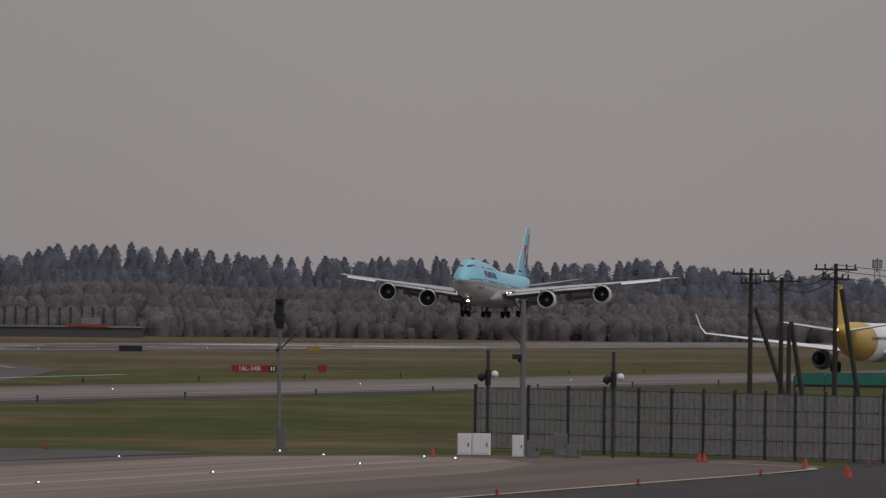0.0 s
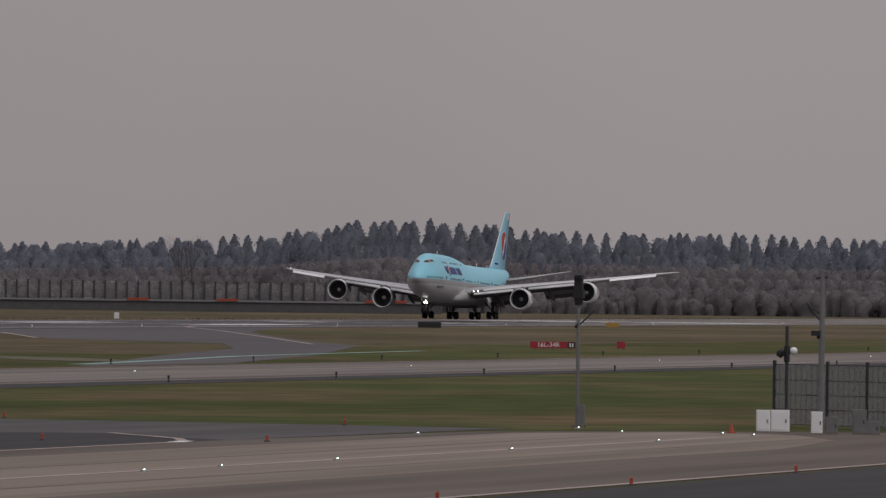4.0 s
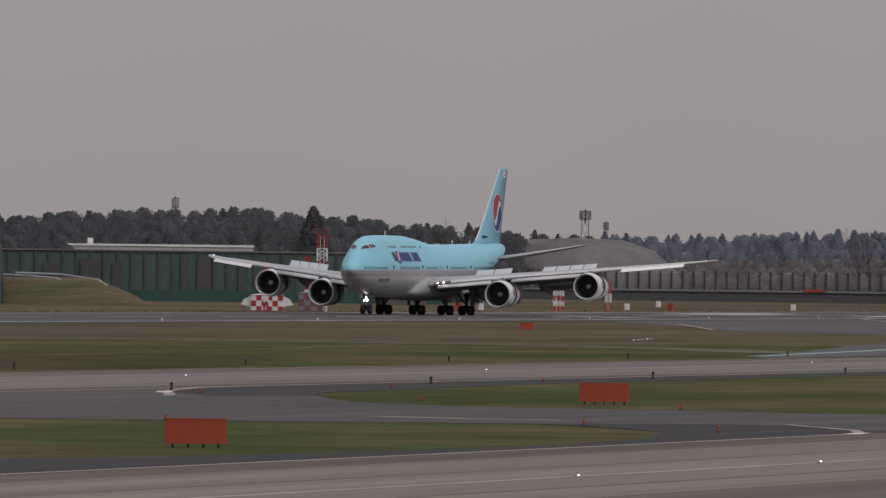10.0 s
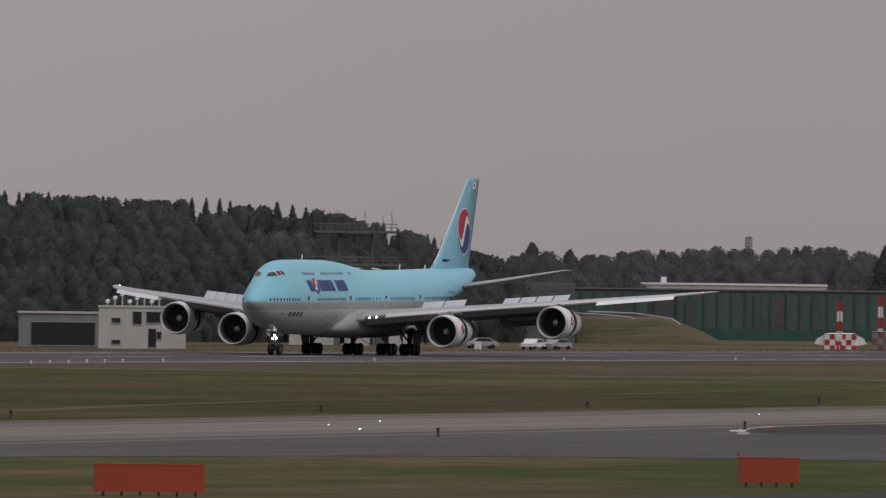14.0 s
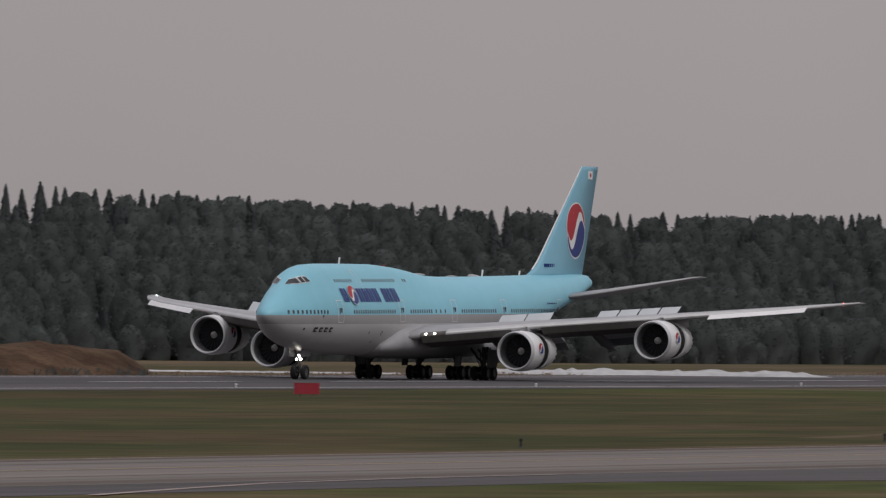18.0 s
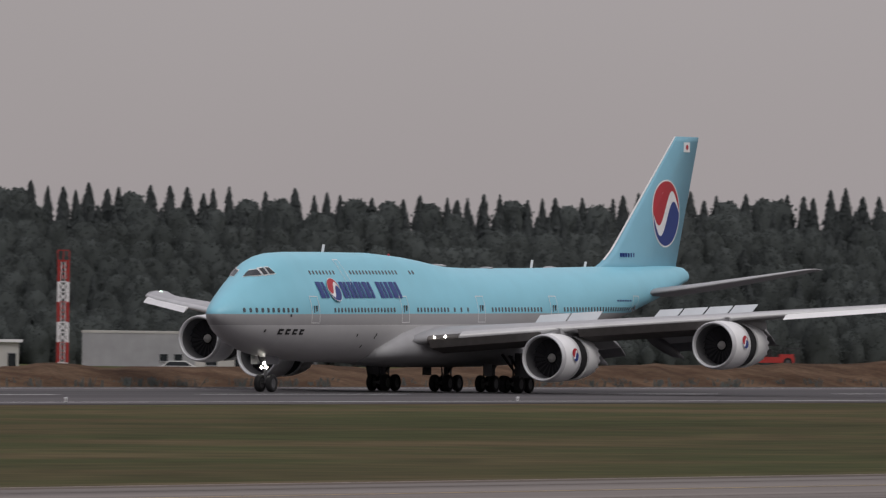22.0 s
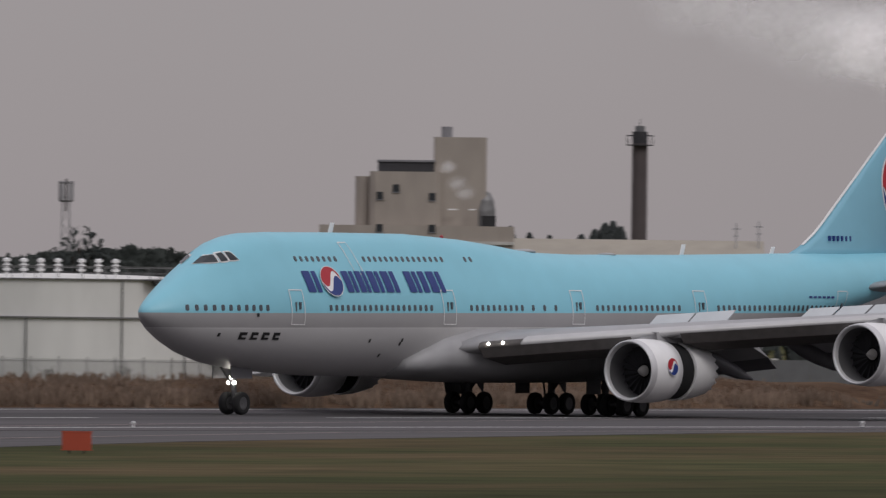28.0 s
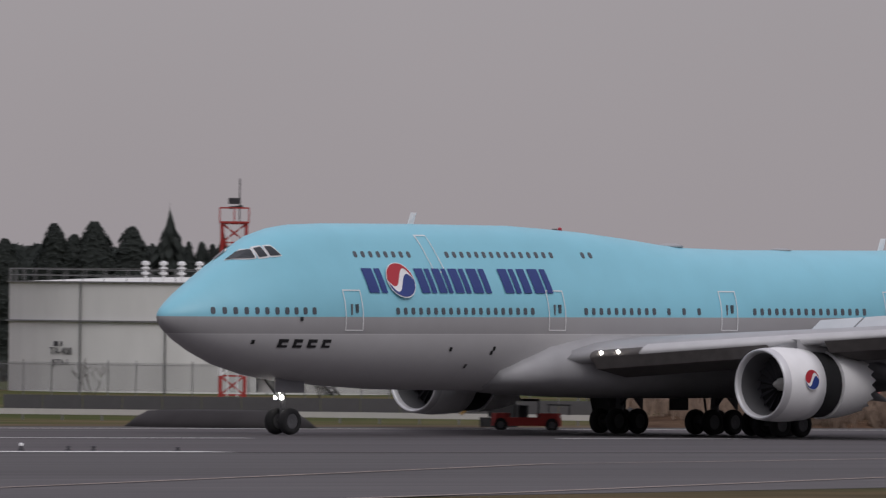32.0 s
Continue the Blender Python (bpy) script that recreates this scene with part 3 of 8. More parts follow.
def broadleaf_proto(rng, clumps=110, wide=0.42, leaf=0.05):
    """A rounded tree one metre tall: a tapered stem, limbs and a crown of small ragged leaf clumps."""
    v, f = [], []

    def limb(a, b, r):
        o = len(v)
        for p, q in ((a, r), (b, r * 0.4)):
            v.extend([(p[0] + q, p[1], p[2]), (p[0] - q * 0.5, p[1] + q * 0.87, p[2]), (p[0] - q * 0.5, p[1] - q * 0.87, p[2])])
        for k in range(3):
            j = (k + 1) % 3
            f.extend([(o + k, o + j, o + 3 + j), (o + k, o + 3 + j, o + 3 + k)])

    limb((0, 0, 0), (0, 0, 0.75), 0.025)
    lobes = [(0, 0, 0.62, 0.30)] + [(wide * 0.55 * math.cos(a), wide * 0.55 * math.sin(a), 0.42 + 0.25 * rng.random(), 0.2) for a in [k * 1.26 + rng.random() for k in range(5)]]
    for x, y, z, r in lobes[1:]:
        limb((0, 0, 0.25), (x, y, z), 0.014)
    for k in range(clumps):
        x, y, z, r = lobes[k % len(lobes)]
        d = rng.normal(size=3)
        d /= np.linalg.norm(d)
        q = r * (0.45 + 0.7 * rng.random() ** 0.6)
        c = np.array((x, y, z)) + d * q * np.array((1, 1, 0.9))
        s = leaf * (1 + rng.random())
        e = rng.normal(size=(4, 3)) * s
        o = len(v)
        v.extend([tuple(c + e[0]), tuple(c + e[1]), tuple(c + e[2]), tuple(c + e[3])])
        f.extend([(o, o + 1, o + 2), (o, o + 2, o + 3), (o + 1, o + 3, o + 2), (o, o + 3, o + 1)])
    return np.array(v), np.array(f)


RNG = np.random.default_rng(7)
def dome_proto(rng, leaves=300, leaf=1.0, hug=0.86, girth=0.27, point=0.0):
    """A full round-headed tree one metre tall: an uneven dense body wrapped in upright leaf sprays."""
    lump = rng.random(4) * math.tau
    wide = girth + 0.07 * rng.random()

    def rad(z, a):
        base = math.sqrt(max(0.0, 1 - ((z - 0.47) / 0.53) ** 2)) if z > 0.47 else 1.0 - 0.25 * (0.47 - z)
        if point:
            base = max(0.0, 1 - z) ** point * (1 + 0.16 * math.sin(22 * z + lump[2] + a))
        return wide * base * (1 + 0.16 * math.sin(3 * a + lump[0] + 4 * z) + 0.1 * math.sin(2 * a + lump[1] - 9 * z))

    v, f = [], []
    zs = [0.0, 0.2, 0.4, 0.6, 0.75, 0.87, 0.95, 0.99]
    for z in zs:
        v += [(hug * rad(z, a) * math.cos(a), hug * rad(z, a) * math.sin(a), z) for a in [math.tau * i / 9 for i in range(9)]]
    for k in range(len(zs) - 1):
        for i in range(9):
            j = (i + 1) % 9
            f += [(k * 9 + i, k * 9 + j, k * 9 + 9 + j), (k * 9 + i, k * 9 + 9 + j, k * 9 + 9 + i)]
    for _ in range(leaves):
        z, a = 0.05 + 0.95 * rng.random() ** 0.75, math.tau * rng.random()
        r = rad(min(z, 0.985), a) * (hug - 0.06 + (1.2 - hug) * rng.random())
        c = np.array((r * math.cos(a), r * math.sin(a), z))
        b = a + rng.normal() * 0.7
        side, up = np.array((-math.sin(b), math.cos(b), 0.0)), np.array((math.cos(b) * 0.25, math.sin(b) * 0.25, 1.0))
        s = (0.014 + 0.022 * rng.random()) * leaf
        o = len(v)
        v += [tuple(c - side * s), tuple(c - up * s * (0.6 + 0.6 * rng.random())), tuple(c + side * s), tuple(c + up * s * (0.8 + 0.7 * rng.random()))]
        f += [(o, o + 1, o + 2), (o, o + 2, o + 3)]
    return np.array(v), np.array(f)


ROUND = [dome_proto(RNG, 340, 0.92, 0.82) for _ in range(8)]
BUSHY = [dome_proto(RNG, 240) for _ in range(8)]
LACY = [broadleaf_proto(RNG, 2400, 0.4, 0.011) for _ in range(4)]
FIR = [conifer_proto(RNG, 22, 15) for _ in range(4)]


def bullet_proto(rng, leaves=200, wide=0.2, blunt=0.55, leaf=1.0):
    """A blunt conifer one metre tall: a dense pointed body covered with small drooping sprays."""
    v, f = [], []
    lump = [rng.random() * math.tau for _ in range(3)]
    rad = lambda z, a: wide * max(0.0, 1 - z) ** blunt * min(1.0, 0.35 + z * 4) * (1 + 0.13 * math.sin(2 * a + lump[0] + 5 * z) + 0.1 * math.sin(9 * z * math.pi + lump[1] + a))
    zs = [0.04, 0.15, 0.3, 0.45, 0.6, 0.75, 0.88, 0.96, 1.0]
    for z in zs:
        v += [(0.9 * rad(z, a) * math.cos(a), 0.9 * rad(z, a) * math.sin(a), z) for a in [math.tau * i / 9 for i in range(9)]]
    for k in range(len(zs) - 1):
        for i in range(9):
            j = (i + 1) % 9
            f += [(k * 9 + i, k * 9 + j, k * 9 + 9 + j), (k * 9 + i, k * 9 + 9 + j, k * 9 + 9 + i)]
    for _ in range(leaves):
        z, a = 0.06 + 0.93 * rng.random() ** 0.9, math.tau * rng.random()
        r = rad(z, a) * (0.92 + 0.2 * rng.random())
        c = np.array((r * math.cos(a), r * math.sin(a), z))
        out = np.array((math.cos(a), math.sin(a), 0.0))
        side = np.array((-math.sin(a), math.cos(a), 0.0))
        s = (0.022 + 0.022 * rng.random()) * (1.25 - 0.7 * z) * leaf
        tip = out * s * 1.1 + np.array((0, 0, -s * (0.4 + rng.random())))
        o = len(v)
        v += [tuple(c - side * s), tuple(c + tip), tuple(c + side * s), tuple(c + np.array((0, 0, s * 1.3)))]
        f += [(o, o + 1, o + 2), (o, o + 2, o + 3)]
    return np.array(v), np.array(f)


BULLET = [bullet_proto(RNG, 300, 0.19 + 0.02 * k, 0.72, 0.8) for k in range(6)]
SPIRE = [bullet_proto(RNG, 220, 0.185, 0.75) for _ in range(6)]
HAZY = [dome_proto(RNG, 270, 0.98, 0.8, 0.3) for _ in range(8)]
GREEN = [dome_proto(RNG, 440, 0.8, 0.76, 0.28) for _ in range(8)]
BROAD = [dome_proto(RNG, 440, 0.62, 0.78, 0.25 + 0.015 * k, 0.62) for k in range(6)]
CEDAR = [bullet_proto(RNG, 1700, 0.21 + 0.02 * k, 0.62, 0.5) for k in range(4)]


def woods(name, trees, material, label):
    """Trees gathered into one object: (x, y, z, height, width factor, prototype)."""
    V, F, o = [], [], 0
    for x, y, z, h, w, proto in trees:
        v, f = proto
        a = RNG.random() * math.tau
        c, s = math.cos(a), math.sin(a)
        q = np.column_stack(((v[:, 0] * c - v[:, 1] * s) * h * w + x, (v[:, 0] * s + v[:, 1] * c) * h * w + y, v[:, 2] * h + z))
        V.append(q)
        F.append(f + o)
        o += len(v)
    V, F = np.vstack(V), np.vstack(F)
    me = bpy.data.meshes.new(name)
    me.vertices.add(len(V))
    me.vertices.foreach_set("co", V.ravel())
    me.loops.add(F.size)
    me.loops.foreach_set("vertex_index", F.ravel())
    me.polygons.add(len(F))
    me.polygons.foreach_set("loop_start", np.arange(0, F.size, 3))
    me.polygons.foreach_set("use_smooth", np.ones(len(F), dtype=bool))
    me.update(calc_edges=True)
    me.materials.append(material)
    return tagged(new(name, me), label, "woods", kind="stuff")


# Skyline of the far woods: azimuth, elevation of the tree tops (degrees), distance of the front row.
SKYLINE = np.array([(6.5, .19, 2700), (8.0, .20, 2700), (8.7, .225, 2700), (9.2, .275, 2650), (9.6, .255, 2650), (10.4, .268, 2650), (11.2, .275, 2650), (11.6, .31, 2600), (11.9, .325, 2600),
                    (12.3, .285, 2600), (12.6, .235, 2700), (13.0, .22, 2700), (13.7, .187, 2750), (14.6, .185, 2700), (14.85, .205, 2400), (15.1, .225, 2300), (15.8, .27, 2200),
                    (16.1, .305, 2150), (16.8, .28, 2100), (17.3, .257, 2000), (17.8, .25, 1800), (18.3, .25, 1800)])
HILL = np.array([(17.65, .20, 1690), (17.9, .27, 1670), (18.15, .34, 1650), (18.4, .41, 1600), (18.7, .47, 1580), (19.1, .49, 1560), (20.1, .525, 1500), (21.5, .515, 1430), (22.3, .54, 1400), (23.9, .595, 1350), (25.5, .62, 1290), (26.8, .57, 1250), (28.2, .58, 1230),
                 (29.1, .60, 1220), (30.0, .63, 1200), (30.9, .628, 1180), (31.3, .59, 1150), (31.7, .48, 1150), (32.2, .42, 1150), (32.6, .425, 1150), (33.4, .37, 1150)])


def plant(table, step, rows, conifer, depth, size, low=0.0, cone=SPIRE, tiers=2, stretch=1.0, dome=BUSHY):
    """Rows of trees whose tops follow the skyline; each row behind stands on higher ground."""
    out = []
    for row in range(rows):
        az = table[0, 0] + RNG.random() * 0.05
        while az < table[-1, 0]:
            el, d0 = np.interp(az, table[:, 0], table[:, 1]), np.interp(az, table[:, 0], table[:, 2])
            d = d0 + depth * (row + RNG.random() * 0.8)
            k = (row + 1) / rows
            top = 5.5 + math.tan(radians(el + 0.02)) * d
            top = low + (top - low) * (0.22 + 0.78 * k)
            tall = row >= rows - tiers
            con = RNG.random() < (conifer * min(1.0, max(0.25, 1.0 + 1.6 * noise.noise(Vector((az * 2.2, row * 4.0, 0))))) if tall else 0.06)
            if con and cone is SPIRE and az < 24.3 and RNG.random() < 0.45:
                con = False
            h = min(size * RNG.uniform(0.8, 1.3) * (stretch if con else 0.75), top * 0.97)
            if k == 1:
                top *= RNG.uniform(0.985, 1.045 if 24.3 < az < 32 else 1.015) if con else RNG.uniform(0.965, 0.995)
            p = polar(az, d)
            out.append((p.x, p.y, top - h, h, RNG.uniform(0.8, 1.15) * ((1.3 if cone is BULLET else 1.0) if con else 1.2), cone[RNG.integers(6)] if con else dome[RNG.integers(8)]))
            az += math.degrees(step * (0.6 if tall else 1.0) / d) * RNG.uniform(0.6, 1.4)
    return out


def skirt(table, step, h, dome, rows=2):
    """Bushes that close the foot of a wood."""
    out = []
    for row in range(rows):
        az = table[0, 0]
        while az < table[-1, 0]:
            d = np.interp(az, table[:, 0], table[:, 2]) - 5 + 4 * row + RNG.normal()
            p, k = polar(az, d), h * RNG.uniform(0.55, 1.4)
            out.append((p.x, p.y, -0.2, k, RNG.uniform(1.0, 1.9), dome[RNG.integers(len(dome))]))
            az += math.degrees(step / d) * RNG.uniform(0.6, 1.4)
    return out


def bank(name, table, depth, material, label):
    """The rising ground under the woods."""
    g, rings = Geo(), []
    for az in np.arange(table[0, 0] - 0.3, table[-1, 0] + 0.3, 0.1):
        el, d0 = np.interp(az, table[:, 0], table[:, 1]), np.interp(az, table[:, 0], table[:, 2])
        top = 5.5 + math.tan(radians(el)) * d0
        rings.append([polar(az, d0 + 1, -0.3), polar(az, d0 + depth * 0.1, top * 0.08), polar(az, d0 + depth * 0.5, top * 0.45), polar(az, d0 + depth * 0.9, top * 0.8), polar(az, d0 + depth * 1.3, top * 0.8), polar(az, d0 + depth * 2, -0.3)])
    g.loft(rings, closed=False, cap=False)
    return single(name, g, material, label, "hill", kind="structure", smooth=True)


bank("hill", HILL, 80, LEAF, "wooded hillside under dark trees")
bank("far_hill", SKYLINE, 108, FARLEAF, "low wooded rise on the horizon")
hill_trees = plant(HILL, 2.7, 8, 0.9, 10, 8.5, stretch=1.0, dome=ROUND)
hill_trees += skirt(HILL, 2.2, 4.6, ROUND)
woods("hillside_conifers", [t for t in hill_trees if any(t[5] is p for p in SPIRE)], PINE, "dark conifers crowding a hillside, pointed tops uneven")
woods("hillside_broadleaf_trees", [t for t in hill_trees if any(t[5] is p for p in ROUND)], LEAF, "olive-brown rounded trees on a hillside")


def far_plant(table, rows=6, depth=18):
    """The woods on the horizon: broad cedars crowding the back, then rounded crowns, brown low woods before them."""
    out = []
    for row in range(rows):
        az = table[0, 0] + RNG.random() * 0.05
        while az < table[-1, 0]:
            el, d0 = np.interp(az, table[:, 0], table[:, 1]), np.interp(az, table[:, 0], table[:, 2])
            d, k = d0 + depth * (row + RNG.random() * 0.8), (row + 1) / rows
            top = (5.5 + math.tan(radians(el + 0.02)) * d) * (0.2 + 0.8 * k)
            share = np.interp(az, (8.3, 8.9, 12.3, 12.8, 14.6, 15.0, 17.0), (0.3, 0.75, 0.9, 0.4, 0.3, 0.14, 0.2)) if row >= rows - 3 else 0.0
            con = RNG.random() < share
            clump = noise.noise(Vector((az * 5.5, row * 4.0, 2.0)))
            if row == rows - 1:
                top *= 0.972 + 0.05 * clump + (RNG.uniform(0.0, 0.055) if con else RNG.uniform(-0.02, 0.025))
            h = min((12.5 if con else 9.0) * RNG.uniform(0.85, 1.2), top * 0.97)
            p = polar(az, d)
            out.append((p.x, p.y, top - h, h, RNG.uniform(0.85, 1.25), BROAD[RNG.integers(6)] if con else (HAZY if row < rows - 3 else GREEN)[RNG.integers(8)]))
            az += math.degrees(3.0 / d) * RNG.uniform(0.55, 1.45)
    return out


far_trees = far_plant(SKYLINE) + skirt(SKYLINE, 2.8, 5.0, HAZY, 2)
# Woods past 14.35 degrees are nearer, so less haze is put into their colour.
inner = lambda t: math.atan2(t[1], t[0]) > radians(14.35)
kind_of = lambda t, protos: any(t[5] is p for p in protos)
woods("far_conifers", [t for t in far_trees if kind_of(t, BROAD) and not inner(t)], FARPINE, "conifers on the horizon, tinted blue-grey for haze")
woods("far_evergreens", [t for t in far_trees if kind_of(t, GREEN) and not inner(t)], FARPINE, "evergreens on the horizon, tinted blue-grey for haze")
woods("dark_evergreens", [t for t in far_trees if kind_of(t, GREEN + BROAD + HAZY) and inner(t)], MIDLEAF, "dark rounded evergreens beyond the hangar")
woods("far_broadleaf_trees", [t for t in far_trees if kind_of(t, HAZY) and not inner(t)], FARLEAF, "grey-brown winter woods on the horizon, lightened for haze")




# ---------------------------------------------------------------- the airliner
def lerp(table, x):
    return float(np.interp(x, [p[0] for p in table], [p[1] for p in table]))


TOP = [(0, 5.55), (0.12, 5.78), (0.3, 5.96), (0.62, 6.2), (1.34, 6.69), (2.42, 7.36), (3.5, 8.0), (4.58, 8.6), (5.3, 9.06), (6.04, 9.42), (7.14, 9.72), (8.24, 9.88), (10.5, 9.97), (15.7, 10.02), (23.3, 10.03),
       (25.5, 9.93), (28, 9.80), (31, 9.54), (33.5, 9.27), (35.5, 9.13), (39, 9.07), (49, 9.17), (62, 9.42), (70, 9.55), (74, 9.55), (75.6, 9.45), (76.5, 9.15), (76.8, 8.8)]
BOTTOM = [(0, 5.45), (0.12, 5.2), (0.3, 4.98), (0.65, 4.71), (1.38, 4.27), (2.48, 3.75), (3.94, 3.2), (5.78, 2.76), (7.63, 2.51), (10.6, 2.31), (14, 2.16), (23.5, 2.1), (44, 2.1), (49, 2.45), (55, 3.7), (62, 5.4),
          (68, 6.7), (74, 7.9), (76.5, 8.4), (76.8, 8.8)]
WIDE = [(0, 0.02), (0.12, 0.3), (0.3, 0.5), (0.7, 0.82), (1.38, 1.22), (2.48, 1.73), (3.94, 2.28), (5.78, 2.74), (8, 3.04), (11, 3.2), (14, 3.25), (50, 3.25), (56, 3.0), (62, 2.45), (68, 1.75), (73, 1.05), (76.3, 0.4), (76.8, 0.05)]
MIDZ = [(0, 5.5), (4, 5.45), (14, 5.4), (50, 5.7), (56, 6.3), (62, 7.0), (68, 7.7), (74, 8.5), (76.8, 8.8)]
MAIN = 38.0  # metres from the nose to the main gear, the thing's origin


def skin(u, z):
    """The fuselage's half width at a station and height."""
    zt, zb, w, zc = lerp(TOP, u), lerp(BOTTOM, u), lerp(WIDE, u), lerp(MIDZ, u)
    k = (z - zc) / (zt - zc) if z > zc else (zc - z) / (zc - zb)
    return w * math.sqrt(max(0.0, 1 - k * k)) * (waist(u, k) if z > zc else 1.0)


def waist(u, k):
    """The upper deck's lobe is narrower than the main deck's."""
    return 1 - 0.14 * lerp([(0, 0.3), (5, 1), (27, 1), (36, 0)], u) * math.sin(math.pi * min(1.0, k * k))


def wing_section(le, te, v, z, thick, twist=0.0, n=9):
    """An aerofoil ring at span v (along -y), from the leading edge round to the trailing edge."""
    c, ring = te - le, []
    xs = [0.5 - 0.5 * math.cos(math.pi * i / n) for i in range(n + 1)]
    yt = lambda x: 5 * thick * (0.2969 * math.sqrt(x) - 0.126 * x - 0.3516 * x * x + 0.2843 * x ** 3 - 0.1036 * x ** 4)
    for x in xs:
        ring.append((le + x * c - MAIN, -v, z + c * (yt(x) + 0.02 * math.sin(math.pi * x)) - x * c * twist))
    for x in xs[-2:0:-1]:
        ring.append((le + x * c - MAIN, -v, z + c * (-yt(x) * 0.75 + 0.02 * math.sin(math.pi * x)) - x * c * twist))
    return ring


WING = [(2.2, 22.5, 40.4, 3.5, 0.095), (4.5, 24.6, 40.7, 3.8, 0.095), (11.7, 31.0, 42.0, 4.58, 0.095), (21.2, 39.2, 47.2, 5.45, 0.09), (30.0, 46.6, 52.4, 6.3, 0.085), (32.3, 49.0, 54.0, 6.58, 0.08), (33.6, 51.8, 55.3, 6.8, 0.07),
        (34.25, 54.3, 56.0, 6.95, 0.05)]


def wing_at(v, k):
    return float(np.interp(v, [w[0] for w in WING], [w[k] for w in WING]))


def plate(p, q, v0, v1, t, droop):
    """A flat panel between two (u, z) edges, tapering along the span."""
    g = Geo()
    rings = []
    for (ua, za, ub, zb), v in ((p, v0), (q, v1)):
        rings.append([(ua, -v, za), ((ua + ub) / 2, -v, (za + zb) / 2 + droop), (ub, -v, zb), ((ua + ub) / 2, -v, (za + zb) / 2 + droop - t)])
    g.loft(rings)
    return g


def mirrored(geo):
    g = Geo()
    g.mats = list(geo.mats)
    g.v = [(x, -y, z) for x, y, z in geo.v]
    g.f = [tuple(reversed(q)) for q in geo.f]
    g.m = list(geo.m)
    return g


def disc_emblem(r, proud, n=24):
    """A round emblem of two swirled halves with a pale wave between them, in the x-z plane, facing -y."""
    out = []
    rim = lambda a: (r * math.cos(a), 0, r * math.sin(a))
    wave = lambda s: (r * s, r * 0.5 * math.sin(math.pi * s))
    upper, lower = [], []
    for i in range(n + 1):
        s = -0.97 + 1.94 * i / n
        x, z = wave(s)
        upper.append((x, -proud, z + r * (0.05 + 0.21 * (1 - s * s) ** 2)))
        lower.append((x, -proud, z - r * (0.05 + 0.21 * (1 - s * s) ** 2)))
    def half(edge, base):
        """The field between the rim and the wave, in five rows so that it can bend."""
        top = [(r * math.cos(a), -proud, r * math.sin(a)) for a in [base + math.pi * i / n for i in range(n + 1)]]
        edge = edge[::-1] if base == 0 else edge
        rows = [[tuple(p[k] + (q[k] - p[k]) * w / 5 for k in range(3)) for p, q in zip(top, edge)] for w in range(6)]
        f = [(w * (n + 1) + i, w * (n + 1) + i + 1, (w + 1) * (n + 1) + i + 1, (w + 1) * (n + 1) + i) for w in range(5) for i in range(n)]
        return Geo().add([p for row in rows for p in row], [tuple(reversed(q)) for q in f])

    red, blue = half(upper, 0.0), half(lower, math.pi)
    white = Geo()
    white.add([(q * r * math.cos(a), -proud + 0.01, q * r * math.sin(a)) for q in (0.02, 0.35, 0.7, 1.05) for a in [math.tau * i / 32 for i in range(32)]],
              [(k * 32 + i, k * 32 + (i + 1) % 32, k * 32 + 32 + (i + 1) % 32, k * 32 + 32 + i) for k in range(3) for i in range(32)])
    return red, blue, white


def tilt_xz(geo, turn, flip=False):
    c, s = math.cos(turn), math.sin(turn)
    geo.v = [((x * c - z * s), y, (x * s + z * c)) for x, y, z in geo.v]
    return geo


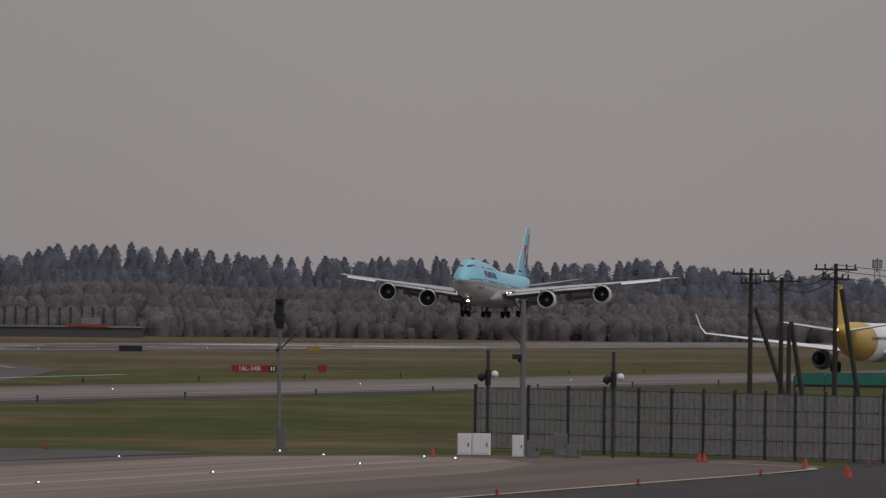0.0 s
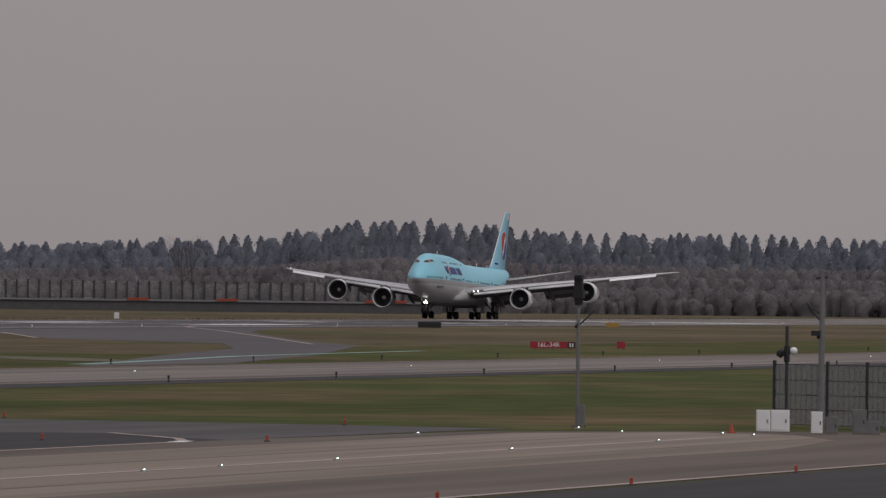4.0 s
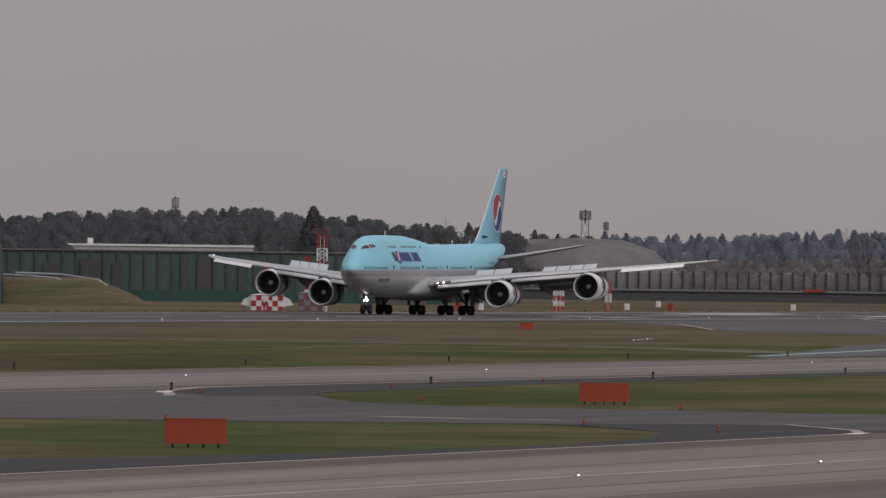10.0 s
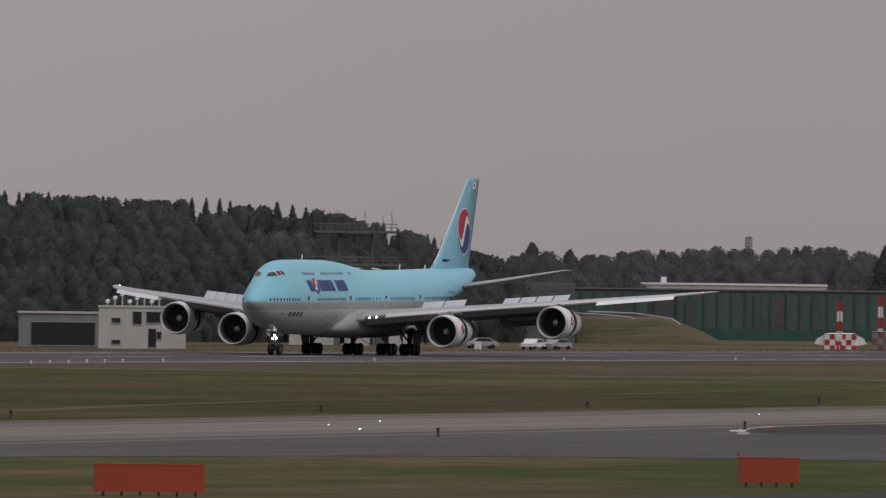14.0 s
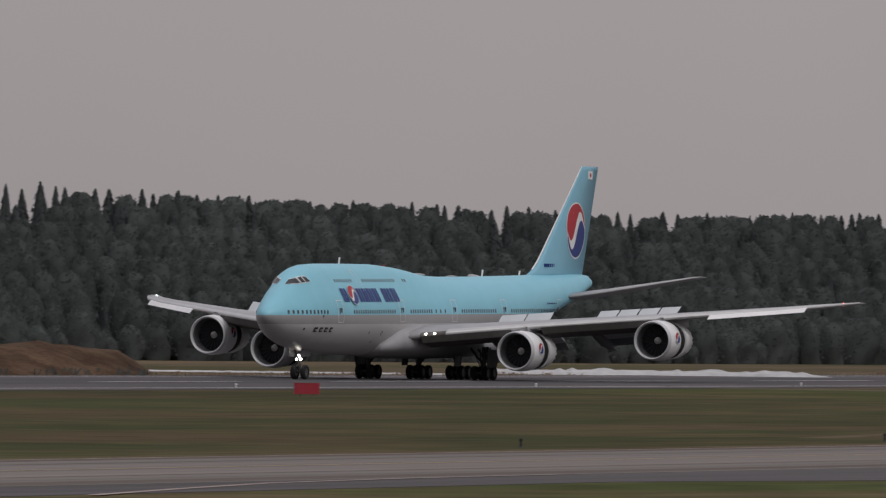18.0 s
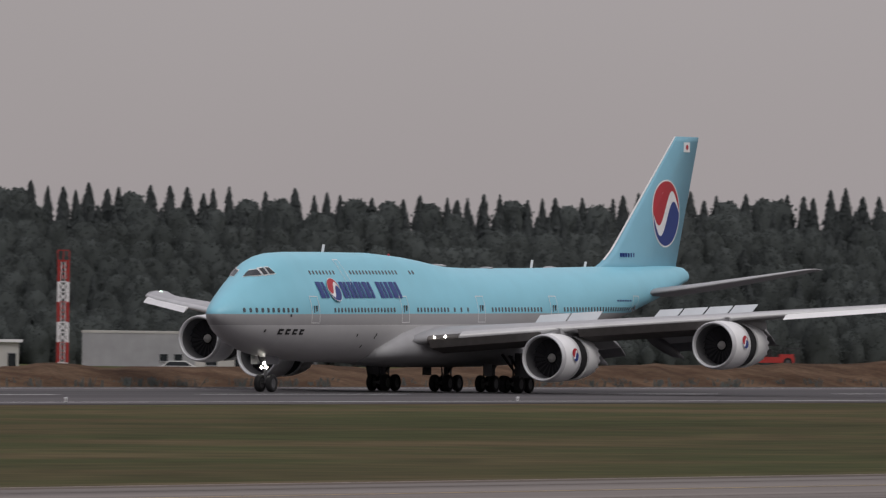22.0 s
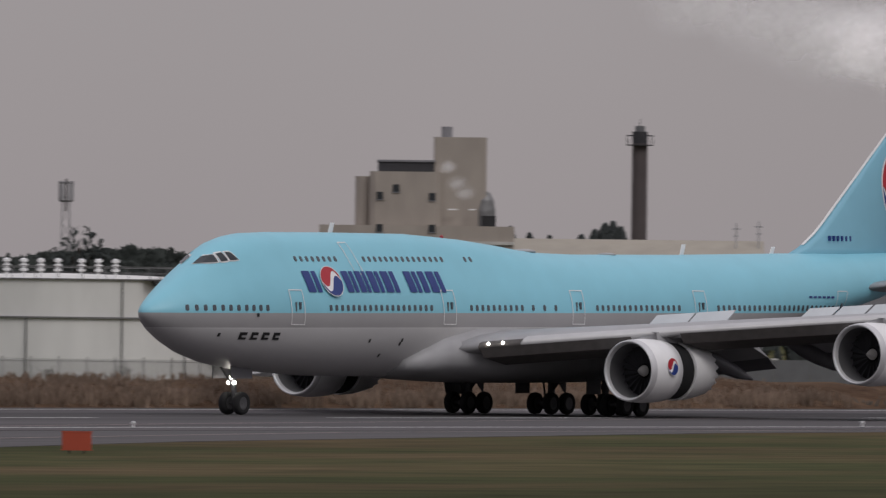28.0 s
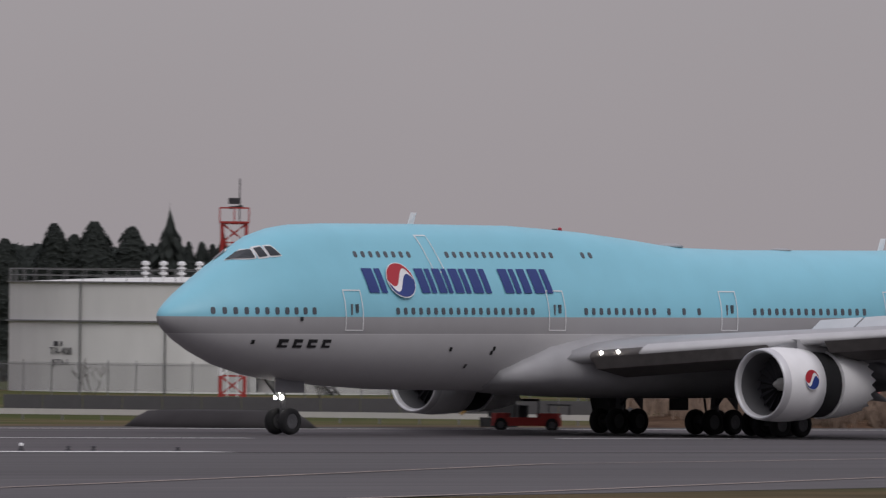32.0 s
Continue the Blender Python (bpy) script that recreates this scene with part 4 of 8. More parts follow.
def airliner():
    jet = thing("airliner", pose(0, 0, 0), "wide-body four-engined airliner, pale blue above and silver-grey below, landing", "airplane")
    U = lambda u: u - MAIN + 0.5 * min(1.0, max(0.0, (22 - u) / 13))
    UT = lambda u: U(u) - 0.12 * max(0.0, u - 68)
    # fuselage
    stations = sorted(set([round(p[0], 3) for p in TOP + BOTTOM + WIDE] + list(range(9, 76, 2))))
    stations = [s for s in stations if s > 0.1]
    rings = []
    for u in [0.02] + stations:
        zt, zb, w, zc = lerp(TOP, u), lerp(BOTTOM, u), lerp(WIDE, u), lerp(MIDZ, u)
        ring = []
        for k in range(48):
            a = math.tau * k / 48
            z = math.sin(a)
            y = w * math.cos(a) * (waist(u, z) if z > 0 else 1.0)
            ring.append((UT(u), y, zc + z * ((zt - zc) if z > 0 else (zc - zb))))
        rings.append(ring)
    body = part("fuselage", Geo().loft(rings), PAINT, jet, "pale blue upper and silver-grey lower fuselage", True)
    # wing-body fairing
    rings = []
    for u, w, zt, zb in ((20.6, 2.6, 3.3, 2.3), (21.8, 3.15, 4.0, 2.05), (23.4, 3.65, 4.75, 1.95), (26, 4.1, 5.3, 1.85), (29, 4.2, 5.35, 1.8), (34, 4.15, 5.0, 1.8), (40, 3.95, 4.7, 1.85), (45, 3.5, 4.3, 2.0), (49, 2.6, 3.6, 2.4)):
        rings.append([(U(u), w * math.cos(a) * (1 if abs(math.cos(a)) < 0.99 else 1), (zt + zb) / 2 + (zt - zb) / 2 * math.copysign(abs(math.sin(a)) ** 0.7, math.sin(a))) for a in [math.tau * k / 28 for k in range(28)]])
    part("belly_fairing", Geo().loft(rings), GREYP, jet, "light grey wing root fairing", True)

    # cabin windows, shared pane
    pane = Geo()
    oval = [(0.115 * math.copysign(abs(math.cos(a)) ** 0.6, math.cos(a)), 0.17 * math.copysign(abs(math.sin(a)) ** 0.6, math.sin(a))) for a in [math.tau * k / 12 for k in range(12)]]
    pane.add([(x, -0.02, z) for x, z in oval] + [(x, 0.03, z) for x, z in oval], [tuple(range(12))] + [(k, 12 + k, 12 + (k + 1) % 12, (k + 1) % 12) for k in range(12)])
    pane = pane.mesh("cabin_window", CABIN)
    runs = [(2.05, 7.7, 0.52), (12.6, 22.2, 0.52), (25.6, 30.6, 0.52), (31.3, 33.5, 1.05), (37.3, 45.4, 0.52), (48.9, 61.5, 0.52)]
    for side in (-1, 1):
        rows = [(u, 5.78 + 0.0075 * u) for a, b, s in runs for u in np.arange(a, b, s)]
        rows += [(u, 8.42 + 0.009 * u) for a, b in ((10.8, 14.6), (17.1, 24.9), (26.6, 27.2)) for u in np.arange(a, b, 0.52)]
        for u, z in rows:
            y = skin(u, z)
            slope = math.atan2(skin(u, z - 0.2) - skin(u, z + 0.2), 0.4)
            yaw = math.atan2(skin(u + 0.3, z) - skin(u - 0.3, z), 0.6)
            m = Matrix.Translation((U(u), side * y, z)) @ Matrix.Rotation(0 if side < 0 else math.pi, 4, "Z") @ Matrix.Rotation(-yaw * (1 if side < 0 else -1), 4, "Z") @ Matrix.Rotation(-slope, 4, "X")
            part("cabin_window", pane, None, body, at=m)

    def outline(u0, u1, z0, z1, side, lean=0.0, w=0.05):
        """A painted door frame that follows the skin."""
        pts = [(u0, z0), (u1, z0), (u1 + lean * 0, z1), (u0, z1)]
        path = []
        for (a, b), (c, d) in zip(pts, pts[1:] + pts[:1]):
            path += [(a + (c - a) * k / 8, b + (d - b) * k / 8) for k in range(8)]
        path = [(a + lean * (b - z0) / (z1 - z0), b) for a, b in path]
        cu, cz = sum(a for a, _ in path) / len(path), sum(b for _, b in path) / len(path)
        v = []
        for a, b in path:
            for k in (0, 1):
                q = 1 - k * w * 2 / max(u1 - u0, 0.1)
                qa, qb = cu + (a - cu) * q, cz + (b - cz) * (1 - k * w * 2 / (z1 - z0))
                v.append((U(qa), side * (skin(qa, qb) + 0.035), qb))
        n = len(path)
        f = [(2 * i, 2 * ((i + 1) % n), 2 * ((i + 1) % n) + 1, 2 * i + 1) for i in range(n)]
        return Geo().add(v, f if side < 0 else [tuple(reversed(q)) for q in f])

    for side in (-1, 1):
        for u in (9.68, 23.6, 35.5, 47.2, 62.2):
            dz = 0.0075 * u
            d = part("door", outline(u - 0.58, u + 0.58, 4.85 + dz, 6.78 + dz, side), WHITE, body, "passenger door with a pale outline")
            z = 5.9 + dz
            part("door_window", Geo().box((U(u + 0.2), side * (skin(u, z) + 0.02), z), (0.16, 0.08, 0.4)), CABIN, d)
            part("door_handle", Geo().box((U(u - 0.15), side * (skin(u, z) + 0.02), z - 0.05), (0.07, 0.08, 0.5)), MIDGREY, d)
        part("upper_deck_door", outline(15.75, 16.55, 7.72, 9.5, side, -0.35), WHITE, body)

    # cockpit windows: three panes a side, with pale frames
    for side in (-1, 1):
        for k, (quad, inset) in enumerate((([(3.85, 8.2), (4.95, 8.27), (5.0, 8.68), (4.4, 8.54)], 1), ([(5.12, 8.29), (5.55, 8.35), (5.46, 8.8), (5.14, 8.72)], 1), ([(5.68, 8.37), (6.25, 8.41), (5.92, 8.82), (5.62, 8.82)], 1))):
            for nm, grow, proud, m in (("cockpit_frame", 0.07, 0.02, WHITE), ("cockpit_window", 0.0, 0.045, GLASS)):
                cu, cz = sum(q[0] for q in quad) / 4, sum(q[1] for q in quad) / 4
                v = []
                for i in range(4):
                    (a, b), (c, d) = quad[i], quad[(i + 1) % 4]
                    for s in range(4):
                        uu, zz = a + (c - a) * s / 4, b + (d - b) * s / 4
                        l = math.hypot(uu - cu, zz - cz)
                        uu, zz = uu + (uu - cu) / l * grow, zz + (zz - cz) / l * grow
                        zz = min(zz, lerp(TOP, uu) - 0.03)
                        v.append((U(uu) - proud * 0.6, side * (skin(uu, zz) + proud), zz + proud * 0.5))
                v.append((U(cu) - proud * 0.6, side * (skin(cu, cz) + proud * 1.6), cz + proud * 0.5))
                f = [(i, (i + 1) % 16, 16) for i in range(16)]
                part(nm, Geo().add(v, f if side < 0 else [tuple(reversed(q)) for q in f]), m, body)

    # airline titles as plain bars, and the round emblem
    def slab(u0, u1, z0, z1, side, m, name, lean=0.0, proud=0.05):
        v = []
        for a in (0, 1):
            for k in range(5):
                z = z0 + (z1 - z0) * k / 4
                u = (u1 if a else u0) + lean * k / 4
                v.append((U(u), side * (skin(u, z) + proud), z))
        f = [(k, 5 + k, 6 + k, k + 1) for k in range(4)]
        part(name, Geo().add(v, f if side < 0 else [tuple(reversed(q)) for q in f]), m, body)

    for side in (-1, 1):
        u = 10.75
        for w, kind in ((1.5, 2), (2.2, 0), (1.27, 2), (1.16, 3), (1.32, 2), (1.5, 2), (0.77, -1), (1.38, 2), (0.77, 1), (1.5, 2)):
            z0 = 6.72 + 0.0075 * (u - 10)
            if kind > 0:
                slab(u + 0.12, u + 0.12 + w * (0.46 if kind > 1 else 0.7), z0, z0 + 1.15, side, NAVY, "title_bar", -0.1)
                if kind > 1:
                    slab(u + 0.12 + w * 0.56, u + 0.12 + w * 0.82, z0, z0 + 1.15, side, NAVY, "title_bar", -0.1)
            elif kind == 0:
                zc, uc = 7.3, 13.16
                slope = math.atan2(skin(uc, zc - 0.4) - skin(uc, zc + 0.4), 0.8)
                for nm, g, m in zip(("emblem_red_half", "emblem_blue_half", "emblem_wave"), disc_emblem(0.88, 0.09), (CRIMSON, NAVY, WHITE)):
                    tilt_xz(g, 0.06)
                    part(nm, g, m, body, at=Matrix.Translation((U(uc), side * skin(uc, zc), zc)) @ Matrix.Rotation(0 if side < 0 else math.pi, 4, "Z") @ Matrix.Rotation(-slope, 4, "X"))
            u += w * 0.965
        for k in range(4):
            a = 5.4 + 0.82 * k
            slab(a, a + 0.2, 4.1, 4.5, side, DARK, "small_title_bar", 0, 0.03)
            slab(a + 0.2, a + 0.52, 4.34, 4.5, side, DARK, "small_title_bar", 0, 0.03)
            slab(a + 0.2, a + 0.52, 4.1, 4.22, side, DARK, "small_title_bar", 0, 0.03)
        for a, b in ((16.4, 4.0), (19.4, 4.05), (19.3, 3.85), (6.4, 5.35), (17.9, 3.2), (4.0, 4.25)):
            slab(a, a + 0.18, b, b + 0.2, side, DARK, "service_port", 0, 0.03)
        for k in range(6):
            slab(58.4 + 0.5 * k, 58.75 + 0.5 * k, 6.8, 6.92, side, NAVY, "small_title_bar", 0, 0.03)

    # fin
    def fin_ring(z):
        le = lerp([(9.2, 58.6), (9.65, 60.9), (10.2, 62.1), (11.2, 63.4), (19.4, 73.3)], z)
        te = lerp([(9.2, 73.6), (19.4, 77.4)], z)
        t = lerp([(9.2, 0.55), (19.4, 0.16)], z)
        return [(U(le), 0, z), (U(le + (te - le) * 0.08), -t * 0.6, z), (U(le + (te - le) * 0.35), -t, z), (U(te), -0.03, z), (U(te), 0.03, z), (U(le + (te - le) * 0.35), t, z), (U(le + (te - le) * 0.08), t * 0.6, z)]

    fin = part("tail_fin", Geo().loft([fin_ring(z) for z in (8.8, 9.7, 10.4, 11.2, 13, 16, 19.0, 19.4)]), SKY_BLUE, jet, "pale blue tail fin with a round emblem", True)
    v = []
    for z in np.linspace(9.9, 19.4, 14):
        q = fin_ring(z)
        v += [(q[0][0] - 0.04, 0, z), (q[0][0] + 0.13, -lerp([(9.2, 0.09), (19.4, 0.05)], z), z), (q[0][0] + 0.13, lerp([(9.2, 0.09), (19.4, 0.05)], z), z)]
    part("fin_leading_edge", Geo().add(v, [(3 * i, 3 * i + 1, 3 * i + 4, 3 * i + 3) for i in range(13)] + [(3 * i, 3 * i + 3, 3 * i + 5, 3 * i + 2) for i in range(13)]), WHITE, fin)
    for side in (-1, 1):
        def fin_half(x, z):
            q = fin_ring(z)
            return float(np.interp(x, [q[0][0], q[1][0], q[2][0], q[3][0]], [0.0, -q[1][1], -q[2][1], 0.03]))

        for nm, g, m, proud in zip(("emblem_red_half", "emblem_blue_half", "emblem_wave"), disc_emblem(2.45, 0.06), (CRIMSON, NAVY, WHITE), (0.035, 0.035, 0.02)):
            tilt_xz(g, 0.06)
            g.v = [(U(71.5) - side * x, side * (fin_half(U(71.5) - side * x, 13.52 + z) + proud), 13.52 + z) if side > 0 else (U(71.5) + x, -fin_half(U(71.5) + x, 13.52 + z) - proud, 13.52 + z) for x, y, z in g.v]
            part(nm, g, m, fin)
        flag = part("flag_panel", Geo().box((U(75.05), side * 0.16, 18.6), (0.95, 0.12, 0.75)), WHITE, fin, "small white flag panel with a round mark")
        part("flag_mark", Geo().tube((U(75.05), side * 0.2, 18.6), (U(75.05), side * 0.235, 18.6), 0.2, n=14), CRIMSON, flag)
        for k in range(6):
            part("registration_bar", Geo().box((U(63.7 + 0.4 * k), side * 0.42, 10.3), (0.13, 0.16, 0.3)), NAVY, fin)
    # tailplane
    for side in (-1, 1):
        rings = [wing_section(64.4, 72.2, 1.0, 7.25, 0.10), wing_section(67.3, 73.7, 4.2, 7.85, 0.09), wing_section(73.1, 76.0, 11.0, 9.3, 0.07), wing_section(73.9, 76.1, 11.3, 9.38, 0.04)]
        g = Geo().loft(rings)
        part("tailplane", g if side < 0 else mirrored(g), GREYP, jet, "light grey tailplane", True)

    # wings with their moving panels
    moving = []
    for side in (-1, 1):
        fix = (lambda g: g) if side < 0 else mirrored
        rings = [wing_section(le, te, v, z, th) for v, le, te, z, th in WING]
        wing = part("wing", fix(Geo().loft(rings)), GREYP, jet, "grey swept wing with raised spoilers and lowered flaps", True)
        moving.append(("wing", wing, side, None))
        # Added dark plates put the shade under the wing into colour.
        for v0, v1 in ((4.6, 10.8), (12.9, 20.6)):
            g = Geo()
            g.loft([[(U(wing_at(v, 1) + dx), -v, wing_at(v, 3) + dz) for dx, dz in ((-0.07, -0.06), (0.3, -0.62), (2.3, -1.0), (2.3, -0.9), (0.4, -0.5), (0.05, -0.06))] for v in (v0, (v0 + v1) / 2, v1)])
            part("leading_edge_bay", fix(g), EDGESHADE, wing, "dark plate standing for shade under the leading edge")
        for v0, v1 in ((4.6, 10.6), (13.2, 20.4)):
            e = []
            for v in (v0, v1):
                te, z = wing_at(v, 2), wing_at(v, 3)
                e.append((U(te - 0.9), z - 0.05, U(te + 1.9), z - 1.2))
            part("flap", fix(plate(e[0], e[1], v0, v1, 0.3, 0.28)), GREYP, wing, "extended grey flap")
            e = [(a[2] - 0.2, a[3] + 0.1, a[2] + 0.7, a[3] - 0.55) for a in e]
            part("flap", fix(plate(e[0], e[1], v0, v1, 0.16, 0.12)), MIDGREY, wing)
        for v in (6.5, 9.4, 14.6, 18.6):
            te, z = wing_at(v, 2), wing_at(v, 3)
            g = Geo().loft([[(U(te - 4.2 + 1.6 * k), -v + 0.32 * math.cos(a) * r, z - 0.55 - 0.42 * k + 0.5 * r * math.sin(a)) for a in [math.tau * i / 8 for i in range(8)]] for k, r in ((0, 0.3), (1, 0.9), (2, 1.0), (3, 0.8), (4, 0.15))])
            part("flap_track_fairing", fix(g), MIDGREY, wing, "", True)
        rings = []
        for v, le, te, z, th in [(6.3, wing_at(6.3, 1), wing_at(6.3, 2), wing_at(6.3, 3), 0.095)] + WING[2:]:
            c, q = te - le, min(0.5, 0.05 * (te - le) + 0.12)
            yt = lambda x: 5 * th * (0.2969 * math.sqrt(x) - 0.126 * x) * c
            e = q / c
            rings.append([(U(le + q), -v, z + yt(e) + 0.07), (U(le + q * 0.3), -v, z + yt(e * 0.3) + 0.05), (U(le - 0.04), -v, z + 0.02), (U(le + q * 0.25), -v, z - yt(e * 0.25) * 0.8 - 0.03), (U(le + q * 0.8), -v, z - yt(e * 0.8) * 0.75)])
        # Proud dark panel: the recess's shade is put into its colour.
        g = Geo().loft([[(U(wing_at(v, 1) + dx), -v, wing_at(v, 3) + dz) for dx, dz in ((0.5, 0.34), (0.1, 0.2), (-0.03, 0.0), (0.12, -0.24), (0.6, -0.42))] for v in (4.5, 5.3, 6.25)], closed=False)
        part("light_bay", fix(g), EDGESHADE, wing, "dark panel standing for the shaded recess round the landing lights", True)
        part("leading_edge", fix(Geo().loft(rings, closed=False)), LEADING, wing, "bright bare-metal leading edge", True)
        for v0, v1 in ((5.0, 10.7), (12.9, 20.3)):
            v = (v0 + v1) / 2
            o = Vector((U(wing_at(v, 1) + 0.12), side * v, wing_at(v, 3) - 0.12))
            g = Geo()
            g.loft([[(U(wing_at(q, 1) + dx), -q, wing_at(q, 3) + dz) for dx, dz in ((0.12, -0.1), (-0.3, -0.16), (-0.72, -0.42), (-0.8, -0.62), (-0.66, -0.6), (-0.28, -0.3), (0.1, -0.2))] for q in (v0, v, v1)])
            g = fix(g)
            g.v = [(x - o.x, y - o.y, z - o.z) for x, y, z in g.v]
            kf = part("leading_edge_flap", g, LEADING, wing, "pale leading edge flap, extended for landing", True, at=o)
            ax = Vector((wing_at(v1, 1) - wing_at(v0, 1), side * (v1 - v0), wing_at(v1, 3) - wing_at(v0, 3))).normalized() * side
            moving.append(("krueger", kf, o.copy(), ax))
        for v0, v1, grow in ((24.8, 31.6, 0.85),):
            e = []
            for v in (v0, v1):
                le, z = wing_at(v, 1), wing_at(v, 3)
                e.append((U(le - grow), z - 0.38, U(le + 0.15), z + 0.06))
            part("leading_edge_flap", fix(plate(e[0], e[1], v0, v1, 0.12, 0.14)), WHITE, wing, "pale leading edge flap, extended")
        for v0, v1, n in ((6.5, 10.9, 2), (14.4, 20.6, 4)):
            for k in range(n):
                a, b = v0 + (v1 - v0) * k / n + 0.06, v0 + (v1 - v0) * (k + 1) / n - 0.06
                hinge = []
                for v in (a, b):
                    te, le, z = wing_at(v, 2), wing_at(v, 1), wing_at(v, 3)
                    c = te - le
                    hinge.append((U(le + 0.73 * c), z + c * 0.048))
                o = Vector(((hinge[0][0] + hinge[1][0]) / 2, side * (a + b) / 2, (hinge[0][1] + hinge[1][1]) / 2))
                ch = 1.6 if n == 2 else 1.5
                v = []
                for (hu, hz), sp in zip(hinge, (a, b)):
                    v += [(hu - o.x, side * sp - o.y, hz - o.z), (hu - o.x + ch, side * sp - o.y, hz - o.z - 0.1), (hu - o.x + ch, side * sp - o.y, hz - o.z - 0.16), (hu - o.x, side * sp - o.y, hz - o.z - 0.12)]
                f = [(0, 1, 5, 4), (1, 2, 6, 5), (2, 3, 7, 6), (3, 0, 4, 7), (3, 2, 1, 0), (4, 5, 6, 7)]
                sp = part("spoiler", Geo().add(v, f), SPOILER, wing, "pale grey spoiler panel", at=o)
                ax = Vector((hinge[1][0] - hinge[0][0], side * (b - a), hinge[1][1] - hinge[0][1])).normalized() * side
                moving.append(("spoiler" if k == 0 and n == 4 else "ground_spoiler", sp, o.copy(), ax))
        part("wing_tip_light", Geo().blob((U(53.0), side * 33.2, 6.85), 0.16), REDLAMP if side < 0 else SIGNALW, wing, "red wing tip light" if side < 0 else "green wing tip light")
        for vv in (4.95, 5.55):
            part("landing_light", Geo().blob((U(wing_at(vv, 1) - 0.08), side * vv, 3.98 + 0.1 * (vv - 5)), 0.1), LAMP, wing, "lit landing light in the wing root")
    # engines
    a, b = 0.0, 0.19
    BLADE = Geo().add([(1.42, 0.38, 0), (1.55, 0.38 * math.cos(b), 0.38 * math.sin(b)), (1.58, 1.42 * math.cos(b + 0.12), 1.42 * math.sin(b + 0.12)), (1.35, 1.42 * math.cos(0.12), 1.42 * math.sin(0.12))], [(0, 1, 2, 3)]).mesh("fan_blade", FAN)
    for side in (-1, 1):
        for v, u0, zc, sc in ((11.7, 28.75, 2.55, 1.0), (21.2, 37.15, 3.55, 0.98)):
            y = side * v
            eng = part("engine", Geo().turn([(0.35, 1.51), (0.1, 1.55), (0.0, 1.62), (0.12, 1.68), (0.5, 1.73), (1.2, 1.78), (2.1, 1.76), (2.85, 1.7), (2.85, 1.5)], "x", (0, 0, 0), 36), WHITE, jet,
                       "white engine nacelle with a bright inlet lip", True, at=(U(u0), y, zc))
            moving.append(("engine", eng, Vector((U(u0), y, zc)), v))
            part("inlet_lip", Geo().turn([(0.32, 1.49), (0.12, 1.53), (-0.02, 1.61), (0.06, 1.68), (0.42, 1.735)], "x", (0, 0, 0), 36), LIP, eng, "", True)
            part("inlet_duct", Geo().turn([(0.32, 1.50), (1.0, 1.44), (1.7, 1.42)], "x", (0, 0, 0), 36), DUCT, eng, "", True)
            part("fan", Geo().turn([(1.6, 1.43), (1.55, 0.4)], "x", (0, 0, 0), 36), DARK, eng, "dark fan face")
            for k in range(20):
                part("fan_blade", BLADE, None, eng, at=Matrix.Rotation(math.tau * k / 20, 4, "X"))
            part("spinner", Geo().turn([(0.95, 0.02), (1.1, 0.14), (1.3, 0.24), (1.5, 0.32)], "x", (0, 0, 0), 16), WALLW, eng, "pale spinner", True)
            part("cascade", Geo().turn([(2.6, 1.66), (2.9, 1.63), (4.1, 1.56), (4.2, 1.25), (4.9, 1.16)], "x", (0, 0, 0), 32), BLACK, eng, "black gap behind the opened cowl", True)
            n = 36
            prof = [(0, 1.655), (0.9, 1.6), (1.7, 1.47), (2.2, 1.36)]
            g = Geo().turn(prof, "x", (0, 0, 0), n)
            o = len(g.v)
            tooth = [(2.2 + (0.36 if k % 2 else 0.0), 1.3 * math.cos(math.tau * k / n), 1.3 * math.sin(math.tau * k / n)) for k in range(n)]
            rim = [(2.2, 1.36 * math.cos(math.tau * k / n), 1.36 * math.sin(math.tau * k / n)) for k in range(n)]
            g.add(rim + tooth, [(k, (k + 1) % n, n + (k + 1) % n, n + k) for k in range(n)])
            g.add([(0, r * math.cos(math.tau * k / n), r * math.sin(math.tau * k / n)) for r in (1.655, 1.3) for k in range(n)], [((k + 1) % n, k, n + k, n + (k + 1) % n) for k in range(n)])
            sleeve = part("reverser_sleeve", g, WHITE, eng, "white sliding cowl with a sawtooth edge", True, at=(2.85, 0, 0))
            moving.append(("sleeve", sleeve, Vector((2.85, 0, 0)), None))
            part("core_nozzle", Geo().turn([(4.7, 1.08), (5.9, 0.85), (6.7, 0.64), (6.7, 0.5)], "x", (0, 0, 0), 24), MIDGREY, eng, "", True)
            part("exhaust_plug", Geo().turn([(6.3, 0.5), (7.0, 0.35), (7.8, 0.04)], "x", (0, 0, 0), 16), DARK, eng, "", True)
            le, z = wing_at(v, 1), wing_at(v, 3)
            top = z - zc
            rings = []
            for x, zl, zh, w in ((1.0, 1.6, 1.78, 0.12), (2.4, 1.5, 2.02, 0.3), (le - u0, 1.2, top + 0.12, 0.38), (le - u0 + 3.5, 0.9, top + 0.1, 0.38), (le - u0 + 6.5, 1.2, top - 0.1, 0.2)):
                rings.append([(x, -w, zl), (x, w, zl), (x, w * 0.7, zh), (x, -w * 0.7, zh)])
            part("pylon", Geo().loft(rings), GREYP, eng, "", True)
            part("strake", Geo().box((2.2, side * -1.25, 1.35), (0.9, 0.05, 0.35)), WHITE, eng)
            for q in (-1, 1):
                for nm, g, m in zip(("emblem_red_half", "emblem_blue_half", "emblem_wave"), disc_emblem(0.47, 0.02), (CRIMSON, NAVY, WHITE)):
                    tilt_xz(g, 0.06)
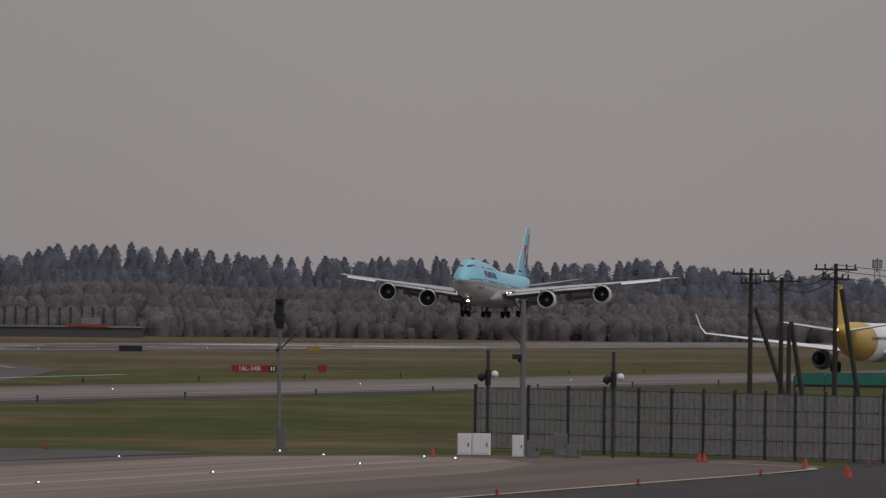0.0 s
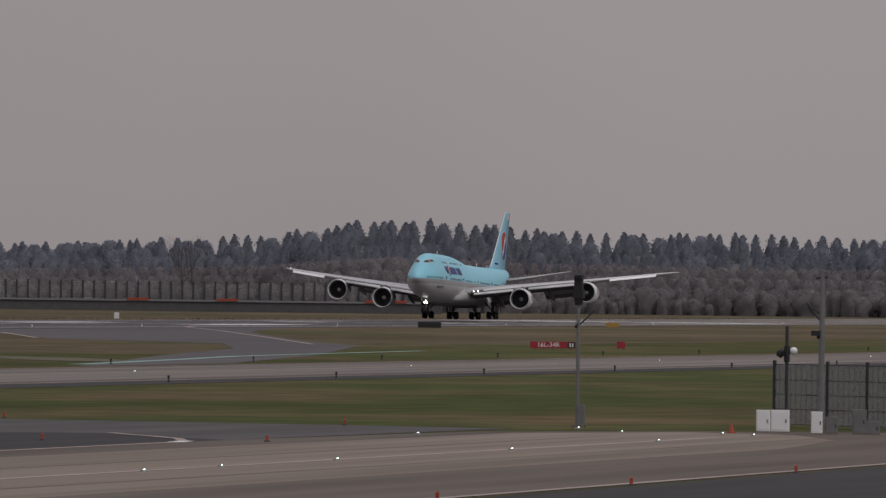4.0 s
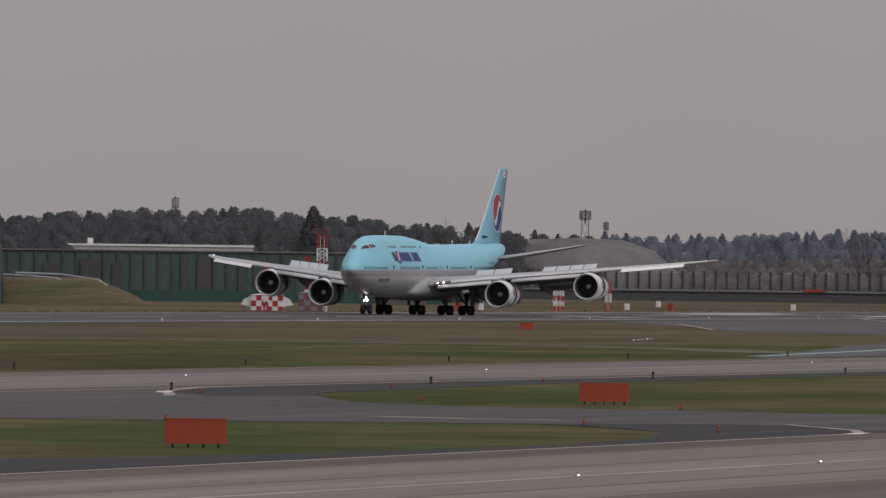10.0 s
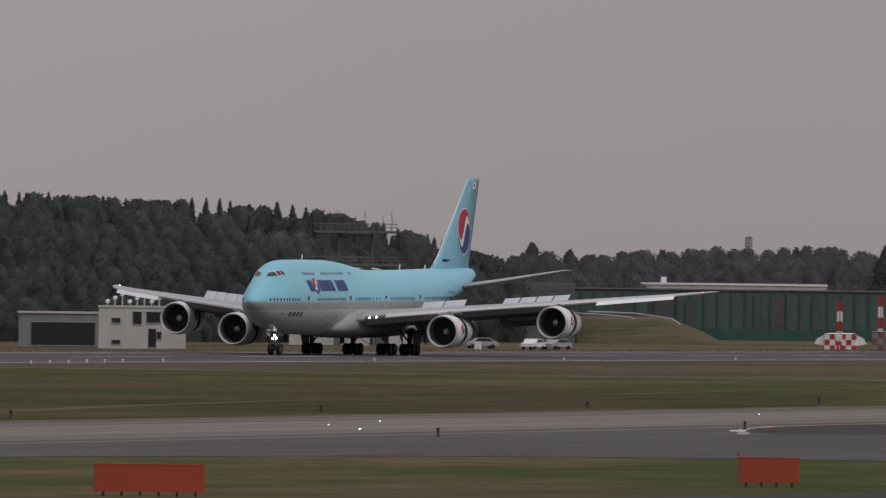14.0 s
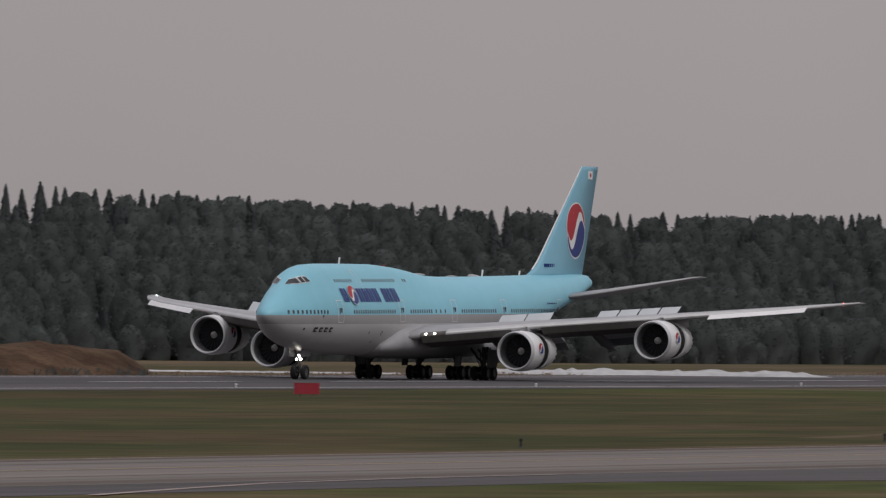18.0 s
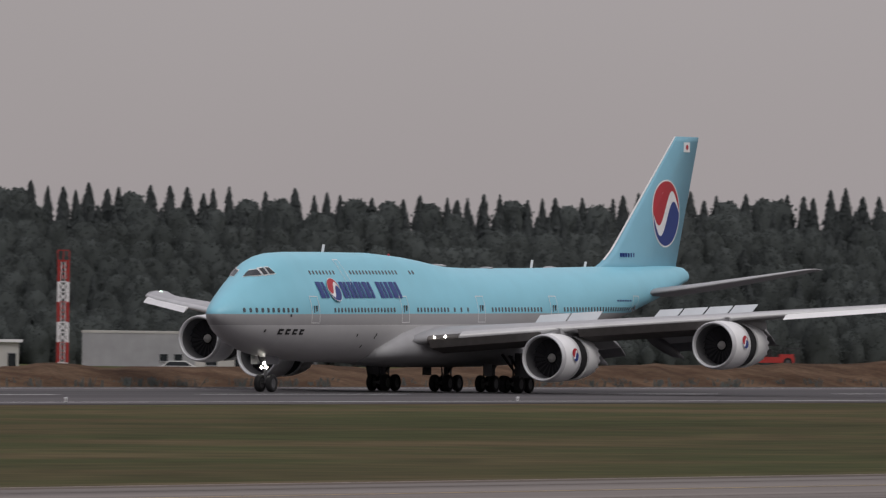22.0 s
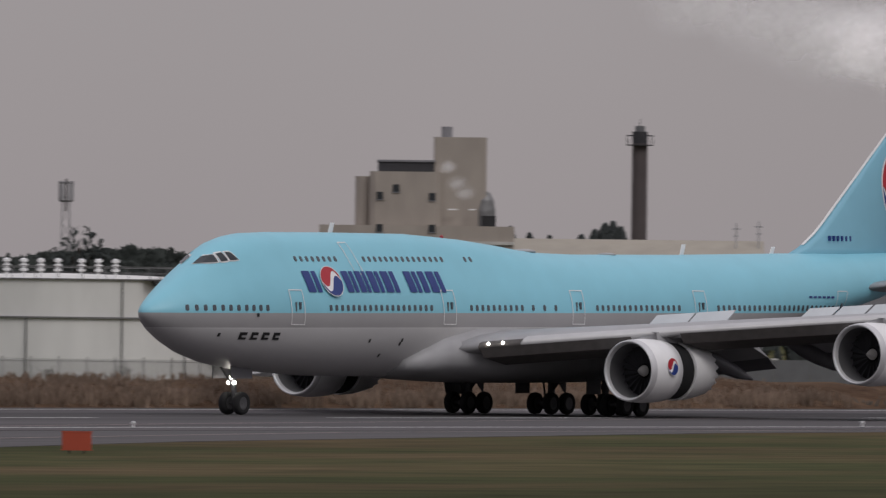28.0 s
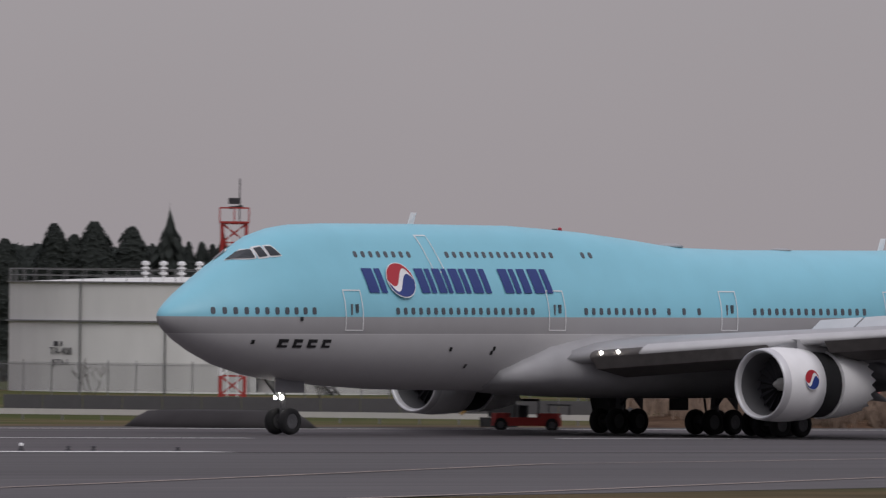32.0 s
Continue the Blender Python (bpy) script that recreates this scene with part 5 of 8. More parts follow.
                    part(nm, g, m, eng, at=Matrix.Translation((1.75, q * 1.785, 0.25)) @ Matrix.Rotation(0 if q < 0 else math.pi, 4, "Z") @ Matrix.Rotation(-0.14, 4, "X"))

    # landing gear
    tyre = Geo().turn([(-0.2, 0.36), (-0.235, 0.5), (-0.17, 0.6), (0, 0.635), (0.17, 0.6), (0.235, 0.5), (0.2, 0.36)], "y", (0, 0, 0), 24).mesh("tyre", TYRE, True)
    hub = Geo().turn([(-0.16, 0.37), (-0.19, 0.3), (-0.1, 0.16), (-0.14, 0.02)], "y", (0, 0, 0), 16).turn([(0.16, 0.37), (0.19, 0.3), (0.1, 0.16), (0.14, 0.02)], "y", (0, 0, 0), 16).mesh("hub", HUB, True)

    def wheel(parent, x, y):
        w = part("wheel", tyre, None, parent, at=(x, y, 0.635))
        part("hub", hub, None, w)

    for y, u, splay in ((-5.5, 36.9, -1), (5.5, 36.9, 1), (-1.9, 39.9, -1), (1.9, 39.9, 1)):
        gear = part("main_gear", Geo().tube((0, 0, 0.6), (0.1, 0, 2.9), 0.2, 0.24).tube((-0.85, 0, 0.64), (0.85, 0, 0.64), 0.14).tube((0.05, 0, 1.5), (1.5, 0, 2.8), 0.09).tube((0.05, 0, 1.9), (-1.3, 0, 2.7), 0.09)
                    .tube((-0.74, -0.55, 0.64), (-0.74, 0.55, 0.64), 0.09).tube((0.74, -0.55, 0.64), (0.74, 0.55, 0.64), 0.09), HUB, jet, "four-wheel main landing gear bogie", at=(U(u), y, 0))
        for x in (-0.74, 0.74):
            for q in (-0.56, 0.56):
                wheel(gear, x, q)
        part("gear_door", Geo().add([(-1.1, splay * 0.75, 1.05), (1.2, splay * 0.75, 1.15), (1.5, splay * 0.95, 2.7), (-1.4, splay * 0.95, 2.7), (-1.1, splay * 0.71, 1.05), (1.2, splay * 0.71, 1.15), (1.5, splay * 0.91, 2.7), (-1.4, splay * 0.91, 2.7)],
                                    [(0, 1, 2, 3), (7, 6, 5, 4), (0, 4, 5, 1), (1, 5, 6, 2), (2, 6, 7, 3), (3, 7, 4, 0)]) if abs(y) > 3 else Geo().box((-1.9, splay * 0.6, 1.75), (1.3, 0.06, 1.1)), DARKSTEEL, gear)
        part("gear_door", Geo().add([(x, splay * (0.9 + d), z) for d in (0, 0.06) for x, z in ((0.9, 2.75), (2.7, 2.75), (2.6, 1.15))], [(0, 1, 2), (5, 4, 3), (0, 3, 4, 1), (1, 4, 5, 2), (2, 5, 3, 0)]), DARKSTEEL, gear)
        part("side_brace", Geo().tube((0, 0, 1.3), (0.1, -splay * 1.3, 2.8), 0.1).tube((-0.5, 0, 0.7), (-0.9, 0, 2.7), 0.06).tube((0.05, 0, 2.2), (0.9, 0, 2.85), 0.13), DARKSTEEL, gear)
    gear = part("nose_gear", Geo().tube((0, 0, 0.6), (-0.1, 0, 2.8), 0.14, 0.16).tube((0, -0.5, 0.64), (0, 0.5, 0.64), 0.08).tube((0, 0, 1.4), (-1.2, 0, 2.6), 0.06), HUB, jet, "twin-wheel nose landing gear", at=(U(8.1), 0, 0))
    for q in (-0.46, 0.46):
        wheel(gear, 0, q)
        part("gear_door", Geo().box((-0.2, q * 1.35, 2.35), (1.9, 0.05, 0.75)), MIDGREY, gear)
    for q, z in ((-0.2, 1.75), (0.2, 1.75), (0.0, 2.05)):
        part("taxi_lamp", Geo().blob((-0.28, q, z), 0.12), LAMP, gear, "lit lamp on the nose gear strut")
    # aerials and lights
    for u, h in ((16.4, 0.55), (49.4, 0.6), (58.2, 0.4)):
        part("blade_aerial", Geo().loft([[(U(u) + d, -0.03, lerp(TOP, u) - 0.05), (U(u) + d + w, 0, lerp(TOP, u) - 0.05), (U(u) + d + w * 0.9 + 0.25, 0, lerp(TOP, u) + h), (U(u) + d + 0.3, 0.03, lerp(TOP, u) + h)] for d, w in ((0, 0.45), (0.01, 0.45))]), WHITE, jet)
    for u, l in ((34.6, 1.6), (42.5, 1.2)):
        part("aerial_fairing", Geo().blob((U(u), 0, lerp(TOP, u)), l * 0.45, None, 2, 1, 0.02, 0.2), GREYP, jet, "", True)
    part("beacon", Geo().blob((U(27.0), 0, lerp(TOP, 27.0) + 0.05), 0.12), CRIMSON, jet)
    return jet, moving


jet, jet_moving = airliner()


# ---------------------------------------------------------------- near airfield: signal, fence, signs, lights
def signal_mast():
    t = thing("signal_mast", (449.5, 87.6, -0.1), "slim grey mast with a dark signal head and a cabinet", "signal mast")
    part("pole", Geo().tube((0, 0, 0), (0, 0, 5.4), 0.085, 0.07, 10), STEEL, t)
    head = part("signal_head", Geo().box((0, 0, 5.75), (0.34, 0.34, 0.9), bev=0.05).box((0.02, 0, 5.45), (0.44, 0.44, 0.34), bev=0.05).tube((0, 0, 5.0), (0, 0, 5.3), 0.16, 0.2), DARK, t, "dark grey signal head")
    part("hood", Geo().box((-0.2, 0, 6.1), (0.2, 0.36, 0.05)), DARK, head)
    part("brace", Geo().tube((0, 0, 4.15), (0.05, -0.65, 4.8), 0.03, 0.03, 6).tube((0, 0, 4.15), (0, 0.1, 4.2), 0.12, 0.12, 8), DARKSTEEL, t)
    part("cabinet", Geo().box((0, -0.15, 0.55), (0.3, 0.3, 0.9), bev=0.03), STEEL, t, "grey equipment cabinet")
    part("base", Geo().box((0, -0.05, 0.08), (0.5, 0.5, 0.16)), CONCRETE, t)


signal_mast()


def perimeter_fence():
    a, b = Vector((462.8, 81.9, 0)), Vector((431.0, 56.0, 0))
    t = thing("perimeter_fence", (0, 0, -0.05), "tall grey mesh security fence with steel posts", "fence")
    n = 16
    ks = [(i / n) ** 0.8 for i in range(n + 1)]
    d = (b - a).normalized()
    ang = math.atan2(d.y, d.x)
    post = Geo().tube((0, 0, 0), (0, 0, 2.75), 0.08, 0.08, 8).mesh("fence_post", DARKSTEEL)
    for i, k in enumerate(ks):
        p = a.lerp(b, k)
        part("fence_post", post, None, t, at=p)
        if i < n:
            q = a.lerp(b, ks[i + 1])
            L = (q - p).length
            m = Matrix.Translation(p) @ Matrix.Rotation(ang, 4, "Z")
            pan = part("mesh_panel", Geo().box((L / 2, 0, 1.35), (L - 0.12, 0.012, 2.5)), MESHWIRE, t, "grey wire mesh panel", at=m)
            g = Geo()
            for z in (0.12, 0.75, 1.35, 1.95, 2.6):
                g.tube((0.06, 0, z), (L - 0.06, 0, z), 0.02, 0.02, 5)
            for x in np.arange(0.45, L - 0.2, 0.45):
                g.tube((x, 0, 0.1), (x, 0, 2.6), 0.012, 0.012, 4)
            part("wire_grid", g, DARKSTEEL, pan)


perimeter_fence()


def cabinet(az, dist, w, h, m, label):
    t = thing("equipment_box", facing(az, dist, -0.05), label, "equipment box", "boxes by the fence")
    part("body", Geo().box((0, 0, h / 2 + 0.06), (w, 0.5, h), bev=0.03), m, t)
    part("door", Geo().box((-w * 0.02, -0.262, h / 2 + 0.06), (w * 0.8, 0.02, h * 0.82)), m, t)
    part("plinth", Geo().box((0, 0, 0.03), (w * 1.06, 0.56, 0.08)), CONCRETE, t)
    part("handle", Geo().box((w * 0.3, -0.28, h * 0.55), (0.04, 0.03, 0.14)), DARK, t)


for az, w, h, m, lab in ((10.09, 0.55, 0.85, WHITE, "white metal equipment box by the fence"), (10.005, 0.75, 0.86, WHITE, "wide white metal equipment box by the fence"), (9.82, 0.45, 0.85, WHITE, "small white box on the fence foot"),
                         (9.745, 0.5, 0.65, STEEL, "grey equipment box by the fence"), (9.605, 0.55, 0.95, STEEL, "tall grey equipment box by the fence"), (9.54, 0.6, 0.5, STEEL, "low grey equipment box by the fence")):
    cabinet(az, 449 if az > 9.9 else 445, w, h, m, lab)


def lamp_pole(az, dist, top, label):
    t = thing("obstruction_light_pole", facing(az, dist, -0.1), label, "lamp pole", "light poles by the fence")
    part("pole", Geo().tube((0, 0, 0), (0, 0, top), 0.07, 0.07, 8), DARKSTEEL, t)
    part("bracket", Geo().tube((-0.28, 0, top - 1.15), (0.3, 0, top - 1.0), 0.035, 0.035, 6), DARKSTEEL, t)
    part("lamp_housing", Geo().blob((-0.25, 0, top - 1.1), 0.2, None, 1, 2, 0.1), DARK, t, "dark lamp housing")
    part("lamp_globe", Geo().blob((0.27, 0, top - 1.0), 0.16, None, 2, 2, 0.02), WHITE, t, "pale lamp globe")
    part("collar", Geo().tube((0, 0, top - 1.45), (0, 0, top - 0.8), 0.12, 0.12, 8), DARK, t)


lamp_pole(9.975, 459, 4.25, "dark pole with a side-mounted lamp behind the fence")
lamp_pole(9.342, 449, 4.25, "dark pole with a side-mounted lamp behind the fence")
t = thing("camera_pole", facing(9.80, 452, -0.1), "tall grey pole with brackets and a camera", "pole")
part("pole", Geo().tube((0, 0, 0), (0, 0, 6.3), 0.14, 0.1, 10), STEEL, t)
part("bracket", Geo().tube((0, 0, 4.7), (-0.6, 0, 5.2), 0.03).tube((0, 0, 4.4), (-0.6, 0, 5.2), 0.03).tube((-0.25, 0, 6.2), (0.2, 0, 6.25), 0.06), DARKSTEEL, t)
part("surveillance_camera", Geo().box((-0.25, -0.1, 4.0), (0.35, 0.25, 0.2), bev=0.04).tube((-0.2, 0, 3.85), (0.1, 0, 3.85), 0.07), DARK, t)


def utility_pole(az, dist, h, struts, arms):
    t = thing("utility_pole", facing(az, dist, -0.1), "dark creosoted utility pole with crossarms and insulators", "utility pole", "utility poles")
    part("pole", Geo().tube((0, 0, 0), (0, 0, h), 0.15, 0.1, 10), WOODPOLE, t)
    for z, w in arms:
        arm = part("crossarm", Geo().box((0, -0.12, z), (w, 0.1, 0.1)), WOODPOLE, t)
        for k in (-0.45, -0.25, 0.25, 0.45):
            part("insulator", Geo().tube((k * w, -0.12, z + 0.05), (k * w, -0.12, z + 0.28), 0.05, 0.04, 6), DARK, arm)
        part("arm_brace", Geo().tube((-w * 0.35, -0.12, z), (0, -0.12, z - 0.6), 0.02, 0.02, 5).tube((w * 0.35, -0.12, z), (0, -0.12, z - 0.6), 0.02, 0.02, 5), DARKSTEEL, arm)
    for x0, z0, x1 in struts:
        part("strut", Geo().tube((x0, 0.1, z0), (x1, 0.1, 0), 0.12, 0.13, 8), WOODPOLE, t)
    return t


utility_pole(8.655, 600, 8.3, [(0.25, 6.2, 2.35)], [(8.0, 2.0), (7.5, 1.1)])
utility_pole(8.5, 590, 7.8, [], [(7.6, 2.0)])
utility_pole(8.46, 589, 5.3, [(0.1, 5.5, 1.0)], [])
utility_pole(8.228, 580, 8.5, [(0.3, 7.2, 1.5)], [(8.2, 2.2), (7.7, 1.4)])
wires = thing("overhead_wires", (0, 0, 0), "thin dark overhead wires between poles", "cable")
for z0, dz in ((8.25, 0.0), (7.95, 0.1), (7.6, 0.0)):
    for (a0, d0, h0), (a1, d1, h1) in (((8.655, 600, 0), (8.5, 590, -0.4)), ((8.5, 590, -0.4), (8.228, 580, 0.1)), ((8.228, 580, 0.1), (7.2, 545, 0.3))):
        pts = [polar(a0, d0, z0 + h0).lerp(polar(a1, d1, z0 + h1), k / 8) - Vector((0, 0, 0.5 * math.sin(math.pi * k / 8))) for k in range(9)]
        g = Geo()
        for p, q in zip(pts, pts[1:]):
            g.tube(p, q, 0.022, 0.022, 4)
        part("wire", g, DARK, wires)
tarp = thing("green_barrier", facing(8.1, 610, -0.1), "low green tarpaulin barrier on dark posts", "barrier")
for k in range(7):
    x = -2.7 + 1.6 * k
    part("tarpaulin", Geo().box((x, 0.03 * (k % 2), 2.46), (1.58, 0.04, 0.62)), GREENTARP, tarp)
    part("rail", Geo().box((x, 0, 2.08), (1.6, 0.12, 0.14)), DARK, tarp)
    part("post", Geo().tube((x - 0.8, 0.05, 0), (x - 0.8, 0.05, 2.6), 0.05), DARKSTEEL, tarp)


def cone(az, dist):
    t = thing("traffic_cone", facing(az, dist, -0.03), "small orange marker cone", "marker cone", "marker cones")
    part("body", Geo().tube((0, 0, 0.04), (0, 0, 0.36), 0.12, 0.03, 8), ORANGE, t)
    part("foot", Geo().box((0, 0, 0.02), (0.34, 0.34, 0.04)), ORANGE, t)


for az, d in ((10.25, 445), (8.905, 438), (8.88, 438), (8.37, 425), (8.15, 400), (8.16, 408)):
    cone(az, d)


def board(x, y, w, h, m, legs, label, cat="airfield sign", yaw=None):
    az = math.degrees(math.atan2(y, x))
    t = thing("airfield_sign", Matrix.Translation((x, y, -0.08)) @ Matrix.Rotation(radians((az if yaw is None else yaw) - 90), 4, "Z"), label, cat, "airfield signs")
    part("face", Geo().box((0, 0, 0.2 + h / 2), (w, 0.14, h), bev=0.03), m, t)
    part("rim", Geo().box((0, 0.02, 0.2 + h + 0.015), (w + 0.06, 0.2, 0.04)).box((0, 0.02, 0.18), (w + 0.06, 0.2, 0.04)), m, t)
    for k in range(legs):
        lx = -w / 2 + w * (k + 0.5) / legs
        part("leg", Geo().tube((lx, 0, 0), (lx, 0, 0.22), 0.035, 0.035, 6), DARK, t)
        part("seam", Geo().box((lx + w / legs / 2 - 0.01, -0.073, 0.2 + h / 2), (0.025, 0.012, h * 0.96)), m, t) if k < legs - 1 else None
    return t


board(468.7, 119.5, 2.1, 0.72, ORANGE, 5, "blank orange-red airfield sign board on short legs")
board(338.9, 99.5, 1.9, 0.72, ORANGE, 4, "blank orange-red airfield sign board on short legs")
board(304.1, 107.6, 3.15, 0.72, ORANGE, 6, "long blank orange-red airfield sign board on short legs")
board(720.1, 307.2, 1.75, 0.7, REDBOARD, 2, "small red runway distance board beside the runway")
board(344.4, 280.4, 1.15, 0.68, ORANGE, 2, "small orange-red board in the grass by the runway")
board(1058.2, 277.6, 1.25, 0.6, ORANGE, 2, "small orange-red board in the dry grass")
board(1048.4, 200.2, 0.8, 0.55, REDBOARD, 2, "small red board in the dry grass")
board(1530.8, 319.2, 3.2, 0.7, DARK, 4, "long dark board near the runway edge")
board(1650.6, 316.5, 2.0, 0.6, YELLOWP, 3, "yellow board near the runway edge")
sign = board(1032.5, 203.6, 4.2, 0.55, REDBOARD, 5, "red holding sign with white lettering and a black end panel")


def lettering(text, size, m, parent, at, name="lettering", thick=0.01):
    c = bpy.data.curves.new(name, "FONT")
    c.body, c.size, c.extrude, c.align_x, c.align_y = text, size, thick, "CENTER", "CENTER"
    c.materials.append(m)
    ob = new(name, c)
    ob.parent = parent
    ob.matrix_basis = at
    return ob


lettering("16L-34R", 0.62, WHITE, sign, Matrix.Translation((-0.4, -0.09, 0.47)) @ Matrix.Rotation(math.pi / 2, 4, "X"))
part("end_panel", Geo().box((1.72, -0.08, 0.47), (0.7, 0.03, 0.53)), DARK, sign, "black end panel")
part("panel_mark", Geo().box((1.6, -0.1, 0.47), (0.12, 0.02, 0.36)), WHITE, sign)
part("panel_mark", Geo().box((1.85, -0.1, 0.47), (0.12, 0.02, 0.36)), WHITE, sign)

# inset and raised taxi lights
dark_base = Geo().tube((0, 0, 0), (0, 0, 0.05), 0.12, 0.1, 8).mesh("base", DARKSTEEL)
inset = Geo().tube((0, 0, 0), (0, 0, 0.06), 0.14, 0.1, 8).mesh("light_body", STEEL)
bulb = Geo().blob((0, -0.03, 0.075), 0.027, None, 1, 1, 0.02).mesh("light_lens", SIGNALW)
dark_lamp = Geo().tube((0, 0, 0), (0, 0, 0.28), 0.05, 0.05, 6).blob((0, 0, 0.32), 0.09, None, 1, 1, 0.02).mesh("light_head", DARK)
red_head = Geo().tube((0, 0, 0), (0, 0, 0.2), 0.05, 0.05, 6).blob((0, 0, 0.2), 0.06, None, 1, 1, 0.02).mesh("light_head", ORANGE)
pale_head = Geo().tube((0, 0, 0), (0, 0, 0.22), 0.05, 0.05, 6).blob((0, 0, 0.28), 0.1, None, 1, 1, 0.02).mesh("light_head", WHITE)


def taxi_light(x, y):
    t = thing("taxiway_light", (x, y, -0.02), "lit taxiway centre light set in the pavement", "runway light", "taxiway lights")
    part("light_body", inset, None, t)
    part("light_lens", bulb, None, t)


def edge_light(x, y, head, label):
    t = thing("edge_light", (x, y, -0.02), label, "runway light", "edge lights")
    part("light_head", head, None, t)
    part("base", dark_base, None, t)


for x in (298, 326.7, 337, 353.6, 381.8, 409.1, 428.9):
    taxi_light(x, 76.7)
for x, y in ((433.4, 82.7), (432.7, 78.6), (444, 86.5), (420, 88.0), (482.6, 162.3), (467.2, 155.7), (499.6, 165.5), (620, 165), (700, 165), (785, 165), (880, 165), (980, 165), (560, 165)):
    taxi_light(x, y)
for k in range(7):
    edge_light(262 + 27 * k, 60.0, red_head, "small red edge light on a short stem")
for x, y in ((394, 88.0), (389, 95), (401, 103), (398, 118), (444, 96), (452, 112), (470, 128), (486, 142.5), (520, 143), (560, 146)):
    edge_light(x, y, red_head, "small red edge light on a short stem")
for k in range(26):
    edge_light(420 + 60 * k, 338.5, pale_head, "small pale runway edge light")
for k in range(16):
    edge_light(450 + 45 * k, 182, dark_lamp, "small dark taxiway edge light")
    edge_light(450 + 45 * k, 146.5, dark_lamp, "small dark taxiway edge light")
for k in range(5):
    taxi_light(918 + 6.3 * k, 231.6 + 1.2 * k)
for k in range(6):
    edge_light(905 + 8 * k, 331 + 1.2 * k, pale_head, "small pale runway edge light")


def pale_box(x, y, h=0.8, m=None):
    t = thing("marker_box", (x, y, -0.1), "small white equipment box in the grass", "equipment box", "white boxes")
    part("body", Geo().box((0, 0, h / 2 + 0.1), (0.7, 0.7, h), bev=0.04), m or WHITE, t)
    part("plinth", Geo().box((0, 0, 0.06), (0.5, 0.5, 0.12)), STEEL, t)


for x, y in ((2060, 535), (1880, 470), (1790, 425), (1700, 385 + 45), (1620, 432), (1330, 428)):
    pale_box(x, y, 1.0)
for x, y in ((1720, 428), (1600, 430)):
    t = thing("marker_box", (x, y, -0.1), "small red equipment box in the grass", "equipment box", "red boxes")
    part("body", Geo().box((0, 0, 0.55), (1.2, 0.8, 1.1), bev=0.05), ORANGE, t)
    part("lid", Geo().box((0, 0, 1.13), (1.3, 0.9, 0.08)), ORANGE, t)


# ---------------------------------------------------------------- far side of the airfield
def far_barrier():
    t = thing("blast_fence", (0, 0, 0), "long pale grey barrier fence on a low dark wall", "fence")
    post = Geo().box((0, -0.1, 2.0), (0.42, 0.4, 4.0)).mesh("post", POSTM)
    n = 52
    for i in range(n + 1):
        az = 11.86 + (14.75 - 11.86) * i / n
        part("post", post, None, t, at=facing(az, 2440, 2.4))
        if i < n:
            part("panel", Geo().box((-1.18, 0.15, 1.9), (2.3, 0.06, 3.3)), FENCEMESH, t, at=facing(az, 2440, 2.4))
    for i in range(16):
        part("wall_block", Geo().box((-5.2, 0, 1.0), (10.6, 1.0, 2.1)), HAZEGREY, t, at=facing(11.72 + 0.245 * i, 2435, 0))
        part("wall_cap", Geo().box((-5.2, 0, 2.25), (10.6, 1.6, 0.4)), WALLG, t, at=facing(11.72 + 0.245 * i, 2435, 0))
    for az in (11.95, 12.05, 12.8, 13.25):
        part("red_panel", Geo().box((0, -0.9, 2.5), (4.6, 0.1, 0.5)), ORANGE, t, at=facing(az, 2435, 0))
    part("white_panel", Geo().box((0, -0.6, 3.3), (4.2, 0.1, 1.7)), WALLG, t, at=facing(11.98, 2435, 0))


far_barrier()
g = Geo()
g.loft([[polar(14.45 + 0.46 * math.cos(a) * r, 2620 + 30 * math.sin(a) * r, 13.8 * z) for a in [math.tau * k / 20 for k in range(20)]] for r, z in ((1.25, 0.0), (1.1, 0.45), (0.85, 0.8), (0.5, 0.97), (0.05, 1.0))])
single("bare_mound", g, MOUND, "bare grey earth mound beyond the fence", "mound", kind="structure", smooth=True)


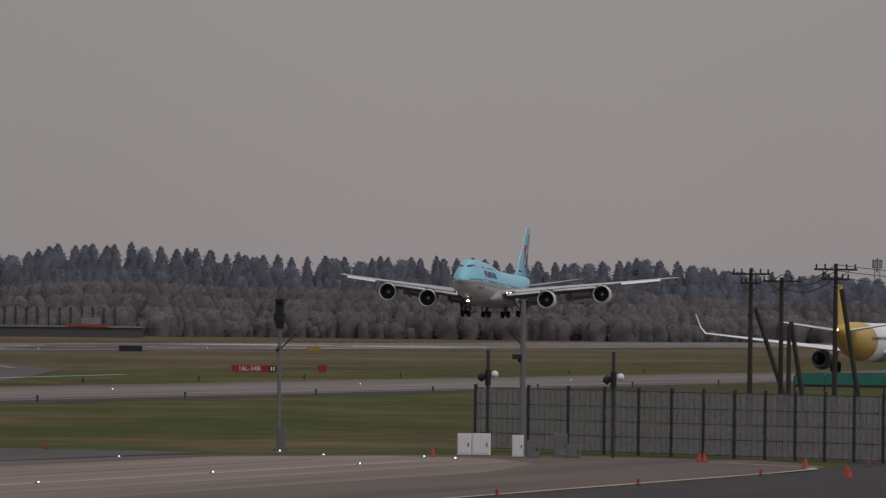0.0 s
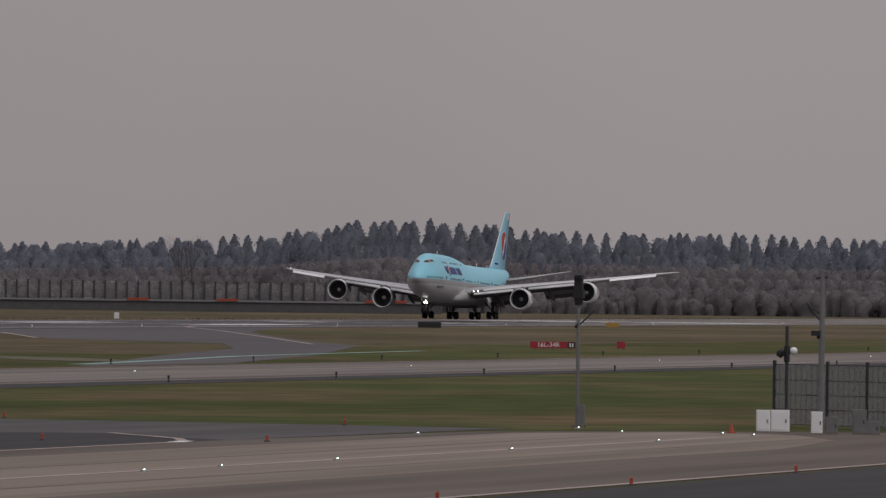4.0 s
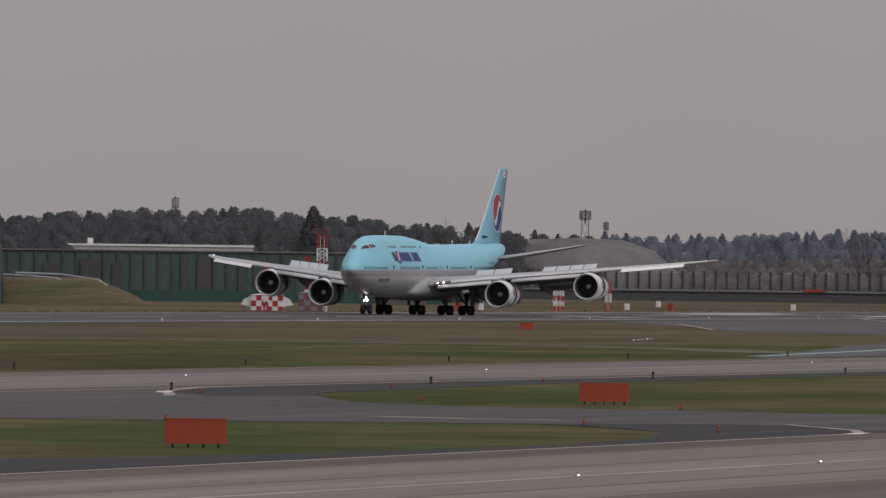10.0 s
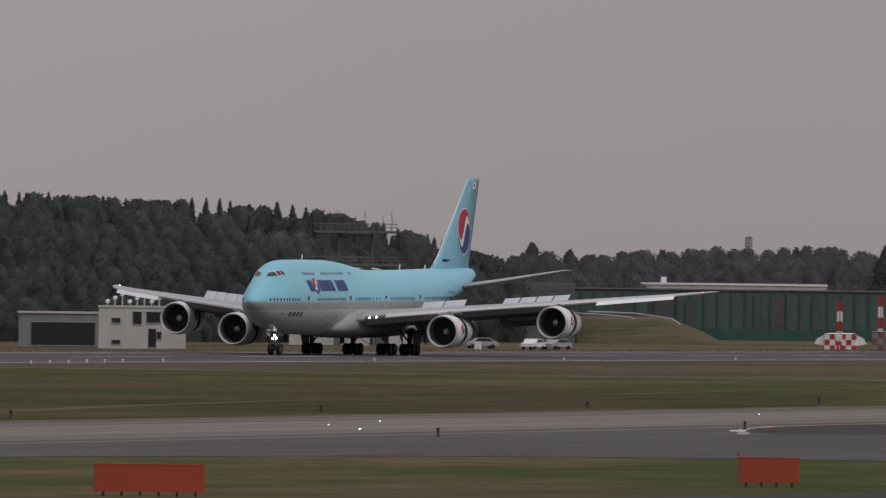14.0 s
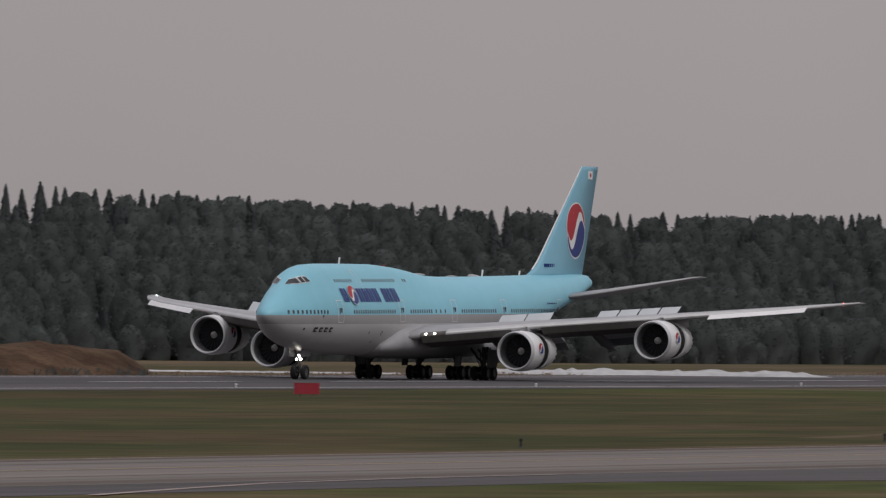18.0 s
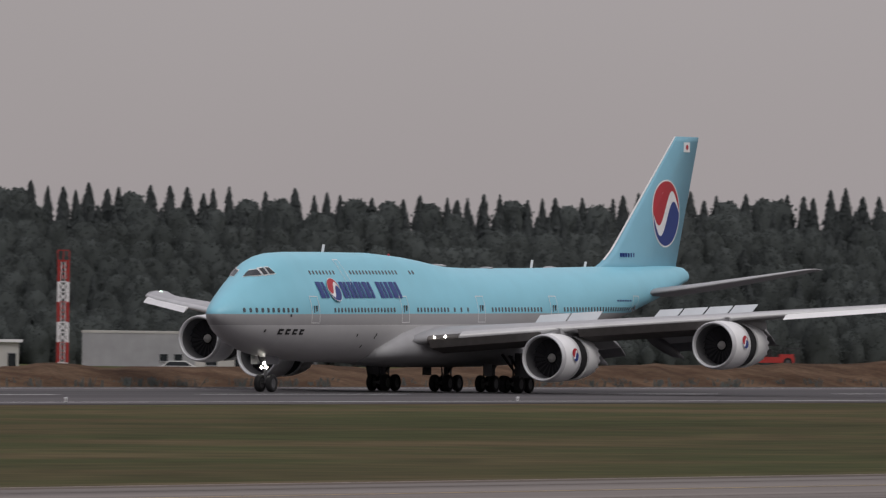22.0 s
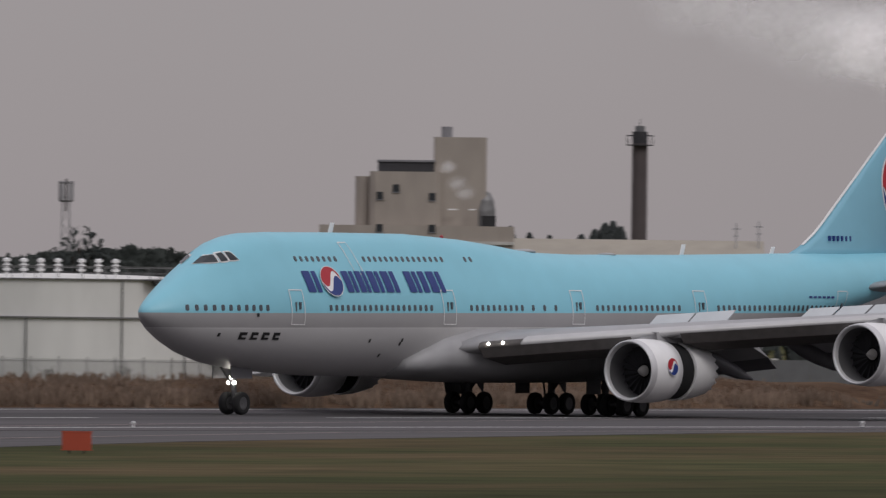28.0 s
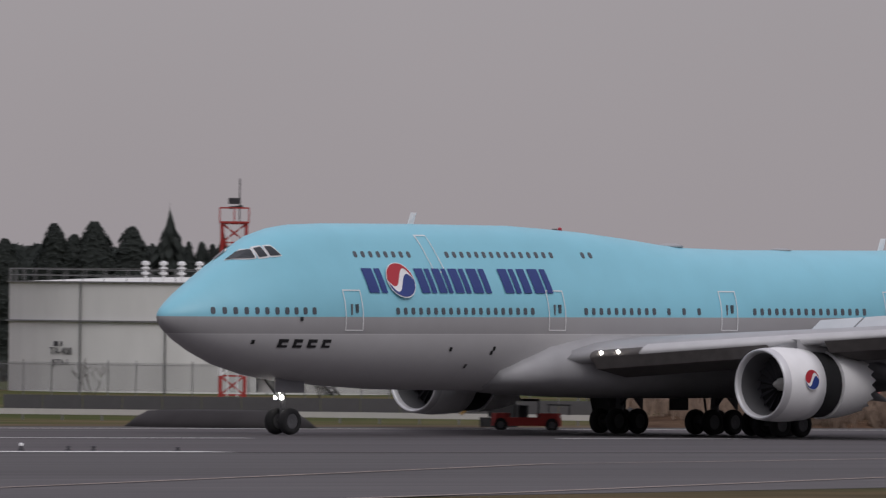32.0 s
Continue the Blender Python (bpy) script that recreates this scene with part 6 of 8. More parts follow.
def banded_mast(az, dist, h, w, bands, label, head=True):
    t = thing("banded_mast", facing(az, dist, -0.1), label, "mast", "red and white masts")
    for k in range(bands):
        z0, z1 = h * k / bands, h * (k + 1) / bands
        m = REDW if (bands - k) % 2 else WHITE
        for x in (-w / 2, w / 2):
            for y in (-w / 2, w / 2):
                part("leg_section", Geo().tube((x, y, z0), (x, y, z1), 0.11, 0.11, 6), m, t)
        steps = max(2, int((z1 - z0) / w))
        for i in range(steps):
            a, b = z0 + (z1 - z0) * i / steps, z0 + (z1 - z0) * (i + 1) / steps
            for (p, q), (r, s) in zip(((-1, -1), (1, -1), (1, 1), (-1, 1)), ((1, -1), (1, 1), (-1, 1), (-1, -1))):
                part("brace", Geo().tube((p * w / 2, q * w / 2, a), (r * w / 2, s * w / 2, b), 0.06, 0.06, 4), m, t)
                part("brace", Geo().tube((p * w / 2, q * w / 2, b), (r * w / 2, s * w / 2, a), 0.06, 0.06, 4), m, t)
                part("rung", Geo().tube((p * w / 2, q * w / 2, b), (r * w / 2, s * w / 2, b), 0.06, 0.06, 4), m, t)
    if head:
        part("platform", Geo().box((0, 0, h + 0.06), (w * 1.25, w * 1.25, 0.12)), REDW, t)
        rail = Geo()
        for x in (-0.6, 0, 0.6):
            for y in (-0.6, 0.6):
                rail.tube((x * w, y * w, h), (x * w, y * w, h + 0.9), 0.05, 0.05, 4)
        for y in (-0.6, 0.6):
            rail.tube((-0.6 * w, y * w, h + 0.9), (0.6 * w, y * w, h + 0.9), 0.05, 0.05, 4)
        part("railing", rail, REDW, t)
        part("ladder", Geo().tube((w * 0.2, -w * 0.55, 0), (w * 0.2, -w * 0.55, h), 0.04, 0.04, 4).tube((-w * 0.2, -w * 0.55, 0), (-w * 0.2, -w * 0.55, h), 0.04, 0.04, 4), WHITE, t)
    return t


banded_mast(15.735, 1547, 10.4, 1.3, 6, "tall red and white banded lattice mast")
banded_mast(16.015, 1500, 6.6, 0.5, 5, "short red and white banded mast", False)
banded_mast(15.81, 1560, 7.5, 0.45, 5, "thin red and white banded mast", False)
banded_mast(14.29, 1712, 4.0, 0.8, 3, "small red and white banded mast", True)
banded_mast(14.54, 1684, 3.8, 1.4, 5, "squat red and white banded tower", True)


def checker_hut(az, dist, w, h, n, label, red, pale, wings):
    """A hut of checker panels on a low base, with white wedge boards at its ends."""
    t = thing("checkered_hut", facing(az, dist, -0.1), label, "equipment hut", "checkered huts")
    c = w * (0.62 if wings else 0.9)
    part("body", Geo().box((0, 1.2, h / 2), (c, 2.2, h), bev=0.1), pale, t)
    for i in range(n):
        for j in range(3):
            if (i + j) % 2:
                part("red_panel", Geo().box((-c / 2 + c * (i + 0.5) / n, 0.08, h * (j + 0.5) / 3), (c / n - 0.03, 0.06, h / 3 - 0.03)), red, t)
    part("roof", Geo().add([(-c / 2 - 0.1, 0.0, h), (c / 2 + 0.1, 0.0, h), (c / 2 + 0.1, 2.4, h), (-c / 2 - 0.1, 2.4, h), (-c * 0.3, 1.2, h + 0.12), (c * 0.3, 1.2, h + 0.12)], [(0, 1, 5, 4), (2, 3, 4, 5), (1, 2, 5), (3, 0, 4), (3, 2, 1, 0)]), pale, t)
    part("plinth", Geo().box((0, 1.2, 0.1), (c + 0.3, 2.5, 0.2)), HAZEGREY, t)
    if wings:
        for q in (-1, 1):
            a, b = q * c / 2, q * w / 2
            part("wedge_board", Geo().add([(a, y, z) for y in (0.5, 0.62) for z in (h * 0.3, h * 0.95)] + [(b, y, h * 0.42) for y in (0.5, 0.62)] + [(b * 0.9, y, h * 0.72) for y in (0.5, 0.62)],
                                          [(0, 4, 6, 1), (3, 7, 5, 2), (0, 2, 5, 4), (4, 5, 7, 6), (6, 7, 3, 1)]), WHITE, t, "white pointed end board")
            part("stay", Geo().tube((q * w * 0.44, 0.7, 0), (q * w * 0.42, 0.7, h * 0.5), 0.06, 0.05, 5), STEEL, t)


# Red greyed to stand for the hazy mesh before the small hut.
GREYRED = mat("muted_red_panel", (0.21, 0.075, 0.075), 0.7, 0, 0.1, 1, 0.1)
checker_hut(16.01, 1522, 7.0, 2.3, 6, "white hut with red checker panels and pointed end boards", REDW, WHITE, True)
checker_hut(15.79, 1541, 3.8, 2.6, 4, "small grey hut with muted red checker panels", GREYRED, WALLG, False)


def pale_shelter():
    """A pale shelter roof over a brown front."""
    t = thing("pale_shelter", facing(15.32, 1890, -0.1), "pale sloping shelter with a brown front behind the green wall", "shelter")
    w, h = 7.6, 5.7
    part("roof", Geo().loft([[(-w / 2, y, 2.9), (w / 2, y, 2.9), (w / 2 - 0.5, y + 0.6, h - 0.2), (w / 2 - 1.0, y + 0.8, h), (-w / 2 + 1.3, y + 0.8, h), (-w / 2 + 0.8, y + 0.6, h - 0.2)] for y in (0, 9)]), HAZESTEEL, t, "pale sloping roof")
    part("front", Geo().box((0.2, 1.6, 1.5), (w * 0.92, 2.4, 3.0)), MOUND, t, "brown front wall")
    part("side_post", Geo().tube((-w / 2 - 0.3, -0.3, 0), (-w / 2 + 0.9, -0.3, 4.6), 0.16, None, 6), HAZESTEEL, t)


pale_shelter()


def ramp_road():
    """An earth ramp that climbs the slope beside the green hangar, with pale guard rails on both sides."""
    g, rings = Geo(), []
    for k in range(15):
        az = 16.62 + 0.72 * k / 14
        top = 3.9 * min(1.0, max(0.0, (az - 16.62) / 0.28)) ** 0.8
        rings.append([polar(az, 1700, -0.2), polar(az, 1740, top * 0.35), polar(az, 1790, top * 0.85), polar(az, 1830, top), polar(az, 1880, top), polar(az, 1910, -0.2)])
    g.loft(rings, closed=False, cap=False)
    single("earth_ramp", g, BROWN, "grassy earth ramp beside the green hangar", "earth bank", kind="structure", smooth=True)
    t = thing("ramp_guard_rail", (0, 0, 0), "pale guard rails along a curving ramp road", "guard rail")
    for path in ([(17.34, 1842, 4.3), (17.2, 1835, 4.1), (17.07, 1822, 3.8), (17.04, 1800, 3.3), (16.97, 1780, 2.4), (17.03, 1762, 1.7)], [(17.28, 1850, 4.6), (17.05, 1848, 4.4), (16.86, 1840, 3.6), (16.82, 1815, 2.8), (16.83, 1795, 1.9), (16.88, 1770, 1.3)]):
        for a, b in zip(path, path[1:]):
            part("rail", Geo().tube(polar(*a), polar(*b), 0.16, None, 5), GREYP, t)
            p = polar(*a)
            part("post", Geo().tube((p.x, p.y, p.z - 1.2), p, 0.06, None, 4), STEEL, t)


ramp_road()


def sheeted_hangar():
    t = thing("green_hangar", facing(16.49, 1950, -0.1), "long green corrugated sheet building with dark ribs", "hangar")
    part("wall", Geo().box((0, 10, 4.3), (62, 20, 8.6)), GREENW, t)
    rib = Geo().box((0, -0.15, 5.0), (0.3, 0.3, 7.0)).mesh("rib", HAZEGREY)
    for k in range(27):
        part("rib", rib, None, t, at=(-30.5 + 2.35 * k, 0, 0))
    part("base_wall", Geo().box((8, -2.0, 1.0), (78, 2.5, 2.0)), GREENBASE, t, "low green base wall")
    # Flat dark boxes set on the sheeting.
    for x, w, h in ((-14, 3.4, 5.4), (-9.5, 1.6, 4.6), (2, 1.0, 6.0), (5.5, 2.4, 5.6), (12, 1.2, 5.0), (-21, 2.2, 4.4)):
        part("doorway", Geo().box((x, -0.22, 1.9 + h / 2), (w, 0.3, h)), HAZEGREY, t, "dark patch on the green wall")
    part("roof", Geo().box((0, 10, 8.7), (62.6, 20.6, 0.25)), ROOFG, t)
    w = thing("flat_roofed_shed", facing(16.55, 2100, -0.1), "long white flat-roofed shed behind the green wall", "building")
    part("wall", Geo().box((0, 8, 4.9), (34.3, 16, 9.8)), WALLW, w)
    part("parapet", Geo().box((0, 8, 9.95), (34.6, 16.4, 0.4)), WHITE, w)
    part("roof_unit", Geo().box((-13, 3, 10.6), (1.0, 1.0, 1.2)), WHITE, w)
    for k in range(6):
        part("window", Geo().box((-14 + 5.5 * k, -0.04, 8.6), (2.2, 0.08, 0.5)), GLASS, w)


sheeted_hangar()


def lattice_tower(az, dist, w, h, top, label, panel=True):
    """A slim communications tower: four legs, bracing and a drum of aerials."""
    t = thing("radio_tower", facing(az, dist, -0.1), label, "radio tower", "radio towers")
    for x in (-1, 1):
        for y in (-1, 1):
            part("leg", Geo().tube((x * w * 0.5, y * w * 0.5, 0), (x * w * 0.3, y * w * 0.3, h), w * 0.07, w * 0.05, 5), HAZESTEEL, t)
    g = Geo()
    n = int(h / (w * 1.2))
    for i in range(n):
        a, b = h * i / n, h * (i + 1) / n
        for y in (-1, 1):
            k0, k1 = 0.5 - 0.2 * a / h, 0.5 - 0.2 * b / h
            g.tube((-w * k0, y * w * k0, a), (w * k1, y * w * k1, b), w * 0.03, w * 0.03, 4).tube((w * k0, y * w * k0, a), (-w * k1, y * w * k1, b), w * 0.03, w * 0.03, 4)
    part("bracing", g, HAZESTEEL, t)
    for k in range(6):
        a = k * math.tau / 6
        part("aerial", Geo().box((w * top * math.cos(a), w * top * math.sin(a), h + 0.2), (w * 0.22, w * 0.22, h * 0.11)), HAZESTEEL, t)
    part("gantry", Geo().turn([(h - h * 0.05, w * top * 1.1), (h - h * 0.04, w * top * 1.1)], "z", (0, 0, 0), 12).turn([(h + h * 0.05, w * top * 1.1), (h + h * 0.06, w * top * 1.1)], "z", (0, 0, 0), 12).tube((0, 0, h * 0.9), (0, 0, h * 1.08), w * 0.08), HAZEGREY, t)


lattice_tower(14.41, 3200, 3.0, 22.0, 0.45, "grey lattice radio tower far beyond the trees")
lattice_tower(14.305, 3200, 1.6, 19.0, 0.4, "small grey radio tower far beyond the trees")
lattice_tower(16.478, 2500, 1.3, 20.0, 0.5, "slim dark radio tower above the trees")
lattice_tower(39.22, 1100, 1.15, 17.3, 0.52, "grey cell tower with a drum of aerials")
lattice_tower(42.81, 1200, 0.7, 13.4, 0.5, "thin grey cell tower above the trees")
lattice_tower(8.02, 3300, 2.4, 22, 0.5, "faint grey pylon far beyond the trees")


def deck_tower(az, dist, w, decks, h, label, masts=9):
    """A steel tower with railed decks and a row of aerial masts."""
    t = thing("aerial_deck_tower", facing(az, dist, -0.1), label, "steel tower", "aerial deck towers")
    for x in (-1, 1):
        for y in (-1, 1):
            part("column", Geo().tube((x * w * 0.24, y * w * 0.14, 0), (x * w * 0.2, y * w * 0.12, h * 0.97), 0.2, 0.16, 6), DIMSTEEL, t)
    for k in range(5):
        z0, z1 = h * 0.95 * k / 5, h * 0.95 * (k + 1) / 5
        part("brace", Geo().tube((-w * 0.23, -w * 0.13, z0), (w * 0.21, -w * 0.13, z1), 0.08, None, 5).tube((w * 0.23, -w * 0.13, z0), (-w * 0.21, -w * 0.13, z1), 0.08, None, 5).tube((-w * 0.23, -w * 0.13, z1), (w * 0.23, -w * 0.13, z1), 0.07, None, 5), DIMSTEEL, t)
    for z, ww in decks:
        deck = part("deck", Geo().box((0, 0, z), (ww, w * 0.5, 0.3)), DIMSTEEL, t, "railed steel deck")
        for x in np.linspace(-ww / 2, ww / 2, 15):
            part("railing_post", Geo().box((x, -w * 0.25, z + 0.55), (0.09, 0.09, 1.0)), DIMSTEEL, deck)
        part("handrail", Geo().box((0, -w * 0.25, z + 1.05), (ww, 0.1, 0.1)).box((0, -w * 0.25, z + 0.6), (ww, 0.07, 0.07)), DIMSTEEL, deck)
    z, ww = decks[-1]
    for k in range(masts):
        x = -ww / 2 + ww * (k + 0.5) / masts
        part("aerial", Geo().tube((x, 0, z), (x, 0, z + h * (0.09 + 0.05 * ((k * 7) % 3))), 0.05, 0.04, 5), HAZEGREY, t)


deck_tower(18.46, 1480, 10.6, [(10.6, 12.7), (14.9, 10.6)], 15.2, "grey steel aerial tower with two railed decks before the trees")
deck_tower(28.29, 1100, 9.2, [(9.6, 9.3)], 9.8, "grey steel aerial tower with a railed deck before the trees")


def house(name, az, dist, w, d, h, wall, roof, openings, label, eave=0.25, pitch=0.0, group=""):
    """A plain building: wall block, roof, and openings (x, z, width, height)."""
    t = thing(name, facing(az, dist, -0.1), label, "building", group)
    part("wall", Geo().box((0, d / 2, h / 2), (w, d, h)), wall, t)
    if pitch:
        g = Geo().add([(-w / 2 - eave, -eave, h), (w / 2 + eave, -eave, h), (w / 2 + eave, d / 2, h + pitch), (-w / 2 - eave, d / 2, h + pitch), (w / 2 + eave, d + eave, h), (-w / 2 - eave, d + eave, h)],
                      [(0, 1, 2, 3), (3, 2, 4, 5), (1, 4, 2), (5, 0, 3), (5, 4, 1, 0)])
        part("roof", g, roof, t)
    else:
        part("roof", Geo().box((0, d / 2, h + 0.12), (w + eave * 2, d + eave * 2, 0.25)), roof, t)
    for x, z, ow, oh in openings:
        win = part("window", Geo().box((x, -0.02, z), (ow, 0.1, oh)), GLASS, t)
        part("frame", Geo().box((x, -0.06, z + oh / 2), (ow + 0.12, 0.1, 0.08)).box((x, -0.06, z - oh / 2), (ow + 0.12, 0.1, 0.08)), GREYP, win)
    return t


b13 = house("control_hut", 19.58, 1312, 7.8, 6, 4.8, WALLW, WALLW, [(-1.9, 3.3, 1.0, 0.6), (-1.9, 0.8, 1.0, 0.5), (0.55, 3.6, 1.0, 1.5), (2.7, 3.7, 2.2, 1.3), (2.3, 1.3, 0.9, 2.2), (3.1, 1.6, 0.5, 0.9)],
            "white two-storey equipment building with rooftop aerials", 0.1)
for k in range(8):
    a = part("roof_aerial", Geo().tube((-2.9 + 0.85 * k, 2, 4.9), (-2.9 + 0.85 * k, 2, 5.6 + 0.4 * (k % 3)), 0.05).blob((-2.9 + 0.85 * k, 1.9, 5.5 + 0.4 * (k % 3)), 0.28, None, 1, k, 0.1), WHITE, b13)
house("control_hut", 19.367, 1326, 2.6, 4, 2.6, WALLW, WALLW, [], "low white annex wall beside the equipment building", 0.05)
house("control_hut", 19.95, 1340, 9.5, 6, 4.0, WALLG, WALLW, [(0.5, 1.6, 7.5, 2.8)], "grey open-fronted garage with a pale roof", 0.2)
house("white_store", 28.545, 1150, 9.5, 8, 3.6, WALLW, WALLW, [(0.6, 1.3, 2.6, 2.2), (-3.1, 1.2, 1.1, 1.7), (3.4, 1.3, 0.7, 0.9)], "white flat-roofed store with dark openings", 0.05)
house("white_store", 29.06, 1180, 12, 8, 3.5, GREYP, WALLW, [(4.0, 1.0, 0.8, 0.8), (2.5, 1.0, 0.8, 0.8)], "long pale grey store with a white roof edge", 0.05)
house("gate_hut", 29.75, 1000, 2.8, 3, 2.9, WALLW, WHITE, [(0.8, 1.2, 0.7, 1.5)], "small white hut with a flat overhanging roof", 0.35)
banded_mast(29.45, 900, 9.6, 0.75, 6, "red and white banded mast before dark trees")
house("low_office", 32.9, 900, 12.2, 7, 4.4, WALLB, ROOFG, [(-4.4, 3.3, 0.8, 0.9), (-2.2, 3.3, 0.8, 0.9), (0.0, 3.3, 0.8, 0.9), (2.6, 3.3, 0.8, 0.9), (4.9, 3.3, 0.6, 1.2)], "low beige building with a dark flat roof", 0.35)
house("low_office", 33.9, 905, 16, 7, 4.2, WALLB, ROOFG, [(-5 + 2.4 * k, 3.2, 0.9, 0.9) for k in range(5)], "low beige building with a dark flat roof", 0.35)
gp = thing("green_screen_fence", (0, 0, 0), "tall dark green screen fence with posts", "fence")
for k in range(13):
    az = 32.62 + 0.15 * k
    part("screen_panel", Geo().box((-1.24, 0, 3.7), (2.4, 0.08, 7.4)), GREENW, gp, at=facing(az, 950, -0.1))
    part("post", Geo().tube((0, -0.1, 0), (0, -0.1, 7.6), 0.09), STEEL, gp, at=facing(az, 950, -0.1))
cw = thing("concrete_wall", (0, 0, 0), "long grey concrete boundary wall", "wall")
for k in range(32):
    az = 30.6 + 0.18 * k
    part("wall_panel", Geo().box((-1.35, 0, 1.4), (2.68, 0.25, 2.8)), DIMSTEEL, cw, at=facing(az, 860, -0.1))


def radar_tower():
    t = thing("radar_tower", facing(31.52, 1000, -0.1), "grey steel radar tower with a white dome on top", "radar tower")
    leg = Geo().tube((0, 0, 0), (0, 0, 16.2), 0.2, 0.18, 8).mesh("leg", STEEL)
    for x in (-3.35, 0.4, 3.35):
        for y in (0, 5):
            part("leg", leg, None, t, at=(x, y, 0))
    for z in (3.5, 7.4, 11.2, 13.3, 16.0):
        part("girder", Geo().box((0, 0, z), (6.9, 0.22, 0.25)).box((0, 5, z), (6.9, 0.22, 0.25)).box((-3.35, 2.5, z), (0.2, 5, 0.25)).box((3.35, 2.5, z), (0.2, 5, 0.25)), STEEL, t)
    for z0, z1 in ((0, 3.5), (3.5, 7.4), (7.4, 11.2), (11.2, 13.3), (13.3, 16)):
        for x0, x1 in ((-3.35, 0.4), (0.4, 3.35)):
            part("brace", Geo().tube((x0, 0, z0), (x1, 0, z1), 0.09, None, 5).tube((x1, 0, z0), (x0, 0, z1), 0.09, None, 5), STEEL, t)
    part("cabin", Geo().box((0.2, 2.6, 13.6), (5.2, 4, 4.2)), WALLG, t, "grey equipment cabin inside the frame")
    part("stair", Geo().box((-1.4, 1, 6), (0.9, 0.3, 9)).box((1.6, 1, 6.5), (0.3, 0.3, 10)), DARKSTEEL, t)
    part("platform", Geo().box((0, 2.5, 16.6), (7.1, 6.2, 1.0)), HAZESTEEL, t, "solid grey parapet platform")
    part("railing", Geo().box((0, -0.6, 17.7), (7.0, 0.06, 0.06)).box((0, -0.6, 17.3), (7.0, 0.06, 0.06)), STEEL, t)
    dome = part("dome", Geo().turn([(18.0 - 0.9, 1.3), (18.2, 1.56), (18.8, 1.64), (19.5, 1.42), (20.1, 0.95), (20.45, 0.4), (20.5, 0.02)], "z", (0.0, 2.2, 0), 24), WHITE, t, "white faceted radar dome")


radar_tower()

# ---------------------------------------------------------------- works buildings
hangar = thing("works_hangar", facing(36.33, 950, -0.1), "large works shed with a tan sloping roof", "hangar")
part("wall", Geo().box((0, 12, 4.0), (20.8, 24, 8.0)), WALLG, hangar)
part("roof", Geo().add([(-10.6, -0.4, 8.0), (10.6, -0.4, 8.0), (10.6, 14, 12.5), (-10.6, 14, 12.5), (10.6, 24.4, 8), (-10.6, 24.4, 8)], [(0, 1, 2, 3), (3, 2, 4, 5), (1, 4, 2), (5, 0, 3)]), ROOFT, hangar, "tan sheet roof")
gw = thing("grey_panel_wall", (0, 0, 0), "long grey panelled works wall with dark columns", "wall")
for k in range(15):
    az = 35.72 + 0.153 * k
    part("wall_panel", Geo().box((-1.25, 0.1, 4.1), (2.46, 0.3, 8.0)), DIMSTEEL, gw, at=facing(az, 930, -0.1))
    part("column", Geo().box((0, -0.12, 4.1), (0.2, 0.3, 8.1)), DARKSTEEL, gw, at=facing(az, 930, -0.1))
    if k % 3 == 1:
        part("wall_lamp", Geo().box((-0.8, -0.3, 5.9), (0.35, 0.3, 0.12)), WHITE, gw, at=facing(az, 930, -0.1))
rm = thing("roof_mast", facing(35.78, 962, -0.1), "pair of thin aerial masts showing over the shed roof", "mast")
for x, h, m in ((-1.0, 14.0, GREYP), (0.9, 14.2, GREYP)):
    part("mast", Geo().tube((x, 0, 0), (x, 0, h), 0.1, 0.06, 6), m, rm)
    part("aerial", Geo().box((x, 0, h - 0.5), (0.7, 0.1, 0.12)).box((x, 0, h - 1.1), (0.5, 0.1, 0.1)), m, rm)
for k in range(4):
    house("low_shed", 35.9 + 0.55 * k, 905, 8.2, 5, 2.5, WALLB, WALLW, [(-2.4, 1.2, 1.6, 1.3), (0.2, 1.2, 1.8, 1.3), (2.8, 1.1, 1.4, 1.5)], "low beige shed with dark window openings", 0.3, group="low sheds")

silo = thing("silo_building", facing(37.374, 1050, -0.1), "beige plant building with a tall block and round silo", "factory")
part("main_block", Geo().box((-2.5, 5, 9.6), (6.6, 9, 19.1), bev=0.5), WALLB, silo)
part("turret", Geo().tube((-6.3, 3, 0), (-6.3, 3, 18.7), 0.85, None, 14), WALLB, silo)
part("tall_block", Geo().box((2.55, 5, 11.2), (4.9, 7, 22.4), bev=0.15), WALLB, silo)
part("roof_box", Geo().tube((1.3, 4, 22.3), (1.3, 4, 23.4), 0.52, None, 12), WALLG, silo)
part("louvre_storey", Geo().box((-2.45, 5, 19.6), (5.2, 7, 0.95)), DARKSTEEL, silo, "dark louvred top storey")
part("louvre_roof", Geo().box((-2.45, 5, 20.15), (5.4, 7.3, 0.18)), WALLG, silo)
part("silo_drum", Geo().turn([(0, 0.95), (15.6, 0.95), (16.6, 0.8), (17.3, 0.45), (17.5, 0.02)], "z", (4.9, 2.2, 0), 16), STEEL, silo, "dark steel silo")
part("silo_tank", Geo().box((5.25, 1.6, 14.3), (1.3, 1.4, 1.7)), DARK, silo)
part("base_block", Geo().box((-1.4, 4, 7.1), (18, 10, 14.1)), WALLB, silo)
part("cornice", Geo().box((-1.4, 4, 12.6), (18.2, 10.4, 0.3)), WALLW, silo)
part("lamp_row", Geo().box((1.9, 0.6, 15.7), (0.9, 0.2, 0.12)).box((3.7, 0.6, 15.7), (0.6, 0.2, 0.12)), WHITE, silo)
